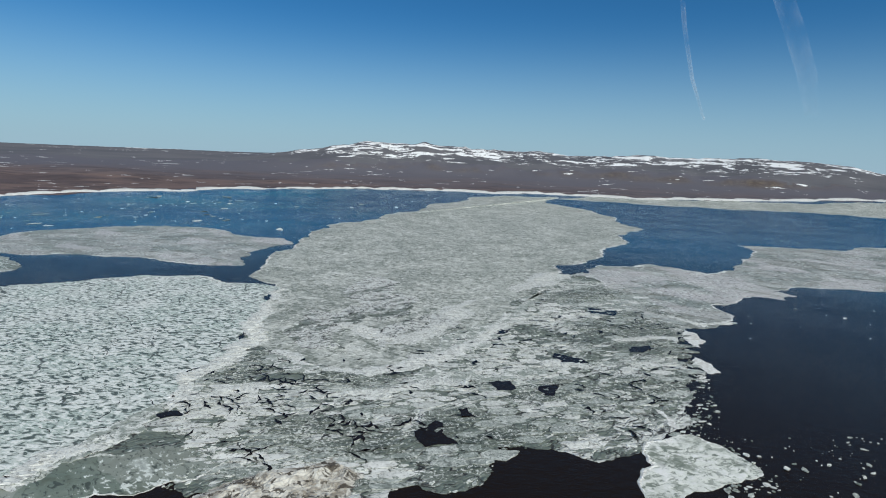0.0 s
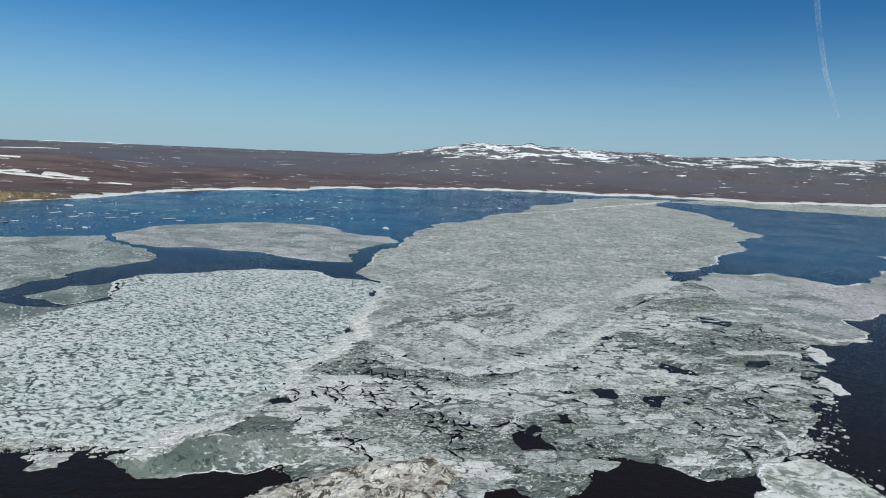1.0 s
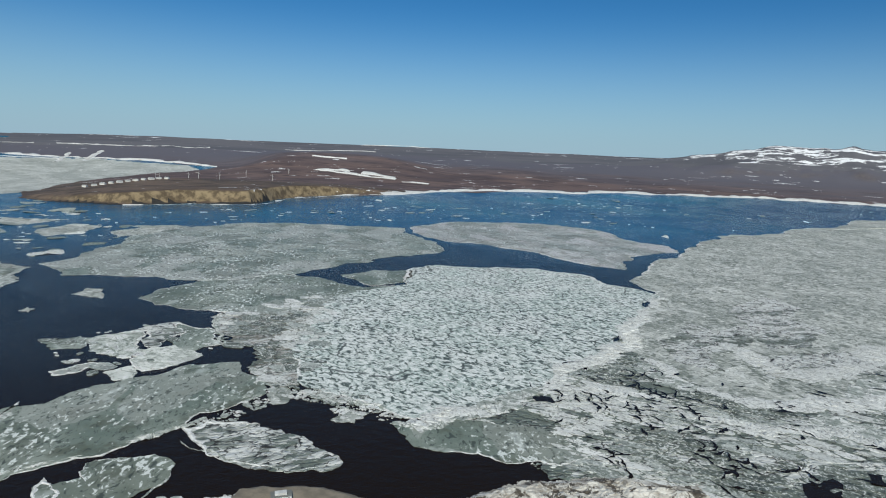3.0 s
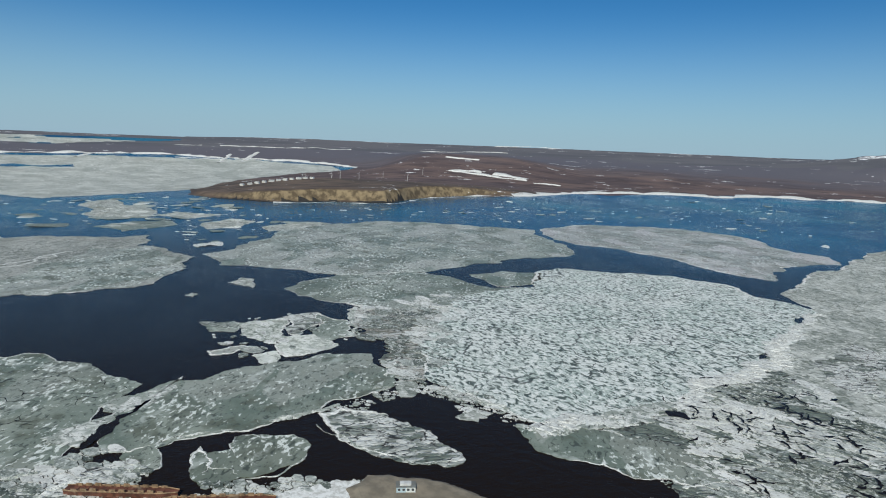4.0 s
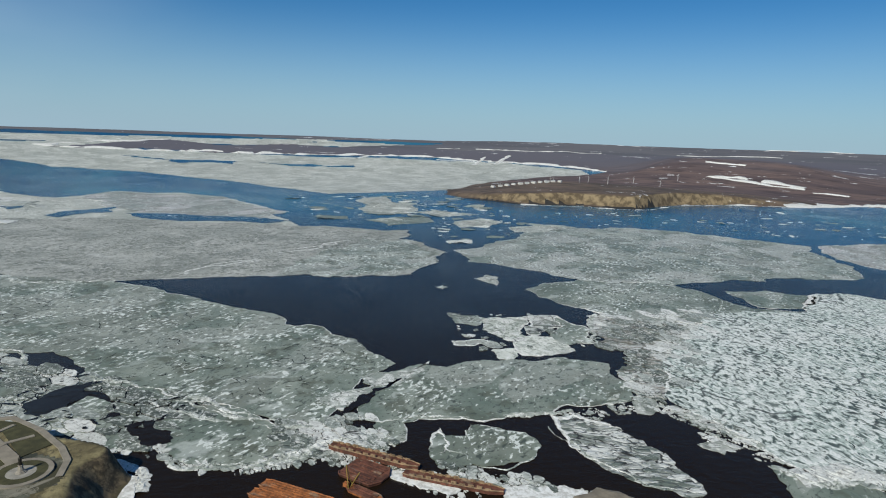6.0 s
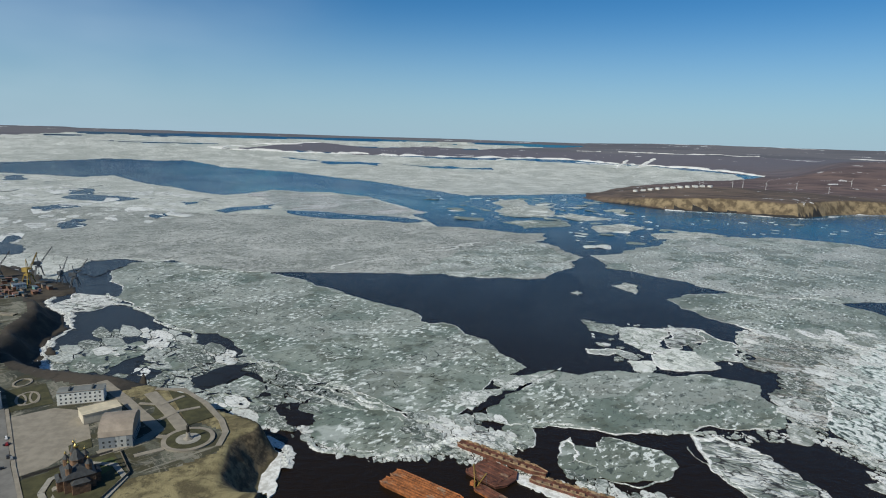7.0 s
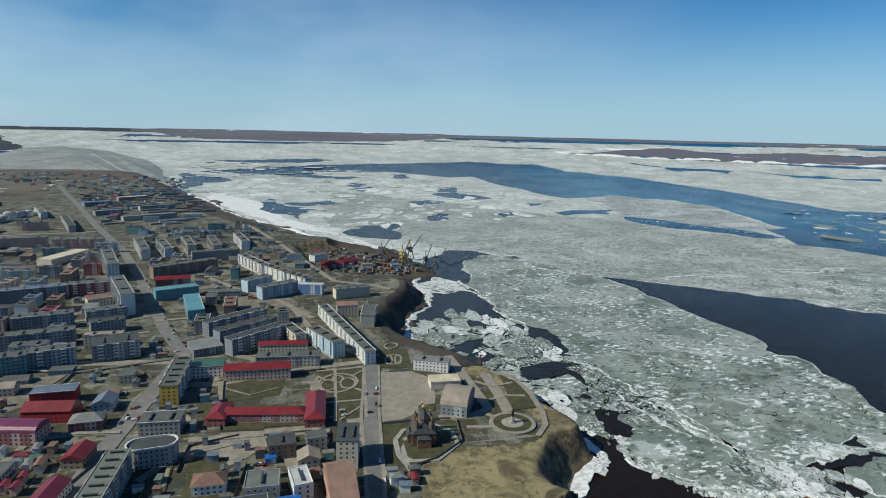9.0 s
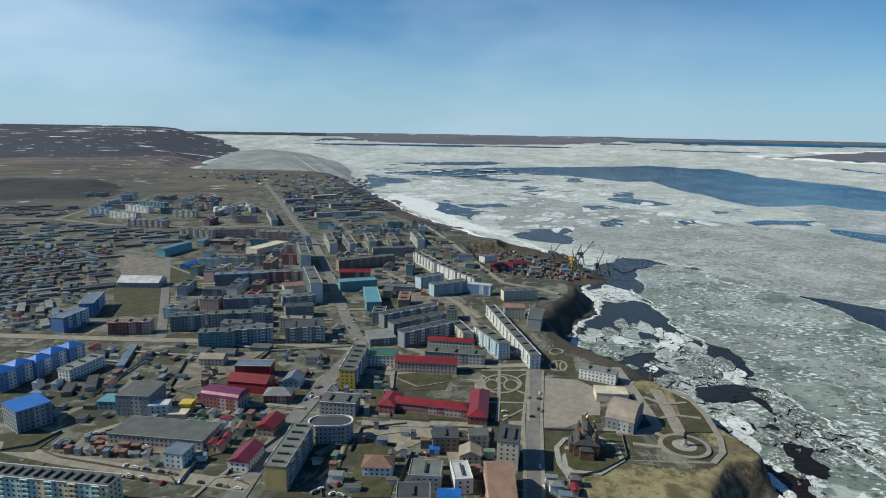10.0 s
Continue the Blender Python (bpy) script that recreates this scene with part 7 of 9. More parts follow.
def barge(x, y, turn, L, W, deck, hull, top, label, hatches=3, sink=0.0, notched=0, ribs=0):
    """A laid-up barge: raked hull, rails along the deck edge and open hatches."""
    ob = new("barge")
    ob.matrix_basis = pose(x, y, -sink, 0, 0, turn)
    bm = bmesh.new()
    st = [(-L / 2, W * 0.36, 1.2), (-L / 2 + L * 0.08, W / 2, 0.0), (L / 2 - L * 0.14, W / 2, 0.0), (L / 2, W * 0.2, 1.6)]
    rows = []
    for px, w, lo in st:
        rows.append([bm.verts.new(p) for p in ((px, -w * 0.92, -1.0 + lo), (px, w * 0.92, -1.0 + lo), (px, w, deck), (px, -w, deck))])
    for a, b in zip(rows, rows[1:]):
        for k in range(4):
            bm.faces.new((a[k], b[k], b[(k + 1) % 4], a[(k + 1) % 4]))
    bm.faces.new(rows[0]), bm.faces.new(rows[-1][::-1])
    bmesh.ops.recalc_face_normals(bm, faces=bm.faces)
    part("hull", bm, hull, ob)
    bm = bmesh.new()
    for s in (-1, 1):
        for a, b in zip(st, st[1:]):
            beam(bm, (a[0], s * a[1], deck + 0.35), (b[0], s * b[1], deck + 0.35), 0.7)
    part("gunwale", bm, top, ob, "tan rusted bulwark")
    for k in range(hatches):
        cx = (k + 0.5) / hatches * L * 0.72 - L * 0.38
        l, w = L * 0.72 / hatches * 0.36, W * 0.3
        bm = bmesh.new()
        for q in ((cx - l, cx + l, -w, -w + 0.35), (cx - l, cx + l, w - 0.35, w), (cx - l, cx - l + 0.35, -w + 0.35, w - 0.35), (cx + l - 0.35, cx + l, -w + 0.35, w - 0.35)):
            box(bm, *q, deck + 0.003, deck + 1.0)
        coaming = part("hatch_coaming", bm, top, ob)
        bm = bmesh.new()
        box(bm, cx - l + 0.36, cx + l - 0.36, -w + 0.36, w - 0.36, deck + 0.01, deck + 0.12)
        part("hatch_floor", bm, DARK_RUST, coaming, "dark hatch opening")
    for k in range(notched):
        px = (k + 0.5) / notched * L * 0.84 - L * 0.44
        for s in (-1, 1):
            bm = bmesh.new()
            box(bm, px - L * 0.03, px + L * 0.025, s * W * 0.42 - 0.35, s * W * 0.42 + 0.35, deck + 0.003, deck + 1.5 + 0.3 * (k % 3), 0.08)
            part("bulwark_block", bm, top, ob)
        bm = bmesh.new()
        box(bm, px - L * 0.022, px + L * 0.02, -W * 0.24, W * 0.24, deck + 0.004, deck + 0.35)
        part("hatch_cover", bm, DARK_RUST, ob, "dark rusted hatch cover")
    for k in range(ribs):
        py = ((k + 0.5) / ribs - 0.5) * W * 0.86
        bm = bmesh.new()
        box(bm, -L * 0.40, L * 0.34, py - W * 0.32 / ribs, py + W * 0.32 / ribs, deck + 0.003, deck + 0.5 + 0.25 * (k % 2), 0.12)
        part("deck_rib", bm, top, ob)
    for s in (-1, 1):
        for px in (-L * 0.42, L * 0.36):
            bm = bmesh.new()
            turned_shape(bm, ((0.3, deck), (0.25, deck + 0.8), (0.4, deck + 0.85), (0.4, deck + 1.05)), 8, px, s * W * 0.36)
            part("bollard", bm, DARK_RUST, ob)
    return tagged(ob, label, "barge", "laid-up barges")


CAR_PAINT = {n: plain("car_" + n, c, 0.35, 0.1, 1, 0.1) for n, c in (("white", (0.7, 0.7, 0.7)), ("grey", (0.25, 0.26, 0.27)), ("dark", (0.03, 0.03, 0.035)), ("red", (0.3, 0.03, 0.03)), ("blue", (0.03, 0.07, 0.2)))}


def first_car(colour):
    ob = new("car")
    bm = bmesh.new()
    box(bm, -2.2, 2.2, -0.88, 0.88, 0.35, 0.95, 0.08)
    box(bm, -1.6, 1.1, -0.8, 0.8, 0.952, 1.5, 0.28)
    part("body", bm, CAR_PAINT[colour], ob)
    bm = bmesh.new()
    box(bm, -1.45, 0.95, -0.83, 0.83, 1.0, 1.36, 0.2)
    part("glazing", bm, GLASS, ob)
    for a in (-1.35, 1.35):
        for b in (-0.8, 0.8):
            bm = bmesh.new()
            turned_shape(bm, ((0.33, -0.1), (0.33, 0.1)), 10)
            part("wheel", bm, RUBBER, ob, at=pose(a, b, 0.33, 90))
    return tagged(ob, "%s parked car on a town street" % colour, "car", "parked cars")


def turbine(x, y, turn):
    z = float(ground_height(np.array([float(x)]), np.array([float(y)]))[0])
    ob = new("wind_turbine")
    ob.matrix_basis = pose(x, y, z - 0.5, 0, 0, turn)
    bm = bmesh.new()
    turned_shape(bm, ((0.9, 0), (0.5, 26)), 8)
    part("tower", bm, FRAME, ob)
    bm = bmesh.new()
    box(bm, -0.8, 0.8, -2.0, 1.2, 25.9, 27.4)
    part("nacelle", bm, FRAME, ob)
    for k in range(3):
        bm = bmesh.new()
        v = [bm.verts.new(p) for p in ((-0.4, -0.12, 0.3), (0.5, -0.12, 0.3), (0.12, -0.06, 12), (-0.08, -0.06, 12), (-0.4, 0.12, 0.3), (0.5, 0.12, 0.3), (0.12, 0.06, 12), (-0.08, 0.06, 12))]
        for f in ((0, 1, 2, 3), (7, 6, 5, 4), (0, 4, 5, 1), (1, 5, 6, 2), (2, 6, 7, 3), (3, 7, 4, 0)):
            bm.faces.new([v[i] for i in f])
        part("blade", bm, FRAME, ob, at=pose(0, -2.2, 26.6) @ pose(0, 0, 0, 0, 120 * k + 25, 0))
    return tagged(ob, "white wind turbine on the brown cape", "wind turbine", "turbines on the cape")


def tank(x, y):
    ob = new("storage_tank")
    ob.matrix_basis = pose(x, y, spot(x, y))
    bm = bmesh.new()
    turned_shape(bm, ((9, -1), (9, 10)), 20)
    part("shell", bm, WALLS["white"], ob, smooth=False)
    bm = bmesh.new()
    turned_shape(bm, ((9.2, 10.004), (8, 11.6), (5, 13), (0.5, 13.8)), 20)
    part("dome_roof", bm, ROOFS["white"], ob, smooth=True)
    return tagged(ob, "white domed storage tank at the edge of town", "tank", "storage tanks")


def derrick(x, y, z):
    """The A-frame derrick that stands on the short barge."""
    ob = new("derrick")
    ob.matrix_basis = pose(x, y, z, 0, 0, 50)
    for s in (-1, 1):
        bm = bmesh.new()
        beam(bm, (0, 2.4 * s, 0), (-3.0, 0.15 * s, 15), 0.5)
        part("leg", bm, CRANE_YELLOW, ob)
    bm = bmesh.new()
    beam(bm, (0.5, 0, 0.6), (7, 0, 12), 0.5)
    part("boom", bm, CRANE_YELLOW, ob)
    bm = bmesh.new()
    beam(bm, (-3.0, 0, 15), (7, 0, 12), 0.12), beam(bm, (7, 0, 12), (7, 0, 3), 0.12)
    part("cable", bm, STEEL, ob)
    bm = bmesh.new()
    box(bm, -4.5, -1.2, -1.6, 1.6, 0, 2.6, 0.1)
    part("winch_house", bm, RUST, ob)
    return tagged(ob, "yellowish A-frame derrick on a rusty barge", "derrick")


def mole():
    """The low sandy mole with a small pale blue cabin on it."""
    edge = rough_line([(-315, 215), (-319, 236), (-300, 253), (-270, 273), (-240, 281), (-228, 250), (-268, 214), (-290, 203)], 3, 0.06, 12)
    n = len(edge)
    cx, cy = sum(p[0] for p in edge) / n, sum(p[1] for p in edge) / n
    verts = []
    for f, z in ((1.06, -0.6), (0.98, 0.9), (0.86, 2.4), (0.6, 3.0)):
        verts += [(cx + (x - cx) * f, cy + (y - cy) * f, z + 0.5 * rolls(np.float64(x), np.float64(y), 9)) for x, y in edge]
    faces = [(k * n + i, k * n + (i + 1) % n, (k + 1) * n + (i + 1) % n, (k + 1) * n + i) for k in range(3) for i in range(n)]
    faces = [f[::-1] for f in faces] + [tuple(range(3 * n, 4 * n))[::-1]]
    tagged(mesh_object("mole", verts, faces, SAND), "low grey-brown sandy mole at the water's edge", "mole", kind="structure")
    ob = new("cabin")
    ob.matrix_basis = pose(-286, 241, 3.2, 0, 0, 52) @ Matrix.Scale(1.25, 4)
    bm = bmesh.new()
    box(bm, -5, 5, -2.6, 2.6, -0.5, 3.0)
    part("wall", bm, WALLS["skyblue"], ob)
    bm = bmesh.new()
    roof_mesh(bm, "flat", 10, 5.2, 3.0)
    part("roof", bm, ROOFS["grey"], ob)
    bm = bmesh.new()
    box(bm, -3.2, 2.8, -1.6, 1.2, 3.36, 4.6)
    part("roof_house", bm, FRAME, ob, "white box on the roof")
    for k in range(4):
        shared("window", PANE, ob, pose(-3.6 + 2.4 * k, -2.603, 0.9))
        shared("window", PANE, ob, pose(0, 0, 0, 0, 0, 180) @ pose(-3.6 + 2.4 * k, -2.603, 0.9))
    tagged(ob, "small pale blue cabin on the sandy mole", "cabin")


SHED_LOOKS = {
    "garage": ((("grey", "felt"), ("brown", "rust"), ("slate", "darkfelt"), ("grey", "grey"), ("brown", "felt")), (2.6, 3.2), ("flat", "flat", "gable"), "low garage with a weathered roof", "garage"),
    "shed": ((("grey", "felt"), ("white", "grey"), ("brown", "rust"), ("slate", "bluegrey"), ("cream", "felt"), ("teal", "greygreen")), (3, 6), ("flat", "gable", "flat"), "small weathered shed among the blocks", "shed"),
    "container": ((("rusty", "rust"), ("maroon", "rust"), ("brown", "darkfelt"), ("teal", "bluegrey"), ("rusty", "felt")), (2.6, 6), ("flat", "flat"), "rusty container or stack on the quay", "container"),
    "house": ((("cream", "rust"), ("white", "bluegrey"), ("brown", "felt"), ("skyblue", "grey"), ("pink", "red"), ("brown", "green")), (3, 6), ("gable", "hip"), "small house with a pitched roof", "house"),
}


def scatter(kind, zone, count, small, large, seed):
    """Many small houses, sheds or garages in one quarter, all lying along its streets."""
    looks, heights, shapes, label, name = SHED_LOOKS[kind]
    rnd = random.Random(seed)
    xs, ys = np.array(zone, float).T
    grid = 38.0 + rnd.choice((-90, 0, 0))
    made, tries = 0, 0
    kinds = []
    for w, r in looks:
        for sh in shapes[:2]:
            L = rnd.uniform(small, large)
            D = max(L * rnd.uniform(0.4, 0.75), 3.5)
            kinds.append((L, D, shed_mesh(L, D, rnd.uniform(*heights), sh, WALLS[w], ROOFS[r])))
    while made < count and tries < count * 25:
        tries += 1
        x, y = rnd.uniform(xs.min(), xs.max()), rnd.uniform(ys.min(), ys.max())
        if not inside(zone, np.float64(x), np.float64(y)):
            continue
        L, D, meshes = rnd.choice(kinds)
        if overlaps(x, y, L / 2 + 1.0) or on_road(x, y, D / 2 + 1.0):
            continue
        made += 1
        turn = grid + rnd.choice((0, 0, 0, 90)) + rnd.gauss(0, 4)
        FOOTPRINTS.append((x, y, radians(turn), L / 2, D / 2))
        ob = new(name)
        ob.matrix_basis = pose(x, y, spot(x, y), 0, 0, turn)
        for part_name, me in zip(("wall", "roof"), meshes):
            shared(part_name, me, ob, Matrix())
        tagged(ob, label, name, "small buildings of the town")


def on_road(x, y, size):
    for line, width in ROADS:
        if away(line, np.float64(x), np.float64(y), False) < width / 2 + size:
            return True
    return False


def infill(zone, count, seed, storeys=(1, 4), length=(14, 34)):
    """Further town buildings between the streets, all along the town's grid."""
    rnd = random.Random(seed)
    xs, ys = np.array(zone, float).T
    made, tries = 0, 0
    while made < count and tries < count * 30:
        tries += 1
        x, y = rnd.uniform(xs.min(), xs.max()), rnd.uniform(ys.min(), ys.max())
        L, D = rnd.uniform(*length), rnd.uniform(10, 14)
        if not inside(zone, np.float64(x), np.float64(y)) or overlaps(x, y, L / 2 + 3) or on_road(x, y, D / 2 + 2):
            continue
        made += 1
        wall, roof, word = rnd.choice((("cream", "felt", "cream"), ("white", "grey", "white"), ("slate", "darkfelt", "slate-grey"), ("skyblue", "bluegrey", "light blue"), ("pink", "felt", "pinkish"), ("grey", "felt", "grey"), ("brown", "rust", "brown"), ("teal", "felt", "teal"), ("white", "felt", "white"), ("paleblue", "felt", "pale blue"), ("cream", "tan", "cream"), ("maroon", "red", "dark red")))
        n = rnd.randint(*storeys)
        building(x, y, 38 + rnd.choice((0, 0, 90)) + rnd.gauss(0, 2), L, D, n, wall, roof, "gable" if n < 3 and rnd.random() < 0.4 else "flat", "%s town building with a weathered roof" % word, 1, 2 if n > 3 else 0, name="town_building")


def fence(pts, label="grey board fence round a yard"):
    """A board fence: posts and plank panels from post to post."""
    ob = new("fence")
    ob.matrix_basis = pose(pts[0][0], pts[0][1], spot(*pts[0]))
    for a, b in zip(pts, pts[1:]):
        n = max(int(math.dist(a, b) / 6), 1)
        turn = math.degrees(math.atan2(b[1] - a[1], b[0] - a[0]))
        for k in range(n):
            x, y = a[0] + (b[0] - a[0]) * (k + 0.5) / n - pts[0][0], a[1] + (b[1] - a[1]) * (k + 0.5) / n - pts[0][1]
            shared("panel", FENCE_PANEL, ob, pose(x, y, 0, 0, 0, turn) @ Matrix.Diagonal((math.dist(a, b) / n / 6.0, 1, 1, 1)))
    return tagged(ob, label, "fence", "yard fences")


def pipe_run(pts, label="pale insulated heating pipe on low supports"):
    """A heating main above ground: a boxed pipe on short concrete blocks."""
    ob = new("heating_pipe")
    z = spot(*pts[0])
    ob.matrix_basis = pose(pts[0][0], pts[0][1], z)
    for a, b in zip(pts, pts[1:]):
        bm = bmesh.new()
        p, q = (a[0] - pts[0][0], a[1] - pts[0][1], 1.5), (b[0] - pts[0][0], b[1] - pts[0][1], 1.5)
        beam(bm, p, q, 1.3)
        part("pipe", bm, PIPE, ob)
        n = max(int(math.dist(a, b) / 9), 1)
        for k in range(n):
            u = (k + 0.5) / n
            bm = bmesh.new()
            x, y = p[0] + (q[0] - p[0]) * u, p[1] + (q[1] - p[1]) * u
            box(bm, x - 0.5, x + 0.5, y - 0.5, y + 0.5, -0.6, 0.84)
            part("support", bm, CONCRETE, ob)
    return tagged(ob, label, "pipe", "heating pipes")


def stepped(bm, xs, tops, y0, y1, z0):
    """Adds one long body whose top steps up and down along x."""
    line = [(xs[0], z0)]
    for k, z in enumerate(tops):
        line += [(xs[k], z), (xs[k + 1], z)]
    line.append((xs[-1], z0))
    front = [bm.verts.new((x, y0, z)) for x, z in line]
    back = [bm.verts.new((x, y1, z)) for x, z in line]
    bm.faces.new(front[::-1]), bm.faces.new(back)
    n = len(line)
    for k in range(n):
        bm.faces.new((front[k], front[(k + 1) % n], back[(k + 1) % n], back[k]))


def plank_panel():
    bm = bmesh.new()
    stepped(bm, [-3.0, -2.84] + [-1.87 + k * 0.97 for k in range(6)], [2.2] + [1.9 + 0.1 * (k % 2) for k in range(6)], -0.05, 0.05, -0.4)
    me = bpy.data.meshes.new("panel")
    bm.to_mesh(me)
    bm.free()
    me.materials.append(plain("weathered_boards", (0.17, 0.15, 0.125), 0.9, 0, 1.2, 0.4))
    return me


FENCE_PANEL, PIPE = plank_panel(), plain("pipe_wrap", (0.36, 0.34, 0.29), 0.8, 0, 3, 0.4)


def garage_rows(zone, count, seed, turn):
    """Long rows of joined garages and stores with felt and sheet roofs."""
    rnd = random.Random(seed)
    xs, ys = np.array(zone, float).T
    made, tries = 0, 0
    while made < count and tries < count * 40:
        tries += 1
        x, y = rnd.uniform(xs.min(), xs.max()), rnd.uniform(ys.min(), ys.max())
        L, D, h = rnd.uniform(14, 62), rnd.uniform(5.5, 8), rnd.uniform(2.6, 3.6)
        if not inside(zone, np.float64(x), np.float64(y)) or overlaps(x, y, 5) or on_road(x, y, 7):
            continue
        a = turn + rnd.gauss(0, 3)
        ca, sa = math.cos(radians(a)), math.sin(radians(a))
        if any(overlaps(x + u * L * ca, y + u * L * sa, 4) or on_road(x + u * L * ca, y + u * L * sa, 5) for u in (-0.5, -0.25, 0.25, 0.5)):
            continue
        made += 1
        FOOTPRINTS.append((x, y, radians(a), L / 2, D / 2))
        ob = new("garage_row")
        ob.matrix_basis = pose(x, y, spot(x, y), 0, 0, a)
        wall, roof = rnd.choice((("grey", "felt"), ("white", "felt"), ("slate", "darkfelt"), ("grey", "greygreen"), ("brown", "felt"), ("skyblue", "bluegrey"), ("brown", "darkfelt"), ("grey", "grey")))
        bm = bmesh.new()
        box(bm, -L / 2, L / 2, -D / 2, D / 2, -0.8, h)
        part("wall", bm, WALLS[wall], ob)
        bm = bmesh.new()
        n = max(int(L / 9), 1)
        stepped(bm, [-L / 2 - 0.2 + k * (L + 0.4) / n for k in range(n + 1)], [h + 0.2 + 0.13 * (k % 2) + rnd.uniform(0.01, 0.12) for k in range(n)], -D / 2 - 0.25, D / 2 + 0.25, h + 0.003)
        part("roof", bm, ROOFS[roof], ob)
        bm = bmesh.new()
        for k in range(int(L / 3.6)):
            x0 = -L / 2 + 0.4 + k * 3.6
            box(bm, x0, x0 + 2.6, -D / 2 - 0.08, -D / 2 - 0.003, 0.0, 2.2)
            box(bm, x0, x0 + 2.6, D / 2 + 0.003, D / 2 + 0.08, 0.0, 2.2)
        part("doors", bm, ROOFS[rnd.choice(("rust", "bluegrey", "greygreen"))], ob)["kind"] = "stuff"
        tagged(ob, "long row of joined garages with patched roofs", "garage", "garage rows")


FIRST_CARS = []


def park_cars(line, count, seed):
    rnd = random.Random(seed)
    for k in range(count):
        i = rnd.randrange(len(line) - 1)
        u = rnd.random()
        a, b = line[i], line[i + 1]
        turn = math.degrees(math.atan2(b[1] - a[1], b[0] - a[0]))
        side = rnd.choice((-4.2, 4.2, -6.0))
        x = a[0] + (b[0] - a[0]) * u - math.sin(radians(turn)) * side
        y = a[1] + (b[1] - a[1]) * u + math.cos(radians(turn)) * side
        if overlaps(x, y, 1.5):
            continue
        m = pose(x, y, spot(x, y) + 0.6, 0, 0, turn + rnd.choice((0, 0, 90, 180)))
        colour = rnd.choice(("white", "white", "grey", "dark", "red", "blue"))
        again = [c for n, c in FIRST_CARS if n == colour]
        if again:
            copy_thing(again[0], m)
        else:
            ob = first_car(colour)
            ob.matrix_basis = m
            FIRST_CARS.append((colour, ob))


building(-103.2, -370.4, 121.9, 85.6, 12, 5, 'paleblue', 'felt', 'flat', 'pale blue and ochre panel apartment block with grey felt roof', 2, 14, name='apartment_block')
building(-214.1, -295.1, -145.4, 53.5, 13, 5, 'grey', 'greygreen', 'flat', 'grey-green apartment block with ochre end walls along the street', 2, 6, name='apartment_block', ends='ochre')
round_office(-253.6, -303.4, 134.4, 30, 15, 4)
building(-342.2, -376.1, -144.1, 62.1, 13, 5, 'grey', 'felt', 'flat', 'apartment block with a yellow end wall', 1, 5, name='apartment_block', ends='yellow')
building(-286.9, -331.9, 123.1, 26.8, 17, 3, 'grey', 'felt', 'flat', 'low grey building with a dark flat roof', 1, 2, name='office_building')
building(-330.4, -280.3, 117.4, 59.5, 12, 2, 'maroon', 'red', 'hip', 'long school building under a red hipped roof', 2, 0, name='school')
building(-355.1, -253.0, -146.4, 47.5, 14, 2, 'maroon', 'red', 'hip', 'red-roofed wing of the school', 1, 0, name='school_wing')
building(-316.8, -308.2, -152.1, 26.0, 13, 2, 'maroon', 'red', 'hip', 'small red-roofed wing of the school', 1, 0, name='school_wing')
building(-389.6, -335.0, 124.5, 53.3, 14, 3, 'pink', 'red', 'gable', 'pinkish three-storey building under a red roof', 1, 0, name='office_building')
building(-376.9, -377.3, 125.6, 25.9, 20, 3, 'white', 'green', 'flat', 'white-walled building with a green roof', 1, 0, name='office_building')
building(-418.2, -421.3, 146.6, 26.4, 30, 2, 'slate', 'grey', 'flat', 'wide low school building with a grey roof', 1, 0, name='school')
building(-480.3, -439.6, 164.4, 68.7, 12, 5, 'slate', 'darkfelt', 'flat', 'grey-violet panel apartment block', 1, 4, name='apartment_block')
building(-463.1, -411.4, 164.8, 65.2, 12, 5, 'slate', 'darkfelt', 'flat', 'grey-violet panel apartment block', 1, 4, name='apartment_block')
building(-447.1, -386.0, 166.7, 59.6, 12, 5, 'slate', 'darkfelt', 'flat', 'grey-violet panel apartment block', 1, 4, name='apartment_block')
building(-445.7, -352.5, 121.4, 44.2, 10, 3, 'cream', 'red', 'gable', 'narrow building under a red roof', 1, 0, name='office_building')
building(-424.2, -330.0, 121.2, 54.6, 15, 3, 'slate', 'felt', 'flat', 'grey block with a dark flat roof', 1, 3, name='apartment_block')
building(-508.6, -326.2, -130.6, 161.9, 10, 4, 'white', 'felt', 'flat', 'long white apartment block running down to the square', 1, 8, name='apartment_block')
building(-470.4, -322.8, -118.6, 55.0, 12, 5, 'skyblue', 'felt', 'flat', 'light blue apartment block', 1, 3, name='apartment_block')
building(-476.5, -363.9, -123.0, 41.6, 11, 4, 'cream', 'felt', 'flat', 'cream apartment block in the town', 1, 2, name='apartment_block')
building(-471.1, -211.0, 102.8, 31.0, 12, 3, 'white', 'grey', 'flat', 'white three-storey building beside the shore', 2, 2, name='hotel')
building(-443.1, -187.1, 124.1, 24.8, 16, 2, 'cream', 'cream', 'flat', 'low hall with a pale cream roof', 0, 0, name='hall')
building(-409.5, -161.2, 99.7, 19.9, 30, 2.6, 'slate', 'tan', 'arch', 'culture hall with a tan vaulted roof and grey panelled front', 1, 0, name='hall')
building(-309.8, -196.2, 118.8, 13.3, 24, 6, 'cream', 'darkfelt', 'flat', 'cream six-storey block with a dark roof', 2, 2, name='apartment_block')
building(-270.0, -176.4, 130.8, 14.4, 40, 4, 'salmon', 'salmon', 'gable', 'salmon-roofed apartment block along the main street', 1, 3, name='apartment_block')
building(-267.7, -202.1, 137.0, 10.9, 20, 3, 'white', 'white', 'parapet', 'white block with a light roof and parapet', 2, 1, name='office_building')
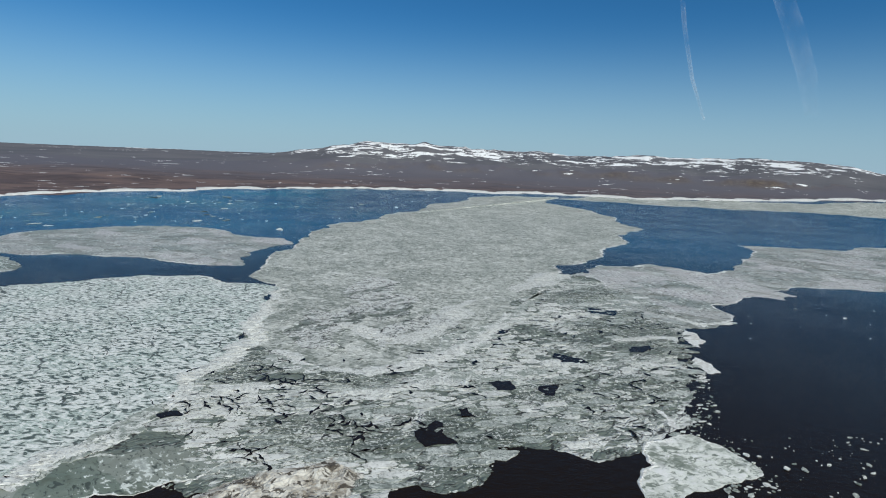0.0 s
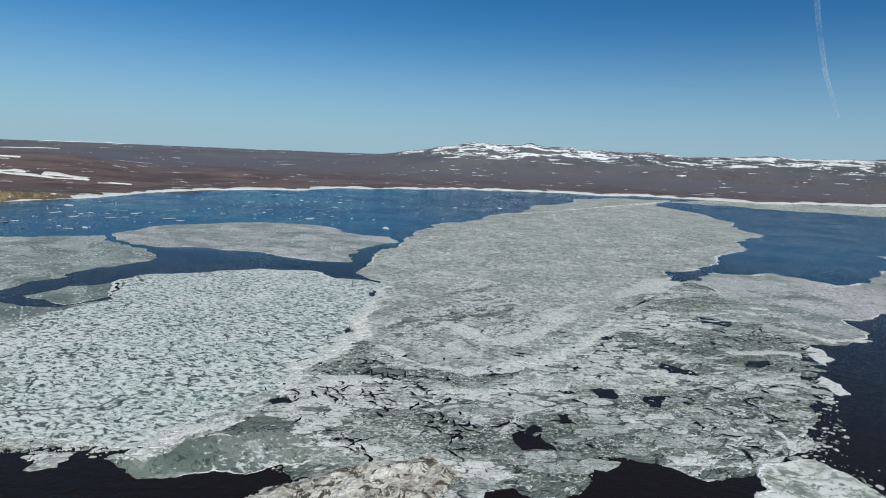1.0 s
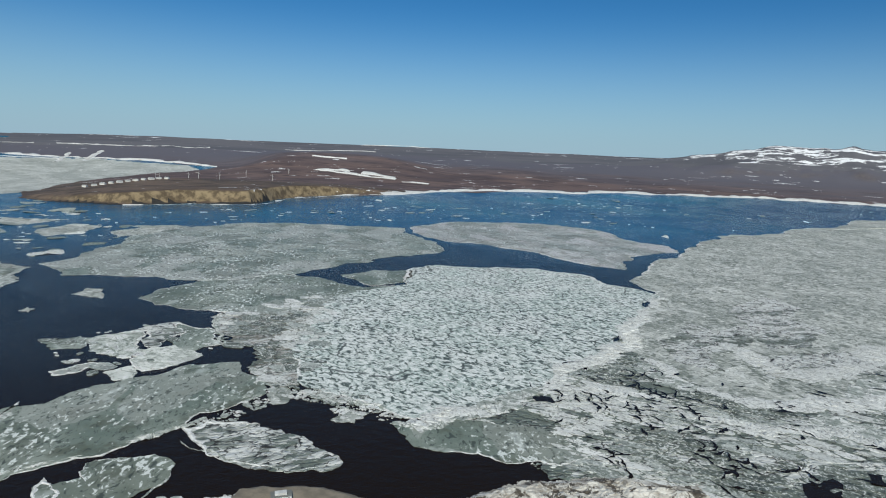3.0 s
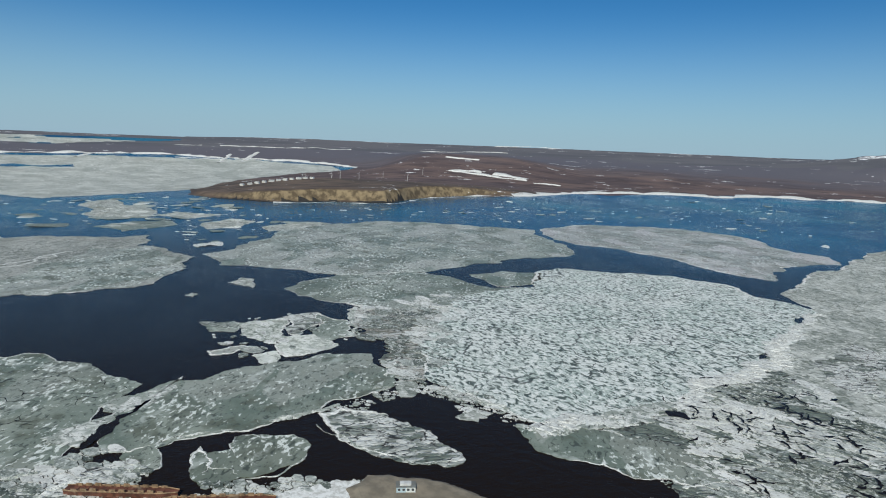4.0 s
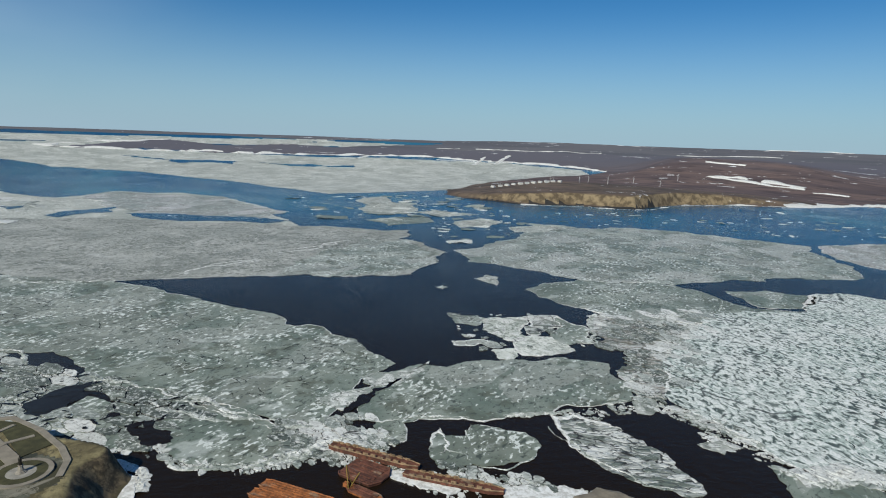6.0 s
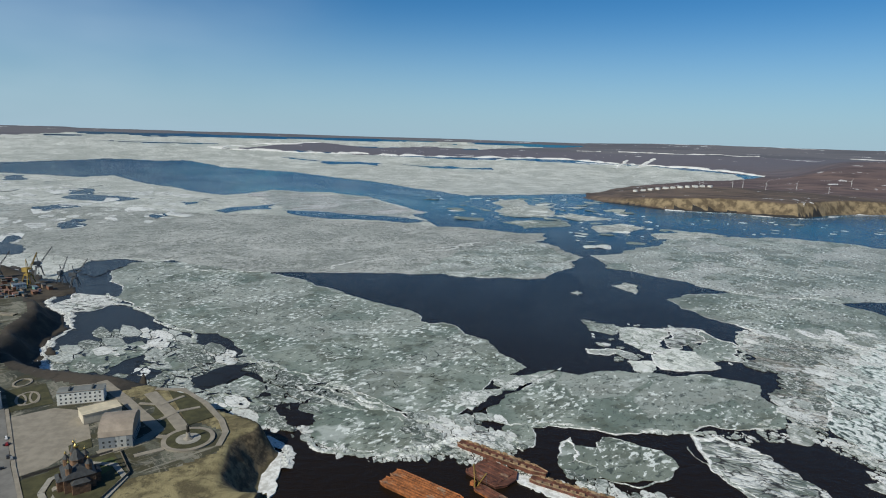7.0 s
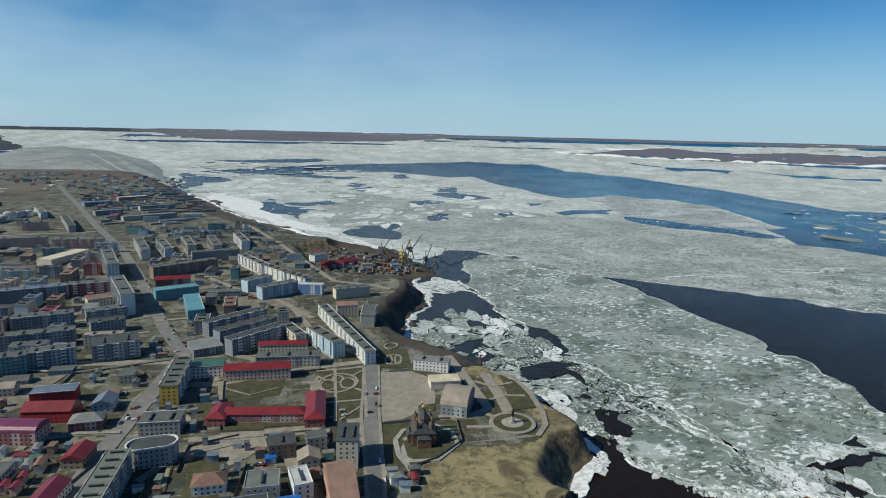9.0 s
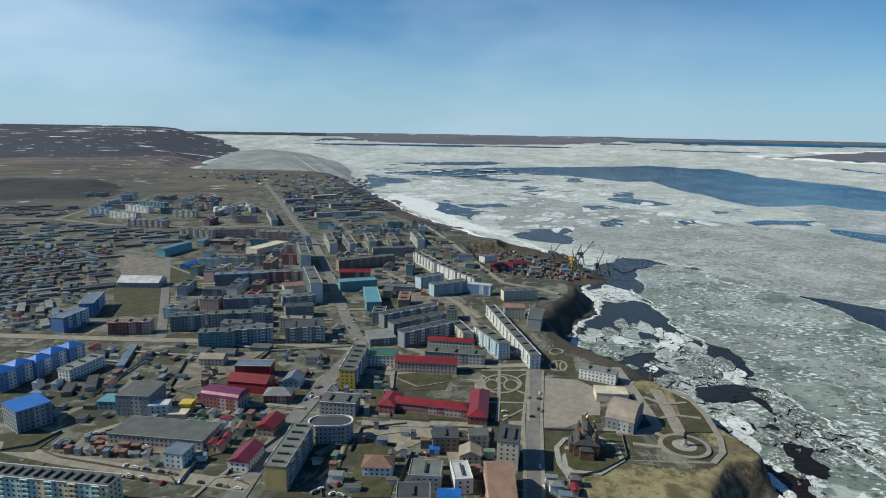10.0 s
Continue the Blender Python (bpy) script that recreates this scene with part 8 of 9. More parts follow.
building(-255.6, -219.6, 125.5, 19.2, 18, 3, 'grey', 'greygreen', 'parapet', 'grey-green roofed office with a white parapet', 2, 1, name='office_building')
building(-233.2, -209.4, 130.8, 19.1, 16, 3, 'grey', 'darkfelt', 'parapet', 'dark-roofed office building in the town', 1, 1, name='office_building')
building(-297.3, -238.5, 131.1, 17.1, 15, 3, 'brown', 'darkfelt', 'flat', 'dark-roofed building with a patchwork front', 1, 1, name='office_building')
building(-285.7, -238.3, 131.0, 6.6, 6, 1, 'blue', 'blue', 'flat', 'small bright blue shed', 0, 0, name='shed')
building(-246.5, -250.4, 127.0, 18.6, 14, 2, 'white', 'rust', 'hip', 'white two-storey house with a brown-grey hipped roof', 2, 0, name='house')
building(-246.5, -194.6, 130.8, 12.5, 14, 2, 'skyblue', 'blue', 'gable', 'house with a bright blue roof', 1, 0, name='house')
building(-234.5, -344.8, -151.1, 19.2, 13, 2, 'brown', 'red', 'gable', 'house with a dark red roof', 1, 0, name='house')
building(-198.9, -320.4, -149.9, 22.6, 13, 2, 'white', 'crimson', 'gable', 'white house with a dull red roof', 1, 0, name='house')
building(-265.1, -414.2, 119.7, 32.6, 17, 3, 'red', 'red', 'gable', 'red-clad hall with a red roof', 1, 0, name='hall')
building(-235.7, -403.7, 114.8, 31.2, 17, 3, 'maroon', 'purple', 'arch', 'hall under a purple vaulted roof', 1, 0, name='hall')
building(-285.7, -440.0, 129.2, 30.1, 14, 3, 'red', 'bluegrey', 'flat', 'red building with a blue-grey roof', 1, 0, name='hall')
building(-268.7, -382.0, 131.4, 21.0, 15, 2, 'maroon', 'grey', 'hip', 'dark red house with a light grey roof', 1, 0, name='house')
building(-191.5, -444.8, 126.9, 24.6, 26, 5, 'slate', 'felt', 'flat', 'large grey five-storey office with bands of windows', 2, 0, name='office_building')
building(-195.5, -424.8, 139.3, 13.4, 10, 3, 'white', 'white', 'flat', 'pale annex with square windows', 2, 0, name='office_annex')
building(-178.5, -466.3, 127.3, 13.7, 14, 2, 'teal', 'turquoise', 'flat', 'low turquoise annex in the town', 1, 0, name='office_annex')
building(-128.8, -481.7, -176.9, 22.2, 24, 5, 'slate', 'blue', 'flat', 'dark office block under a bright blue roof', 1, 0, name='office_building')
building(-136.4, -563.4, -159.6, 15.4, 14, 5, 'blue', 'blue', 'hip', 'bright blue section of an apartment block under a blue hipped roof', 2, 0, name='apartment_block')
building(-150.2, -571.1, -159.6, 15.4, 14, 5, 'blue', 'blue', 'hip', 'bright blue section of an apartment block under a blue hipped roof', 2, 0, name='apartment_block')
building(-165.6, -574.3, -159.6, 15.4, 14, 4.6, 'blue', 'blue', 'hip', 'bright blue section of an apartment block under a blue hipped roof', 2, 0, name='apartment_block')
building(-179.4, -582.0, -159.6, 15.4, 14, 5, 'blue', 'blue', 'hip', 'bright blue section of an apartment block under a blue hipped roof', 2, 0, name='apartment_block')
building(-194.9, -585.2, -159.6, 15.4, 14, 5, 'blue', 'blue', 'hip', 'bright blue section of an apartment block under a blue hipped roof', 2, 0, name='apartment_block')
building(-190.5, -550.9, -156.7, 37.0, 12, 3, 'white', 'grey', 'flat', 'long white-grey low block', 1, 3, name='apartment_block')
building(-212.3, -417.6, 131.3, 9.0, 9, 2, 'yellow', 'yellow', 'flat', 'small bright yellow building', 0, 0, name='shop')
building(-203.2, -412.2, 131.2, 12.1, 9, 1, 'cream', 'cream', 'flat', 'small cream shop in the town', 0, 0, name='shop')
building(-181.6, -389.1, 122.0, 66.9, 26, 2, 'grey', 'felt', 'flat', 'long low workshop with a patched grey roof', 1, 0, name='workshop')
building(-171.6, -351.5, 119.1, 13.0, 14, 3, 'skyblue', 'bluegrey', 'flat', 'blue-grey three-storey building in a yard', 2, 0, name='office_building')
building(-232.0, -690.4, -148.6, 37.1, 14, 5, 'blue', 'bluegrey', 'flat', 'blue apartment block in the town', 1, 0, name='apartment_block')
building(-271.0, -734.8, -124.5, 51.7, 14, 5, 'blue', 'bluegrey', 'flat', 'blue apartment block in the town', 1, 0, name='apartment_block')
building(-265.5, -627.0, 137.5, 40.3, 12, 4, 'maroon', 'rust', 'flat', 'maroon and pink apartment block', 1, 3, name='apartment_block')
building(-362.7, -811.3, 129.7, 53.7, 26, 2, 'grey', 'white', 'gable', 'long hangar with a pale metal roof', 0, 0, name='hangar')
building(-455.0, -721.2, 144.3, 68.4, 14, 5, 'slate', 'bluegrey', 'flat', 'blue-grey apartment block in the town', 1, 4, name='apartment_block')
building(-507.8, -684.6, 140.0, 57.8, 14, 5, 'maroon', 'felt', 'flat', 'brown-red apartment block in the town', 1, 3, name='apartment_block')
building(-391.9, -610.5, 143.0, 53.9, 14, 5, 'slate', 'felt', 'flat', 'grey apartment block in the town', 1, 4, name='apartment_block')
building(-310.6, -596.3, 148.8, 34.6, 13, 5, 'slate', 'darkfelt', 'flat', 'dark apartment block in the town', 1, 3, name='apartment_block')
building(-352.3, -564.3, 139.4, 66.2, 13, 5, 'slate', 'felt', 'flat', 'grey apartment block with blue balconies', 1, 4, name='apartment_block')
building(-415.9, -548.0, 149.0, 31.5, 14, 4, 'grey', 'darkfelt', 'flat', 'dark-roofed apartment block in the town', 1, 2, name='apartment_block')
building(-371.9, -481.4, 142.8, 38.0, 26, 5, 'slate', 'darkfelt', 'flat', 'large dark grey apartment block', 1, 2, name='apartment_block')
building(-331.3, -509.0, 143.4, 35.2, 13, 5, 'slate', 'felt', 'flat', 'blue-grey apartment block in the town', 1, 3, name='apartment_block')
building(-302.5, -527.1, 140.9, 32.8, 13, 5, 'teal', 'felt', 'flat', 'teal-grey apartment block in the town', 1, 3, name='apartment_block')
building(-442.6, -583.3, 151.3, 39.6, 13, 4, 'grey', 'felt', 'flat', 'grey apartment block in the town', 1, 3, name='apartment_block')
building(-477.2, -639.3, 152.2, 26.4, 20, 3, 'cream', 'rust', 'flat', 'cream building round a yard', 1, 0, name='office_building')
building(-488.2, -614.4, -122.9, 96.7, 14, 8, 'skyblue', 'felt', 'flat', 'tall pale blue apartment block', 1, 2, name='apartment_block')
building(-592.1, -765.4, -124.6, 113.8, 14, 8, 'white', 'felt', 'flat', 'tall white apartment block', 1, 2, name='apartment_block')
building(-542.2, -588.2, 147.5, 49.2, 18, 4, 'turquoise', 'turquoise', 'flat', 'turquoise building on the avenue', 1, 0, name='office_building')
building(-503.7, -521.5, -130.3, 70.9, 17, 4, 'turquoise', 'turquoise', 'flat', 'turquoise building on the avenue', 1, 0, name='office_building')
building(-583.3, -637.1, 133.2, 42.0, 14, 3, 'maroon', 'red', 'gable', 'red-roofed building in the town', 1, 0, name='office_building')
building(-705.0, -608.1, -118.2, 90.2, 12, 5, 'white', 'felt', 'flat', 'white apartment block near the shore', 1, 3, name='apartment_block')
building(-673.7, -538.3, -111.9, 53.0, 12, 5, 'white', 'felt', 'flat', 'white apartment block near the shore', 1, 3, name='apartment_block')
building(-653.7, -487.6, -109.1, 41.2, 12, 5, 'white', 'felt', 'flat', 'white apartment block near the shore', 1, 3, name='apartment_block')
building(-618.3, -528.0, 168.5, 39.6, 13, 5, 'skyblue', 'felt', 'flat', 'light blue apartment block', 1, 2, name='apartment_block')
building(-605.6, -485.1, 160.7, 51.4, 13, 5, 'skyblue', 'felt', 'flat', 'light blue apartment block', 1, 3, name='apartment_block')
building(-633.5, -454.4, 110.0, 30.3, 12, 4, 'blue', 'white', 'flat', 'blue and white striped office building', 1, 0, name='office_building')
building(-645.0, -402.0, 139.9, 44.1, 14, 4, 'cream', 'felt', 'flat', 'cream office building with roof superstructures', 1, 4, name='office_building')
building(-577.8, -365.8, 126.9, 23.5, 18, 4, 'cream', 'salmon', 'flat', 'cream stepped building in the town', 1, 0, name='office_building')
building(-567.6, -331.7, -152.8, 44, 14, 4, 'grey', 'felt', 'flat', 'grey stepped block above the cove', 1, 0, name='apartment_block')
building(-652.8, -1050.6, 135.2, 73.5, 13, 5, 'pink', 'felt', 'flat', 'pinkish apartment block in the town', 1, 3, name='apartment_block')
building(-691.7, -965.6, 125.5, 77.8, 13, 5, 'pink', 'felt', 'flat', 'pinkish apartment block in the town', 1, 3, name='apartment_block')
building(-616.0, -894.3, -163.9, 82.6, 24, 3, 'cream', 'cream', 'flat', 'long cream sports hall', 0, 0, name='hall')
building(-601.3, -1096.6, 118.3, 67.4, 13, 5, 'cream', 'felt', 'flat', 'cream apartment block in the town', 1, 2, name='apartment_block')
building(-602.6, -1530.4, 116.2, 55.8, 14, 5, 'skyblue', 'bluegrey', 'flat', 'blue-grey apartment block in the town', 1, 2, name='apartment_block')
building(-610.6, -1423.5, 104.0, 84.9, 14, 5, 'white', 'felt', 'flat', 'white apartment block in the town', 1, 2, name='apartment_block')
building(-680.7, -1507.6, 99.6, 87.0, 14, 5, 'white', 'bluegrey', 'flat', 'white apartment block in the town', 1, 2, name='apartment_block')
building(-741.1, -1559.5, 100.4, 97.0, 14, 5, 'teal', 'bluegrey', 'flat', 'teal apartment block in the town', 1, 2, name='apartment_block')
building(-590.3, -1279.0, 121.2, 91.1, 14, 5, 'pink', 'felt', 'flat', 'faded red apartment block', 1, 2, name='apartment_block')
building(-717.5, -1356.9, 117.9, 59.3, 14, 5, 'cream', 'felt', 'flat', 'cream apartment block in the town', 1, 2, name='apartment_block')
building(-818.5, -1466.4, 115.0, 60.7, 14, 5, 'pink', 'felt', 'flat', 'pink apartment block in the town', 1, 2, name='apartment_block')
building(-497.9, -985.2, -155.2, 68.4, 16, 3, 'turquoise', 'turquoise', 'arch', 'turquoise vaulted sports building', 0, 0, name='hall')
building(-458.5, -866.2, -147.5, 32.5, 12, 2, 'blue', 'blue', 'gable', 'small house with a blue roof', 1, 0, name='house')
building(-641.0, -675.7, 160.4, 93.5, 13, 5, 'brown', 'felt', 'flat', 'brown-grey apartment block in the town', 1, 4, name='apartment_block')
building(-729.3, -702.6, 142.1, 70.7, 13, 5, 'grey', 'felt', 'flat', 'grey apartment block in the town', 1, 3, name='apartment_block')
building(-713.2, -843.9, -125.5, 117.3, 13, 5, 'white', 'felt', 'flat', 'apartment block with a white end wall', 1, 2, name='apartment_block')
building(-730.4, -813.0, -124.6, 98.8, 13, 5, 'skyblue', 'felt', 'flat', 'apartment block with a light blue front', 1, 2, name='apartment_block')
building(-770.0, -801.5, -127.8, 95.6, 13, 5, 'cream', 'felt', 'flat', 'apartment block with a cream end wall', 1, 2, name='apartment_block')
building(-794.8, -768.6, -130.5, 106.4, 13, 5, 'cream', 'felt', 'flat', 'apartment block with a cream end wall', 1, 2, name='apartment_block')
building(-841.3, -750.3, -129.7, 92.2, 13, 5, 'white', 'felt', 'flat', 'apartment block with a white end wall', 1, 2, name='apartment_block')
building(-1070.0, -1412.9, 162.1, 65.1, 24, 3, 'slate', 'bluegrey', 'flat', 'dark blue workshop hall', 0, 0, name='workshop')
building(-1192.8, -1433.8, 161.4, 76.0, 20, 3, 'brown', 'white', 'flat', 'long shed with a pale roof', 0, 0, name='workshop')
building(-981.1, -1260.7, 159.0, 58.4, 20, 3, 'slate', 'bluegrey', 'flat', 'blue-grey workshop hall in the town', 0, 0, name='workshop')
building(-981.1, -1130.3, 156.8, 112.4, 18, 3, 'grey', 'grey', 'flat', 'long grey works hall', 0, 0, name='workshop')
building(-1102.6, -1241.1, 153.5, 84.6, 18, 3, 'slate', 'felt', 'flat', 'dark works hall in the town', 0, 0, name='workshop')
building(-835.1, -556.8, 119.3, 35.3, 18, 3, 'maroon', 'red', 'gable', 'red-roofed harbour warehouse on the quay', 0, 0, name='warehouse')
building(-878.6, -552.9, 153.1, 26.6, 14, 2, 'maroon', 'crimson', 'gable', 'red-roofed harbour warehouse on the quay', 0, 0, name='warehouse')
building(-807.5, -564.9, 165.0, 26.2, 14, 3, 'white', 'felt', 'flat', 'white harbour office in the town', 1, 0, name='office_building')
building(-825.5, -1178.2, 58.9, 167.4, 12, 4, 'slate', 'darkfelt', 'flat', 'dark apartment block in the town', 1, 0, name='apartment_block')
building(-893.1, -1361.7, 61.8, 117.5, 12, 4, 'white', 'felt', 'flat', 'white apartment block in the town', 1, 0, name='apartment_block')
tank(-815, -1387)
tank(-835, -1382)
tank(-854, -1379)
tank(-874, -1375)
tank(-894, -1371)
tank(-802, -1345)
strip('road', [(-266.7, -151.1), (-311.3, -178.1), (-371, -215.6), (-416, -240.9), (-453.6, -262.5), (-477.3, -277.4)], 10, ASPHALT, 'straight grey main street of the town', 0.504)
strip('road', [(-140.5, -269.3), (-201.5, -312.8), (-254.6, -345.7), (-340.9, -395.3), (-400.9, -430.2), (-448.6, -507), (-583.5, -695.4), (-715, -892), (-860.3, -1143.8), (-1040.4, -1439.5), (-1335, -1935.4)], 13, ASPHALT, 'worn grey street crossing the town', 0.508)
strip('road', [(-153.9, -740.3), (-227.2, -643.5), (-279.1, -575.7), (-341.6, -496.2), (-383.3, -423.3)], 12, GRAVEL, 'pale dusty road between the blocks', 0.512)
strip('road', [(-276.9, -588.3), (-335.5, -698.3), (-483.5, -981.8), (-442.5, -1058.2)], 10, ASPHALT, 'grey side street by the sports ground', 0.516)
strip('road', [(-92.4, -481.5), (-104.9, -458), (-122.9, -413.5), (-159.6, -341.4), (-183.8, -295.1)], 11, GRAVEL, 'pale dusty service road', 0.52)
strip('road', [(-464.1, -268.8), (-431.8, -301.1), (-403.9, -324.3), (-363.2, -354.5), (-344.9, -384.9)], 9, PAVING, 'pale paved street along the red-roofed building', 0.524)
strip('road', [(-422.1, -1609.2), (-500.8, -1512), (-552.6, -1351.5), (-644.5, -1220.2), (-810.5, -1078.2)], 10, GRAVEL, 'pale road at the edge of town', 0.528)
strip('road', [(-500.8, -1512), (-601, -1622.7)], 8, GRAVEL, 'pale road at the edge of town', 0.532)
strip('road', [(-387.7, -167.2), (-405.3, -144.5), (-418.7, -139.4), (-469.9, -179.7), (-507.8, -211.4)], 8, PAVING, 'paved lane round the hall', 0.536)
strip('footpath', [(-409.8, -138.1), (-404, -120.3), (-391.2, -129.1), (-383.5, -143.8)], 4, PAVING, 'footpath to the monument', 0.54)
strip('footpath', [(-482.4, -165.6), (-448.1, -141.7), (-419.2, -123.5)], 9, PAVING, 'paved avenue leading to the monument', 0.544)
strip('footpath', [(-490.1, -163.7), (-488.2, -142.3), (-461.7, -118.9), (-431.7, -100.5), (-412.5, -93.3), (-392.9, -94.1)], 4, PAVING, 'footpath along the edge of the bluff', 0.548)
patch('square', [(-442.1, -251.6), (-458.8, -225.3), (-452.6, -200.5), (-406.6, -178.7), (-374, -190.3), (-363.8, -201.9)], PAVING, 'wide bare paved town square', 0.202)
patch('lawn', [(-358.6, -198.9), (-389.4, -158.6), (-361.8, -139.3), (-322.8, -150.9), (-317.6, -159.7), (-314.3, -170.5)], LAWN, 'lawn of the church yard', 0.206)
patch('lawn', [(-373.6, -168.1), (-383.5, -156.8), (-374.1, -149.7), (-358.2, -156.6)], GREEN, 'fresh green lawn beside the church', 0.21)
patch('lawn', [(-368.7, -349.5), (-395.8, -311.3), (-368, -296.3), (-339.6, -325.1)], LAWN, 'bare brown lawn in front of the school', 0.214)
patch('lawn', [(-421.4, -299.8), (-450.2, -267.4), (-365.1, -215), (-344.9, -238)], LAWN, 'brown park lawn cut by paths', 0.218)
patch('lawn', [(-466, -168.6), (-477.6, -163.7), (-416.9, -124.6), (-411.7, -136.8)], LAWN, 'brown lawn beside the avenue', 0.222)
patch('lawn', [(-486.8, -153.2), (-477.1, -132.1), (-437.7, -107.1), (-425.1, -121.5)], LAWN, 'brown lawn beside the avenue', 0.226)
patch('yard', [(-221.9, -461.8), (-264.7, -506.4), (-294.8, -472.6), (-300.3, -446), (-264.9, -451.5)], EARTH, 'bare gravel sports ground', 0.23)
patch('yard', [(-429.8, -1039.3), (-462.6, -953.5), (-406.1, -844), (-364.5, -878.4)], EARTH, 'bare gravel ground', 0.234)
patch('yard', [(-147.1, -433.6), (-178.9, -394.8), (-186.8, -364.7), (-163.5, -349.2), (-126.4, -414.4)], EARTH, 'gravel yard with parked vehicles', 0.238)
patch('lawn', [(-121.6, -409.6), (-158.6, -339.5), (-157.2, -330.1), (-116.4, -403.6)], LAWN, 'strip of brown grass by the road', 0.242)
patch('lawn', [(-336.2, -838.3), (-374.1, -784.2), (-316.1, -670), (-278.8, -695)], LAWN, 'patch of brown grass', 0.246)
patch('lawn', [(-445.8, -898.8), (-448.3, -840.6), (-418.8, -772.1), (-385.8, -784.8)], LAWN, 'patch of brown grass', 0.25)
patch('yard', [(-271.4, -303.7), (-298.5, -285.7), (-283.8, -253.3), (-255.2, -274.9)], EARTH, 'pale bare yard', 0.254)
patch('footpath', [(-309.8, -149.9), (-327, -170.9), (-343.3, -173.6)], LIGHT_PAVING, 'pale paved path by the church', 0.258)
strip('footpath', [(-419.2, -256), (-412.3, -253.1), (-405, -252.5), (-398.4, -254.2), (-393.3, -257.9), (-390.5, -263.1), (-390.3, -269.2), (-392.8, -275.2), (-397.8, -280.2), (-404.5, -283.6), (-412.1, -284.6), (-419.2, -283.1), (-424.7, -279.2), (-427.7, -273.5), (-427.6, -267.1), (-424.6, -260.9), (-419.2, -256)], 2.2, PAVING, 'curving pale path in the park', 0.612)
strip('footpath', [(-405.2, -268.2), (-401.7, -266.4), (-398, -265.4), (-394.9, -265.6), (-392.7, -266.9), (-391.8, -269.1), (-392.3, -271.8), (-394.2, -274.8), (-397.1, -277.4), (-400.7, -279.4), (-404.5, -280.5), (-407.7, -280.3), (-410, -279), (-410.9, -276.7), (-410.3, -273.9), (-408.2, -270.9), (-405.2, -268.2)], 1.6, PAVING, 'curving pale path in the park', 0.616)
strip('footpath', [(-415.9, -256.2), (-412.2, -254.4), (-408.5, -253.5), (-405.3, -253.8), (-403.1, -255.1), (-402.3, -257.3), (-402.8, -259.9), (-404.8, -262.8), (-407.7, -265.4), (-411.4, -267.3), (-415.3, -268.3), (-418.5, -268), (-420.9, -266.7), (-421.7, -264.4), (-421.1, -261.6), (-419, -258.7), (-415.9, -256.2)], 1.6, PAVING, 'curving pale path in the park', 0.62)
strip('footpath', [(-418.3, -269.6), (-415.7, -268.3), (-413.2, -267.7), (-411, -267.9), (-409.4, -268.8), (-408.8, -270.3), (-409.2, -272.3), (-410.4, -274.3), (-412.5, -276.1), (-415.1, -277.4), (-417.6, -278.1), (-419.9, -277.9), (-421.6, -277), (-422.1, -275.4), (-421.8, -273.4), (-420.4, -271.4), (-418.3, -269.6)], 1.6, PAVING, 'curving pale path in the park', 0.624)
strip('footpath', [(-431.9, -286.5), (-387.3, -256.5), (-349.2, -232)], 2.6, PAVING, 'straight pale path in the park', 0.628)
strip('footpath', [(-369.2, -259.6), (-390.3, -232.5)], 2.6, PAVING, 'straight pale path in the park', 0.632)
strip('footpath', [(-382, -228.4), (-352.8, -230.5)], 1.8, PAVING, 'straight pale path in the park', 0.636)
strip('footpath', [(-412.5, -290.9), (-409, -280.1)], 1.8, PAVING, 'straight pale path in the park', 0.64)
strip('footpath', [(-439.5, -264.3), (-426.8, -265.4)], 1.8, PAVING, 'straight pale path in the park', 0.644)
strip('footpath', [(-385, -268.8), (-391.1, -268.6)], 1.8, PAVING, 'straight pale path in the park', 0.648)
strip('footpath', [(-404.4, -241.9), (-405.5, -250.6)], 1.8, PAVING, 'straight pale path in the park', 0.652)
strip('footpath', [(-447.8, -266.5), (-365.1, -215)], 2.4, PAVING, 'straight pale path in the park', 0.656)
strip('footpath', [(-421.2, -298.4), (-447.5, -266.9)], 2.4, PAVING, 'straight pale path in the park', 0.66)
patch('lawn', [(-492.2, -277), (-505.5, -253.1), (-467.6, -229.9), (-453.7, -253.4)], LAWN, 'lawn with looping paths at the edge of the square', 0.314)
strip('footpath', [(-481.5, -246.7), (-476.9, -244.9), (-472.2, -244.2), (-468.3, -244.8), (-465.5, -246.5), (-464.4, -249.1), (-465, -252.3), (-467.4, -255.5), (-471.2, -258.3), (-475.7, -260.2), (-480.6, -261.1), (-484.7, -260.5), (-487.6, -258.8), (-488.7, -256), (-488, -252.8), (-485.3, -249.4), (-481.5, -246.7)], 1.6, PAVING, 'looping pale path at the edge of the square', 0.668)
strip('footpath', [(-475.6, -253.3), (-471.7, -251.4), (-468.1, -250.1), (-465.5, -249.7), (-464, -250.2), (-463.9, -251.5), (-465.3, -253.3), (-467.9, -255.6), (-471.5, -257.9), (-475.5, -259.9), (-479.1, -261.2), (-481.9, -261.7), (-483.5, -261.2), (-483.5, -259.9), (-482, -257.9), (-479.3, -255.6), (-475.6, -253.3)], 1.4, PAVING, 'looping pale path at the edge of the square', 0.672)
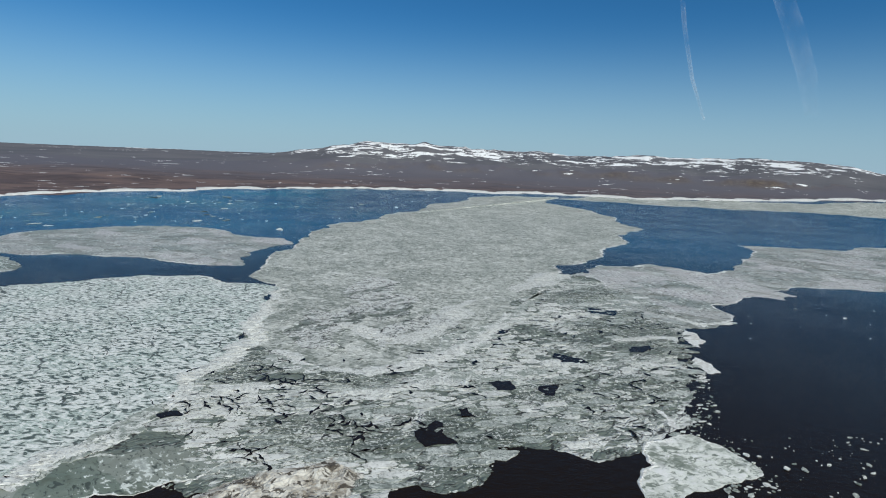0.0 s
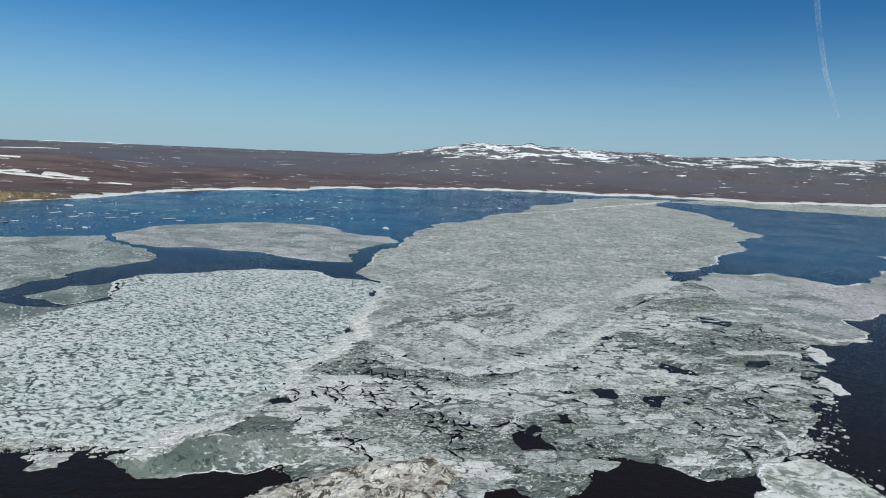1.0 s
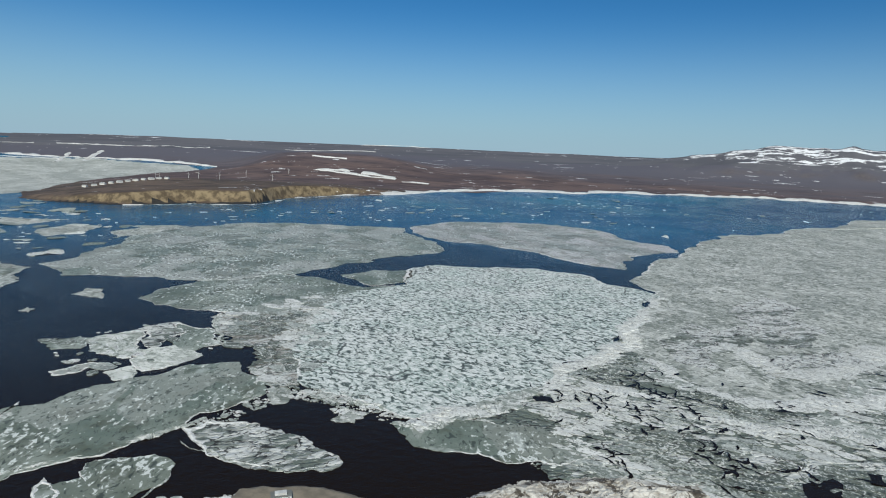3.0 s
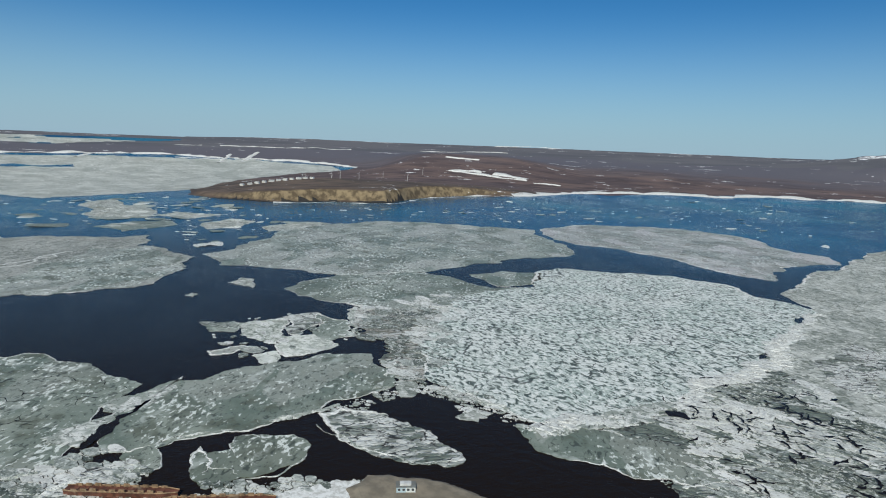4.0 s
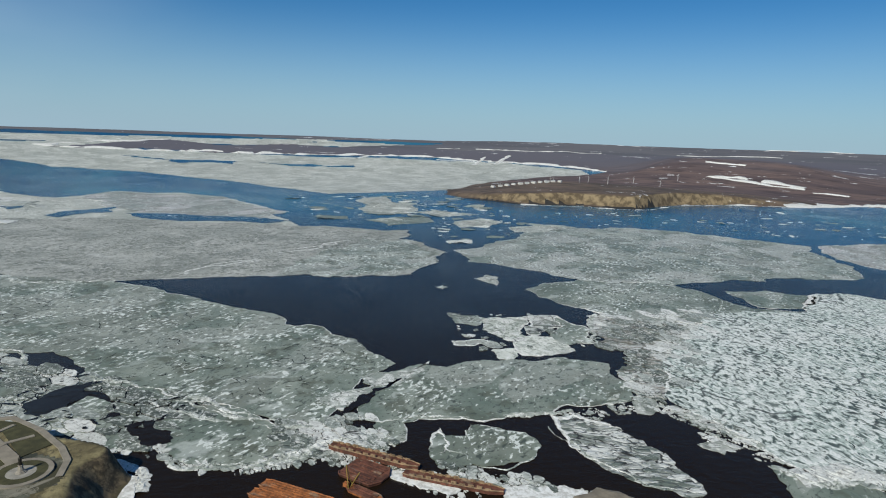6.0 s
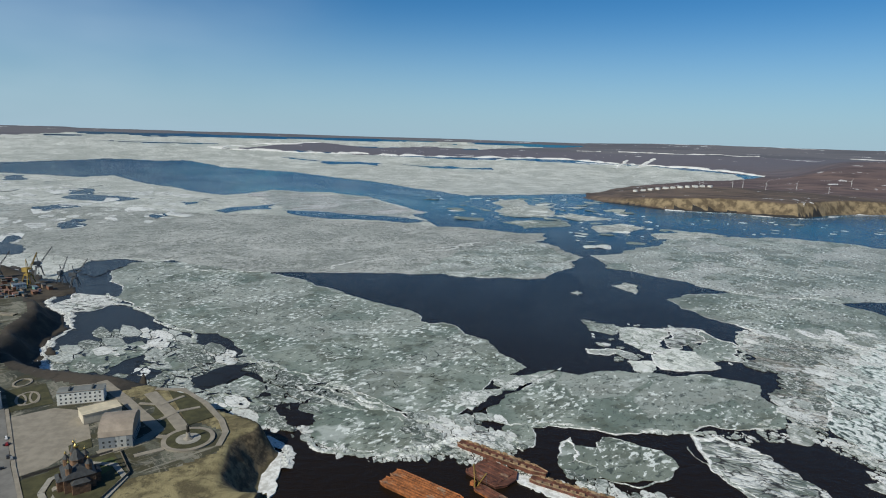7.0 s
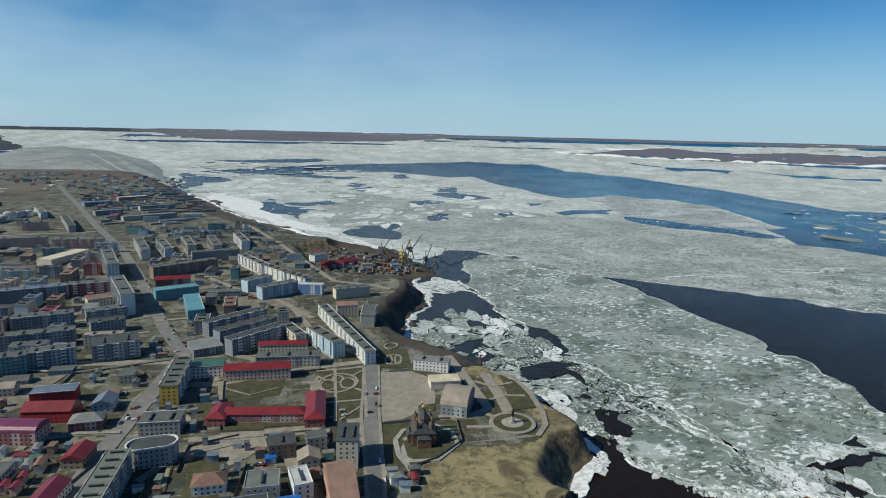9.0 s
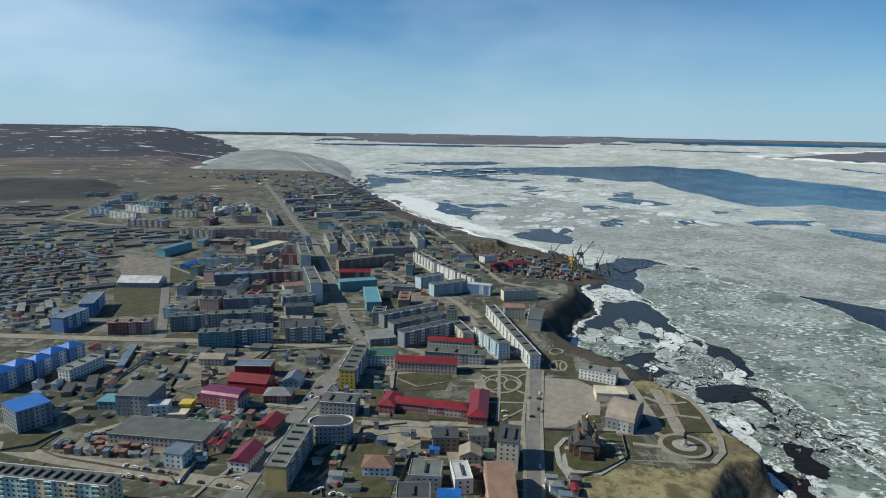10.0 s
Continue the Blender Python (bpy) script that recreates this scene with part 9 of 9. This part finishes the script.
strip('footpath', [(-480.2, -246), (-476.2, -244.2), (-472.7, -243), (-470, -242.6), (-468.5, -243.1), (-468.5, -244.4), (-469.8, -246.2), (-472.5, -248.4), (-476.1, -250.7), (-480.1, -252.6), (-483.8, -253.9), (-486.6, -254.3), (-488.1, -253.8), (-488.2, -252.5), (-486.7, -250.6), (-483.9, -248.3), (-480.2, -246)], 1.4, PAVING, 'looping pale path at the edge of the square', 0.676)
strip('footpath', [(-512.2, -266.9), (-509.2, -265.8), (-506, -265.7), (-503.1, -266.4), (-500.9, -268), (-499.8, -270.2), (-499.9, -272.6), (-501.1, -274.9), (-503.4, -276.7), (-506.3, -277.8), (-509.5, -278), (-512.5, -277.3), (-514.8, -275.7), (-515.9, -273.5), (-515.8, -271), (-514.5, -268.7), (-512.2, -266.9)], 1.5, PAVING, 'looping pale path above the cove', 0.68)
strip('pavement', [(-263.3, -154.7), (-307.3, -182.2), (-366.2, -220.5), (-411.3, -245.6), (-448.5, -267.6)], 2.4, PAVING, 'pale pavement beside the main street', 0.684)
strip('pavement', [(-269.9, -147), (-314.8, -173.6), (-375, -210.4), (-419.9, -235.8), (-457.6, -257.4)], 2.4, PAVING, 'pale pavement beside the main street', 0.688)
patch('yard', [(-275.3, -296.4), (-299.6, -286.8), (-313.1, -266.1), (-299.9, -252.2), (-269.6, -258.1), (-262.6, -277.4)], GRAVEL, 'pale paved yard between the buildings', 0.342)
patch('yard', [(-300.7, -293.6), (-340, -240.6), (-332.9, -230.5), (-292.2, -279.6)], GRAVEL, 'pale paved yard between the buildings', 0.346)
patch('yard', [(-291.6, -232.9), (-306.2, -216), (-289.4, -203.7), (-275.3, -215.1)], GRAVEL, 'pale paved yard between the buildings', 0.35)
patch('yard', [(-300.6, -355.8), (-315.3, -339.1), (-304.2, -320.9), (-286.8, -333.3)], GRAVEL, 'pale paved yard between the buildings', 0.354)
patch('yard', [(-355.8, -226.5), (-362.6, -218.7), (-341, -205.1), (-334.5, -212.5)], GRAVEL, 'pale paved yard between the buildings', 0.358)
patch('yard', [(-392.9, -284.9), (-417.5, -293.9), (-342.7, -241.5), (-340, -244.6)], GRAVEL, 'pale paved yard between the buildings', 0.362)
patch('yard', [(-368.1, -359.3), (-368.4, -349.3), (-341, -326.4), (-337.9, -329.8)], GRAVEL, 'pale paved yard between the buildings', 0.366)
patch('lawn', [(-314.8, -301.3), (-344, -253.8), (-336.2, -248.9), (-306, -292.9)], LAWN, 'patch of brown winter grass', 0.37)
patch('lawn', [(-328.8, -340.1), (-337.9, -329.8), (-317.9, -312.7), (-309.5, -317.7)], LAWN, 'patch of brown winter grass', 0.374)
patch('lawn', [(-255, -274.8), (-263.4, -252.1), (-243.3, -237.6), (-227.7, -255.5)], LAWN, 'patch of brown winter grass', 0.378)
patch('lawn', [(-313.1, -255.6), (-325.6, -235), (-320.5, -232.1), (-306.8, -250.3)], LAWN, 'patch of brown winter grass', 0.382)
patch('lawn', [(-369.9, -188), (-387.4, -170.5), (-381.2, -167.5), (-365.4, -185.6)], LAWN, 'patch of brown winter grass', 0.386)
patch('lawn', [(-399.8, -190.1), (-408.8, -179.8), (-397.7, -174.5), (-389, -184.5)], LAWN, 'patch of brown winter grass', 0.39)
patch('lawn', [(-100.7, -421.3), (-116.7, -433.7), (-128.5, -420.2), (-108.5, -407.5)], LAWN, 'patch of brown winter grass', 0.394)
patch('lawn', [(-232.2, -250.4), (-245.5, -235), (-230.7, -225.3), (-215.9, -242.5)], LAWN, 'patch of brown winter grass', 0.398)
church(-354.3, -164.4, 30)
strip('footpath', [(-344.1, -180.4), (-358.9, -182.1), (-376.2, -166), (-373.3, -151.4), (-358.1, -140), (-333.4, -144), (-324.7, -158.1), (-328.6, -169.8), (-344.1, -180.4)], 3.5, LIGHT_PAVING, 'pale paved path round the church', 0.752)
strip('footpath', [(-358.9, -343.5), (-357.5, -316.5), (-379.5, -305.7)], 1.2, GRAVEL, 'narrow trodden path over the lawn', 0.756)
strip('footpath', [(-462.6, -167.3), (-459.6, -150.2), (-474.6, -137.8)], 3, PAVING, 'footpath over the lawn by the avenue', 0.76)
strip('footpath', [(-432.5, -144.6), (-447.1, -135), (-453.6, -120.6)], 3, PAVING, 'footpath over the lawn by the avenue', 0.764)
strip('footpath', [(-156.8, -310), (-176.1, -318.9), (-189.6, -309.9), (-201.2, -312.4)], 2.5, GRAVEL, 'thin trodden path over brown grass', 0.768)
strip('footpath', [(-179.3, -318), (-203.2, -324.6)], 2.5, GRAVEL, 'thin trodden path over brown grass', 0.772)
strip('footpath', [(-214, -270.4), (-237.9, -277.3), (-251.7, -288.7)], 2.5, GRAVEL, 'thin trodden path over brown grass', 0.776)
strip('footpath', [(-443.5, -897.7), (-433.1, -753.7), (-434.9, -728.9)], 3, GRAVEL, 'thin trodden path over brown grass', 0.78)
strip('footpath', [(-384.8, -782.8), (-417.5, -784.5), (-446.9, -777.1)], 3, GRAVEL, 'thin trodden path over brown grass', 0.784)
ring_patch('monument_paving', -403.6, -115.9, 0, 8, LIGHT_PAVING, 'pale paved circle round the monument', 0.9)
ring_patch('monument_lawn', -403.6, -115.9, 8, 14, LAWN, 'brown ring of grass round the monument', 0.84)
ring_patch('monument_path', -403.6, -115.9, 14, 17, PAVING, 'circular paved path round the monument', 0.9)
monument(-403.6, -115.9)
strip('lane', [(-400.3, -429.6), (-367.4, -358.5)], 7, GRAVEL, 'pale unpaved lane between the buildings', 0.788)
strip('lane', [(-493.6, -472.6), (-432.3, -409.2), (-420.2, -385.6), (-419.6, -330.3), (-433.5, -302.3)], 6, GRAVEL, 'pale unpaved lane between the buildings', 0.792)
strip('lane', [(-564.5, -428.9), (-489.2, -340.7), (-471.9, -284.5)], 6, GRAVEL, 'pale unpaved lane between the buildings', 0.796)
strip('lane', [(-384.8, -782.7), (-458.7, -726.1), (-592.5, -740.5)], 6, GRAVEL, 'pale unpaved lane between the buildings', 0.8)
strip('lane', [(-460.6, -532.2), (-503.9, -491.7)], 6, GRAVEL, 'pale unpaved lane between the buildings', 0.804)
strip('lane', [(-654.4, -675), (-610.5, -563), (-590.3, -475.9), (-546.9, -391.1)], 6, GRAVEL, 'pale unpaved lane between the buildings', 0.808)
strip('lane', [(-732.2, -957.5), (-607.5, -1048.7), (-513, -1034)], 7, GRAVEL, 'pale unpaved lane between the buildings', 0.812)
strip('lane', [(-1012.2, -875.2), (-892.2, -707.9), (-769.6, -553.2), (-701.9, -464.8), (-706.8, -404.4), (-701.5, -375.8)], 7, GRAVEL, 'pale unpaved lane between the buildings', 0.816)
strip('lane', [(-256, -404.8), (-215.5, -385.4), (-160.3, -330.5)], 5, GRAVEL, 'pale unpaved lane between the buildings', 0.82)
strip('lane', [(-296.7, -273), (-264, -295.6), (-232.9, -293.5)], 6, GRAVEL, 'pale unpaved lane between the buildings', 0.824)
strip('lane', [(-334.8, -226.9), (-312.4, -265.4), (-282.9, -304.4)], 7, GRAVEL, 'pale unpaved lane between the buildings', 0.828)
strip('lane', [(-204.7, -429.7), (-255.2, -381), (-271.3, -353.9)], 6, GRAVEL, 'pale unpaved lane between the buildings', 0.832)
strip('lane', [(-146.7, -432.4), (-203.3, -426.9)], 5, GRAVEL, 'pale unpaved lane between the buildings', 0.836)
strip('lane', [(-374.4, -654.3), (-419, -605.6), (-462.9, -575.9)], 5, GRAVEL, 'pale unpaved lane between the buildings', 0.84)
strip('lane', [(-302.3, -621.1), (-379.9, -550.2), (-431.6, -508.4)], 5, GRAVEL, 'pale unpaved lane between the buildings', 0.844)
strip('lane', [(-547.6, -787.5), (-659.6, -946)], 5, GRAVEL, 'pale unpaved lane between the buildings', 0.848)
strip('lane', [(-716.3, -809.8), (-853.7, -730.7)], 6, GRAVEL, 'pale unpaved lane between the buildings', 0.852)
strip('lane', [(-541.7, -636.6), (-568, -608.4), (-551.5, -538.1)], 5, GRAVEL, 'pale unpaved lane between the buildings', 0.856)
patch('yard', [(-643.3, -688.7), (-703.7, -673.9), (-668.3, -616.3), (-597.4, -627.9)], EARTH, 'pale trodden yard between the buildings', 0.51)
patch('yard', [(-485.2, -699.3), (-499.5, -693.4), (-446.8, -621.6), (-435.3, -626.4)], EARTH, 'pale trodden yard between the buildings', 0.514)
patch('yard', [(-488.8, -607.8), (-523.5, -604.1), (-476.6, -544.3), (-450.7, -554.8)], EARTH, 'pale trodden yard between the buildings', 0.518)
patch('yard', [(-567.2, -522.9), (-619.8, -500), (-574.9, -436.9), (-516.7, -458.5)], EARTH, 'pale trodden yard between the buildings', 0.522)
patch('yard', [(-369.1, -737.6), (-400, -724.6), (-368.3, -662.6), (-332.6, -673.8)], EARTH, 'pale trodden yard between the buildings', 0.526)
patch('yard', [(-271.8, -529.5), (-323.1, -478.9), (-297.7, -468.1), (-259.6, -506.8)], EARTH, 'pale trodden yard between the buildings', 0.53)
patch('lawn', [(-417.4, -727.1), (-470.9, -691.6), (-445.3, -654.9), (-398.9, -689.2)], LAWN, 'patch of brown winter grass', 0.534)
patch('lawn', [(-547.6, -586.6), (-584, -569.8), (-537.7, -514.9), (-505.2, -531.4)], LAWN, 'patch of brown winter grass', 0.538)
patch('lawn', [(-476.5, -361.1), (-478.1, -334.1), (-455.1, -324.3), (-458.7, -350.9)], LAWN, 'patch of brown winter grass', 0.542)
patch('lawn', [(-332.8, -318.6), (-352.5, -288.2), (-317.4, -269.8), (-300.4, -293.3)], LAWN, 'patch of brown winter grass', 0.546)
patch('lawn', [(-267.8, -288.4), (-277.4, -265.5), (-260.8, -254.7), (-252.4, -277.3)], LAWN, 'patch of brown winter grass', 0.55)
patch('lawn', [(-204.5, -367), (-214.6, -355.4), (-197.1, -340.9), (-183.9, -345.4)], LAWN, 'patch of brown winter grass', 0.554)
patch('lawn', [(-111, -468.2), (-138.5, -448.7), (-116.6, -433.4), (-102.6, -449.5)], LAWN, 'patch of brown winter grass', 0.558)
patch('lawn', [(-250.1, -314.7), (-262.7, -294.2), (-231.5, -270), (-214.3, -270.7)], LAWN, 'patch of brown winter grass', 0.562)
patch('lawn', [(-537.8, -477.2), (-567.8, -466.7), (-546, -439.9), (-512.1, -450)], LAWN, 'patch of brown winter grass', 0.566)
crane(-954, -530, 100, 1.2, STEEL)
crane(-910, -466, 60, 1.5, CRANE_YELLOW, 'yellow portal crane on the quay')
crane(-972, -482, 120, 1.3, STEEL)
crane(-922, -428, 170, 1.1, STEEL)
crane(-903, -402, 100, 1.2, STEEL)
barge(-400, 100, 48, 72, 8, 3.2, DARK_RUST, DECK, 'narrow tan rusted barge frozen in beside the shore', 0, notched=10)
barge(-352, 143, 54, 70, 8, 2.6, DARK_RUST, DECK, 'narrow tan rusted barge lying in broken ice', 0, notched=10)
barge(-366, 44, 47, 60, 10, 2.4, RUST, RUST, 'orange rusted barge moored in dark water', 0, ribs=4)
barge(-358, 36.5, 47, 60, 9, 2.2, RUST, RUST, 'orange rusted barge moored in dark water', 0, ribs=3)
barge(-381, 90, 40, 32, 25, 1.8, DARK_RUST, DARK_RUST, 'wide dark red-brown pontoon between the barges', 0, ribs=5)
barge(-356, 84, 38, 26, 8, 1.6, RUST, DARK_RUST, 'short rusty barge with a derrick', 1, ribs=2)
derrick(-366, 76, 1.7)
mole()
WHITE_HOUSE = shed_mesh(16, 11, 5, "gable", WALLS["white"], ROOFS["white"])
for k in range(15):
    hx, hy = -2329.0 + 4.0 * k / 14 + 8.0 * (k % 3), 1070.0 + 286.0 * k / 14 + 8.0 * (k % 3)
    ob = new("house")
    ob.matrix_basis = pose(hx, hy, float(ground_height(np.array([hx]), np.array([hy]))[0]) + 0.5, 0, 0, 30 + 60 * (k % 2))
    for part_name, me in zip(("wall", "roof"), WHITE_HOUSE):
        shared(part_name, me, ob, Matrix())
    tagged(ob, "small white house on the brown cape", "house", "houses on the cape")
turbine(-2407, 1576, 40)
turbine(-2311, 1614, 40)
turbine(-2424, 1989, 40)
turbine(-2520, 1601, 40)
turbine(-2700, 1568, 40)
turbine(-2572, 2217, 40)
turbine(-2547, 1461, 40)
turbine(-2599, 1967, 40)
garage_rows([(-316.2, -1225.6), (-454.3, -1129.8), (-333.1, -865.7), (-274.5, -767.6), (-198.5, -693.1), (-143.3, -754.3), (-247.6, -1227.7)], 60, 241, -14)
garage_rows([(-316.2, -1225.6), (-454.3, -1129.8), (-333.1, -865.7), (-274.5, -767.6), (-198.5, -693.1), (-143.3, -754.3), (-247.6, -1227.7)], 40, 242, 72)
garage_rows([(-335.9, -1584.6), (-478.8, -1448.4), (-594.7, -1194), (-544.1, -1054.1), (-444.5, -1095.3), (-316.2, -1225.6)], 60, 243, -18)
garage_rows([(-206.2, -627.8), (-249.7, -549.7), (-192.1, -496.4), (-161.6, -514.7)], 4, 244, 62)
garage_rows([(-220.9, -402.4), (-254.1, -409.7), (-234.8, -372.6), (-169.5, -333.2), (-159.8, -335)], 1, 245, 80)
garage_rows([(-481.2, -1823.5), (-607.4, -1709.5), (-602.2, -1469), (-490.2, -1481.3), (-364.1, -1622.7)], 30, 246, -18)
garage_rows([(-1206.7, -1658.7), (-1472.5, -1572.5), (-1145.3, -1117.1), (-948.7, -1014.2), (-873, -1160.5)], 60, 247, -30)
infill([(-563.2, -973.8), (-705.2, -905.9), (-378.5, -472.4), (-285.7, -588.5), (-365.3, -744.6)], 34, 248, (3, 5), (20, 40))
infill([(-855.2, -1038.7), (-1026.1, -846.4), (-746.3, -525.6), (-539.5, -409.6), (-431.7, -413.3), (-461.7, -495.1), (-615, -722)], 36, 249, (2, 5), (16, 40))
infill([(-731.8, -1965.3), (-941.8, -1644), (-909.2, -1448.6), (-744.9, -1147.4), (-515.6, -1370.9)], 26, 250, (3, 5), (30, 60))
infill([(-594.7, -1194), (-742.9, -971.3), (-671.2, -862.7), (-523.3, -1014.7)], 8, 251, (1, 3), (16, 40))
infill([(-273.4, -564.6), (-336.7, -489.2), (-270.6, -460.8), (-261.6, -510.7)], 4, 252, (1, 2), (12, 22))
infill([(-1206.7, -1658.7), (-1472.5, -1572.5), (-1145.3, -1117.1), (-948.7, -1014.2), (-873, -1160.5)], 34, 253, (1, 3), (20, 50))
infill([(-308.4, -262.1), (-330.7, -224), (-267.4, -183.7), (-237.5, -218.3)], 5, 254, (1, 3), (10, 16))
infill([(-905.2, -651.2), (-972.8, -633.8), (-954.9, -520.4), (-889.7, -423), (-795.2, -455.3), (-787.3, -521.7)], 8, 255, (1, 2), (10, 22))
infill([(-350.6, -454.9), (-352.6, -408.6), (-279.2, -350.4), (-262, -355.5), (-288, -404.8)], 3, 256, (1, 2), (10, 18))
infill([(-522.1, -428.7), (-561.3, -385.6), (-469.8, -277), (-441.9, -308.3)], 6, 257, (2, 4), (14, 24))
infill([(-1294.6, -2424.6), (-1768.3, -1887.8), (-1335.1, -1326.2), (-1221.7, -1740.7), (-1300.6, -2064.4)], 16, 258, (1, 3), (14, 30))
scatter('house', [(-1243.5, -2464.5), (-1658.5, -2444.5), (-1728.9, -1845.8), (-1314.1, -1305.4), (-1341.2, -1539.6), (-1232.6, -1756.1), (-1300.6, -2064.4)], 110, 8, 18, 259)
scatter('shed', [(-256.1, -322), (-271.3, -292.1), (-275, -252.9), (-241.7, -222.2), (-212.1, -247.8), (-218.8, -276.3)], 8, 4, 9, 260)
scatter('house', [(-214.8, -423.8), (-245.5, -388.8), (-202.4, -336.3), (-175.1, -336.5)], 14, 5, 11, 261)
scatter('shed', [(-563.2, -973.8), (-705.2, -905.9), (-378.5, -472.4), (-285.7, -588.5), (-365.3, -744.6)], 40, 4, 10, 262)
scatter('shed', [(-855.2, -1038.7), (-1038.2, -856.5), (-746.3, -525.6), (-431.7, -413.3), (-461.7, -495.1)], 60, 4, 11, 263)
scatter('container', [(-905.2, -651.2), (-972.8, -633.8), (-954.9, -520.4), (-889.7, -423), (-795.2, -455.3), (-787.3, -521.7)], 130, 3, 13, 264)
scatter('shed', [(-129.1, -431.7), (-166.3, -361.8), (-159.2, -354.8), (-123.7, -416.1)], 10, 3, 8, 265)
scatter('shed', [(-371, -480.8), (-461.7, -495.1), (-386.7, -370.2), (-318.9, -305.3), (-276.9, -298.1)], 16, 4, 10, 266)
scatter('house', [(-304.4, -167.9), (-322.5, -147), (-301.1, -136.3), (-284.1, -156)], 5, 5, 10, 267)
scatter('shed', [(-308.4, -262.1), (-330.7, -224), (-267.4, -183.7), (-237.5, -218.3)], 8, 4, 9, 268)
scatter('shed', [(-265.6, -1209.4), (-454.3, -1129.8), (-274.5, -767.6), (-154.3, -742.2)], 40, 5, 10, 269)
scatter('shed', [(-185, -420), (-230, -470), (-330, -470), (-390, -420), (-300, -330), (-215, -330)], 16, 3, 8, 301)
scatter('garage', [(-120, -480), (-200, -540), (-290, -560), (-270, -470), (-190, -430)], 26, 4, 9, 302)
scatter('container', [(-128, -440), (-175, -400), (-190, -360), (-165, -345), (-125, -410)], 9, 2.5, 7, 303)
scatter('shed', [(-225, -230), (-300, -200), (-340, -250), (-270, -310), (-215, -290)], 5, 2.5, 6, 304)
scatter('house', [(-316, -1225), (-454, -1129), (-333, -865), (-198, -693), (-143, -754), (-247, -1227)], 110, 5, 11, 305)
scatter('house', [(-206, -628), (-250, -550), (-192, -496), (-130, -520), (-150, -640)], 16, 5, 10, 306)
park_cars([(-202, -313.5), (-255.2, -346.5), (-341.8, -396.2), (-401.9, -431.3), (-449.7, -508.3), (-584.9, -697.1)], 30, 270)
park_cars([(-285.7, -162.6), (-371.9, -216.2), (-417, -241.5)], 8, 271)
park_cars([(-142.9, -371.7), (-158.2, -338.7)], 14, 272)
park_cars([(-266.6, -429), (-287.2, -388.6), (-315.5, -410.2)], 14, 273)
park_cars([(-203.6, -257.6), (-215.2, -256.4), (-220.6, -238)], 10, 274)
park_cars([(-131.9, -439.9), (-159.1, -418.2), (-172.5, -381.8), (-157.9, -382.1)], 16, 275)
park_cars([(-287.8, -249.4), (-315.3, -217.8)], 8, 276)
park_cars([(-160.6, -343.5), (-184.2, -295.8)], 6, 277)
park_cars([(-251, -354.2), (-306.5, -383.9)], 6, 278)
park_cars([(-355.7, -241.6), (-375.3, -219.2)], 4, 279)
park_cars([(-317.3, -354.5), (-326.4, -344.2)], 3, 280)
park_cars([(-279.8, -247.3), (-284.7, -241.7)], 4, 281)
pipe_run([(-209.5, -364.6), (-180.7, -346.5), (-159.8, -329.4)])
pipe_run([(-233.4, -536.6), (-202, -514.3), (-174.7, -494.8)])
pipe_run([(-220.2, -551.4), (-198.4, -592.6), (-170.1, -646.1)])
pipe_run([(-282.3, -498.5), (-241.7, -565.9)])
pipe_run([(-255.2, -403.5), (-209.5, -364.6)])
pipe_run([(-270.4, -352.7), (-254.3, -379.8), (-240.7, -419.9)])
pipe_run([(-385, -429.2), (-326.9, -475.3), (-309, -523.4)])
pipe_run([(-427.6, -298.1), (-368.5, -352.7)])
fence([(-124.4, -413.2), (-159.1, -340.5), (-157.4, -330.4), (-161.4, -331.3)])
fence([(-120.5, -430.5), (-124.4, -413.2)])
fence([(-184.9, -296.8), (-181.2, -314.9), (-204.8, -333.5)])
fence([(-102.9, -450.8), (-119.5, -442.7), (-138.9, -449.9)])
fence([(-250.7, -280.8), (-276.9, -298.1), (-302.9, -278.7)])
fence([(-334.1, -226.4), (-292.2, -201.4), (-265.3, -186.2)])
fence([(-372.1, -356.2), (-301.2, -294), (-316.3, -268.8)])
fence([(-390.9, -155), (-362.7, -138.9), (-334.2, -145.1), (-315.7, -156.7)])
fence([(-361.3, -199), (-389.8, -158.8)])
fence([(-261, -303.8), (-218.8, -276.3), (-205.7, -255.2)])
fence([(-261.6, -510.7), (-221.6, -462.9), (-227.9, -439.5)])
fence([(-277.4, -250.1), (-237.4, -227.2)])
fence([(-226.5, -388.9), (-227.9, -341.8)])
fence([(-235.5, -333.1), (-212, -325.2)])
fence([(-173.1, -501.7), (-165.7, -526.3), (-192.2, -588.7)])
fence([(-645.1, -530.6), (-612.9, -565.2), (-558.7, -535)])
fence([(-348.4, -505.9), (-312.9, -550.5)])
fence([(-329.5, -237.9), (-309.7, -263.2)])
fence([(-357.8, -446.9), (-349.2, -412.4)])
fence([(-539.5, -409.6), (-466.2, -374.9)])
fence([(-297.9, -1055.4), (-438, -1101.9)])
fence([(-243.5, -961.6), (-359.6, -990.9)])
fence([(-192.5, -857.2), (-285.5, -831)])
fence([(-563.8, -1133.5), (-457.6, -1082)])
fence([(-305.2, -461.8), (-329.3, -478.7), (-347.1, -458.8)])
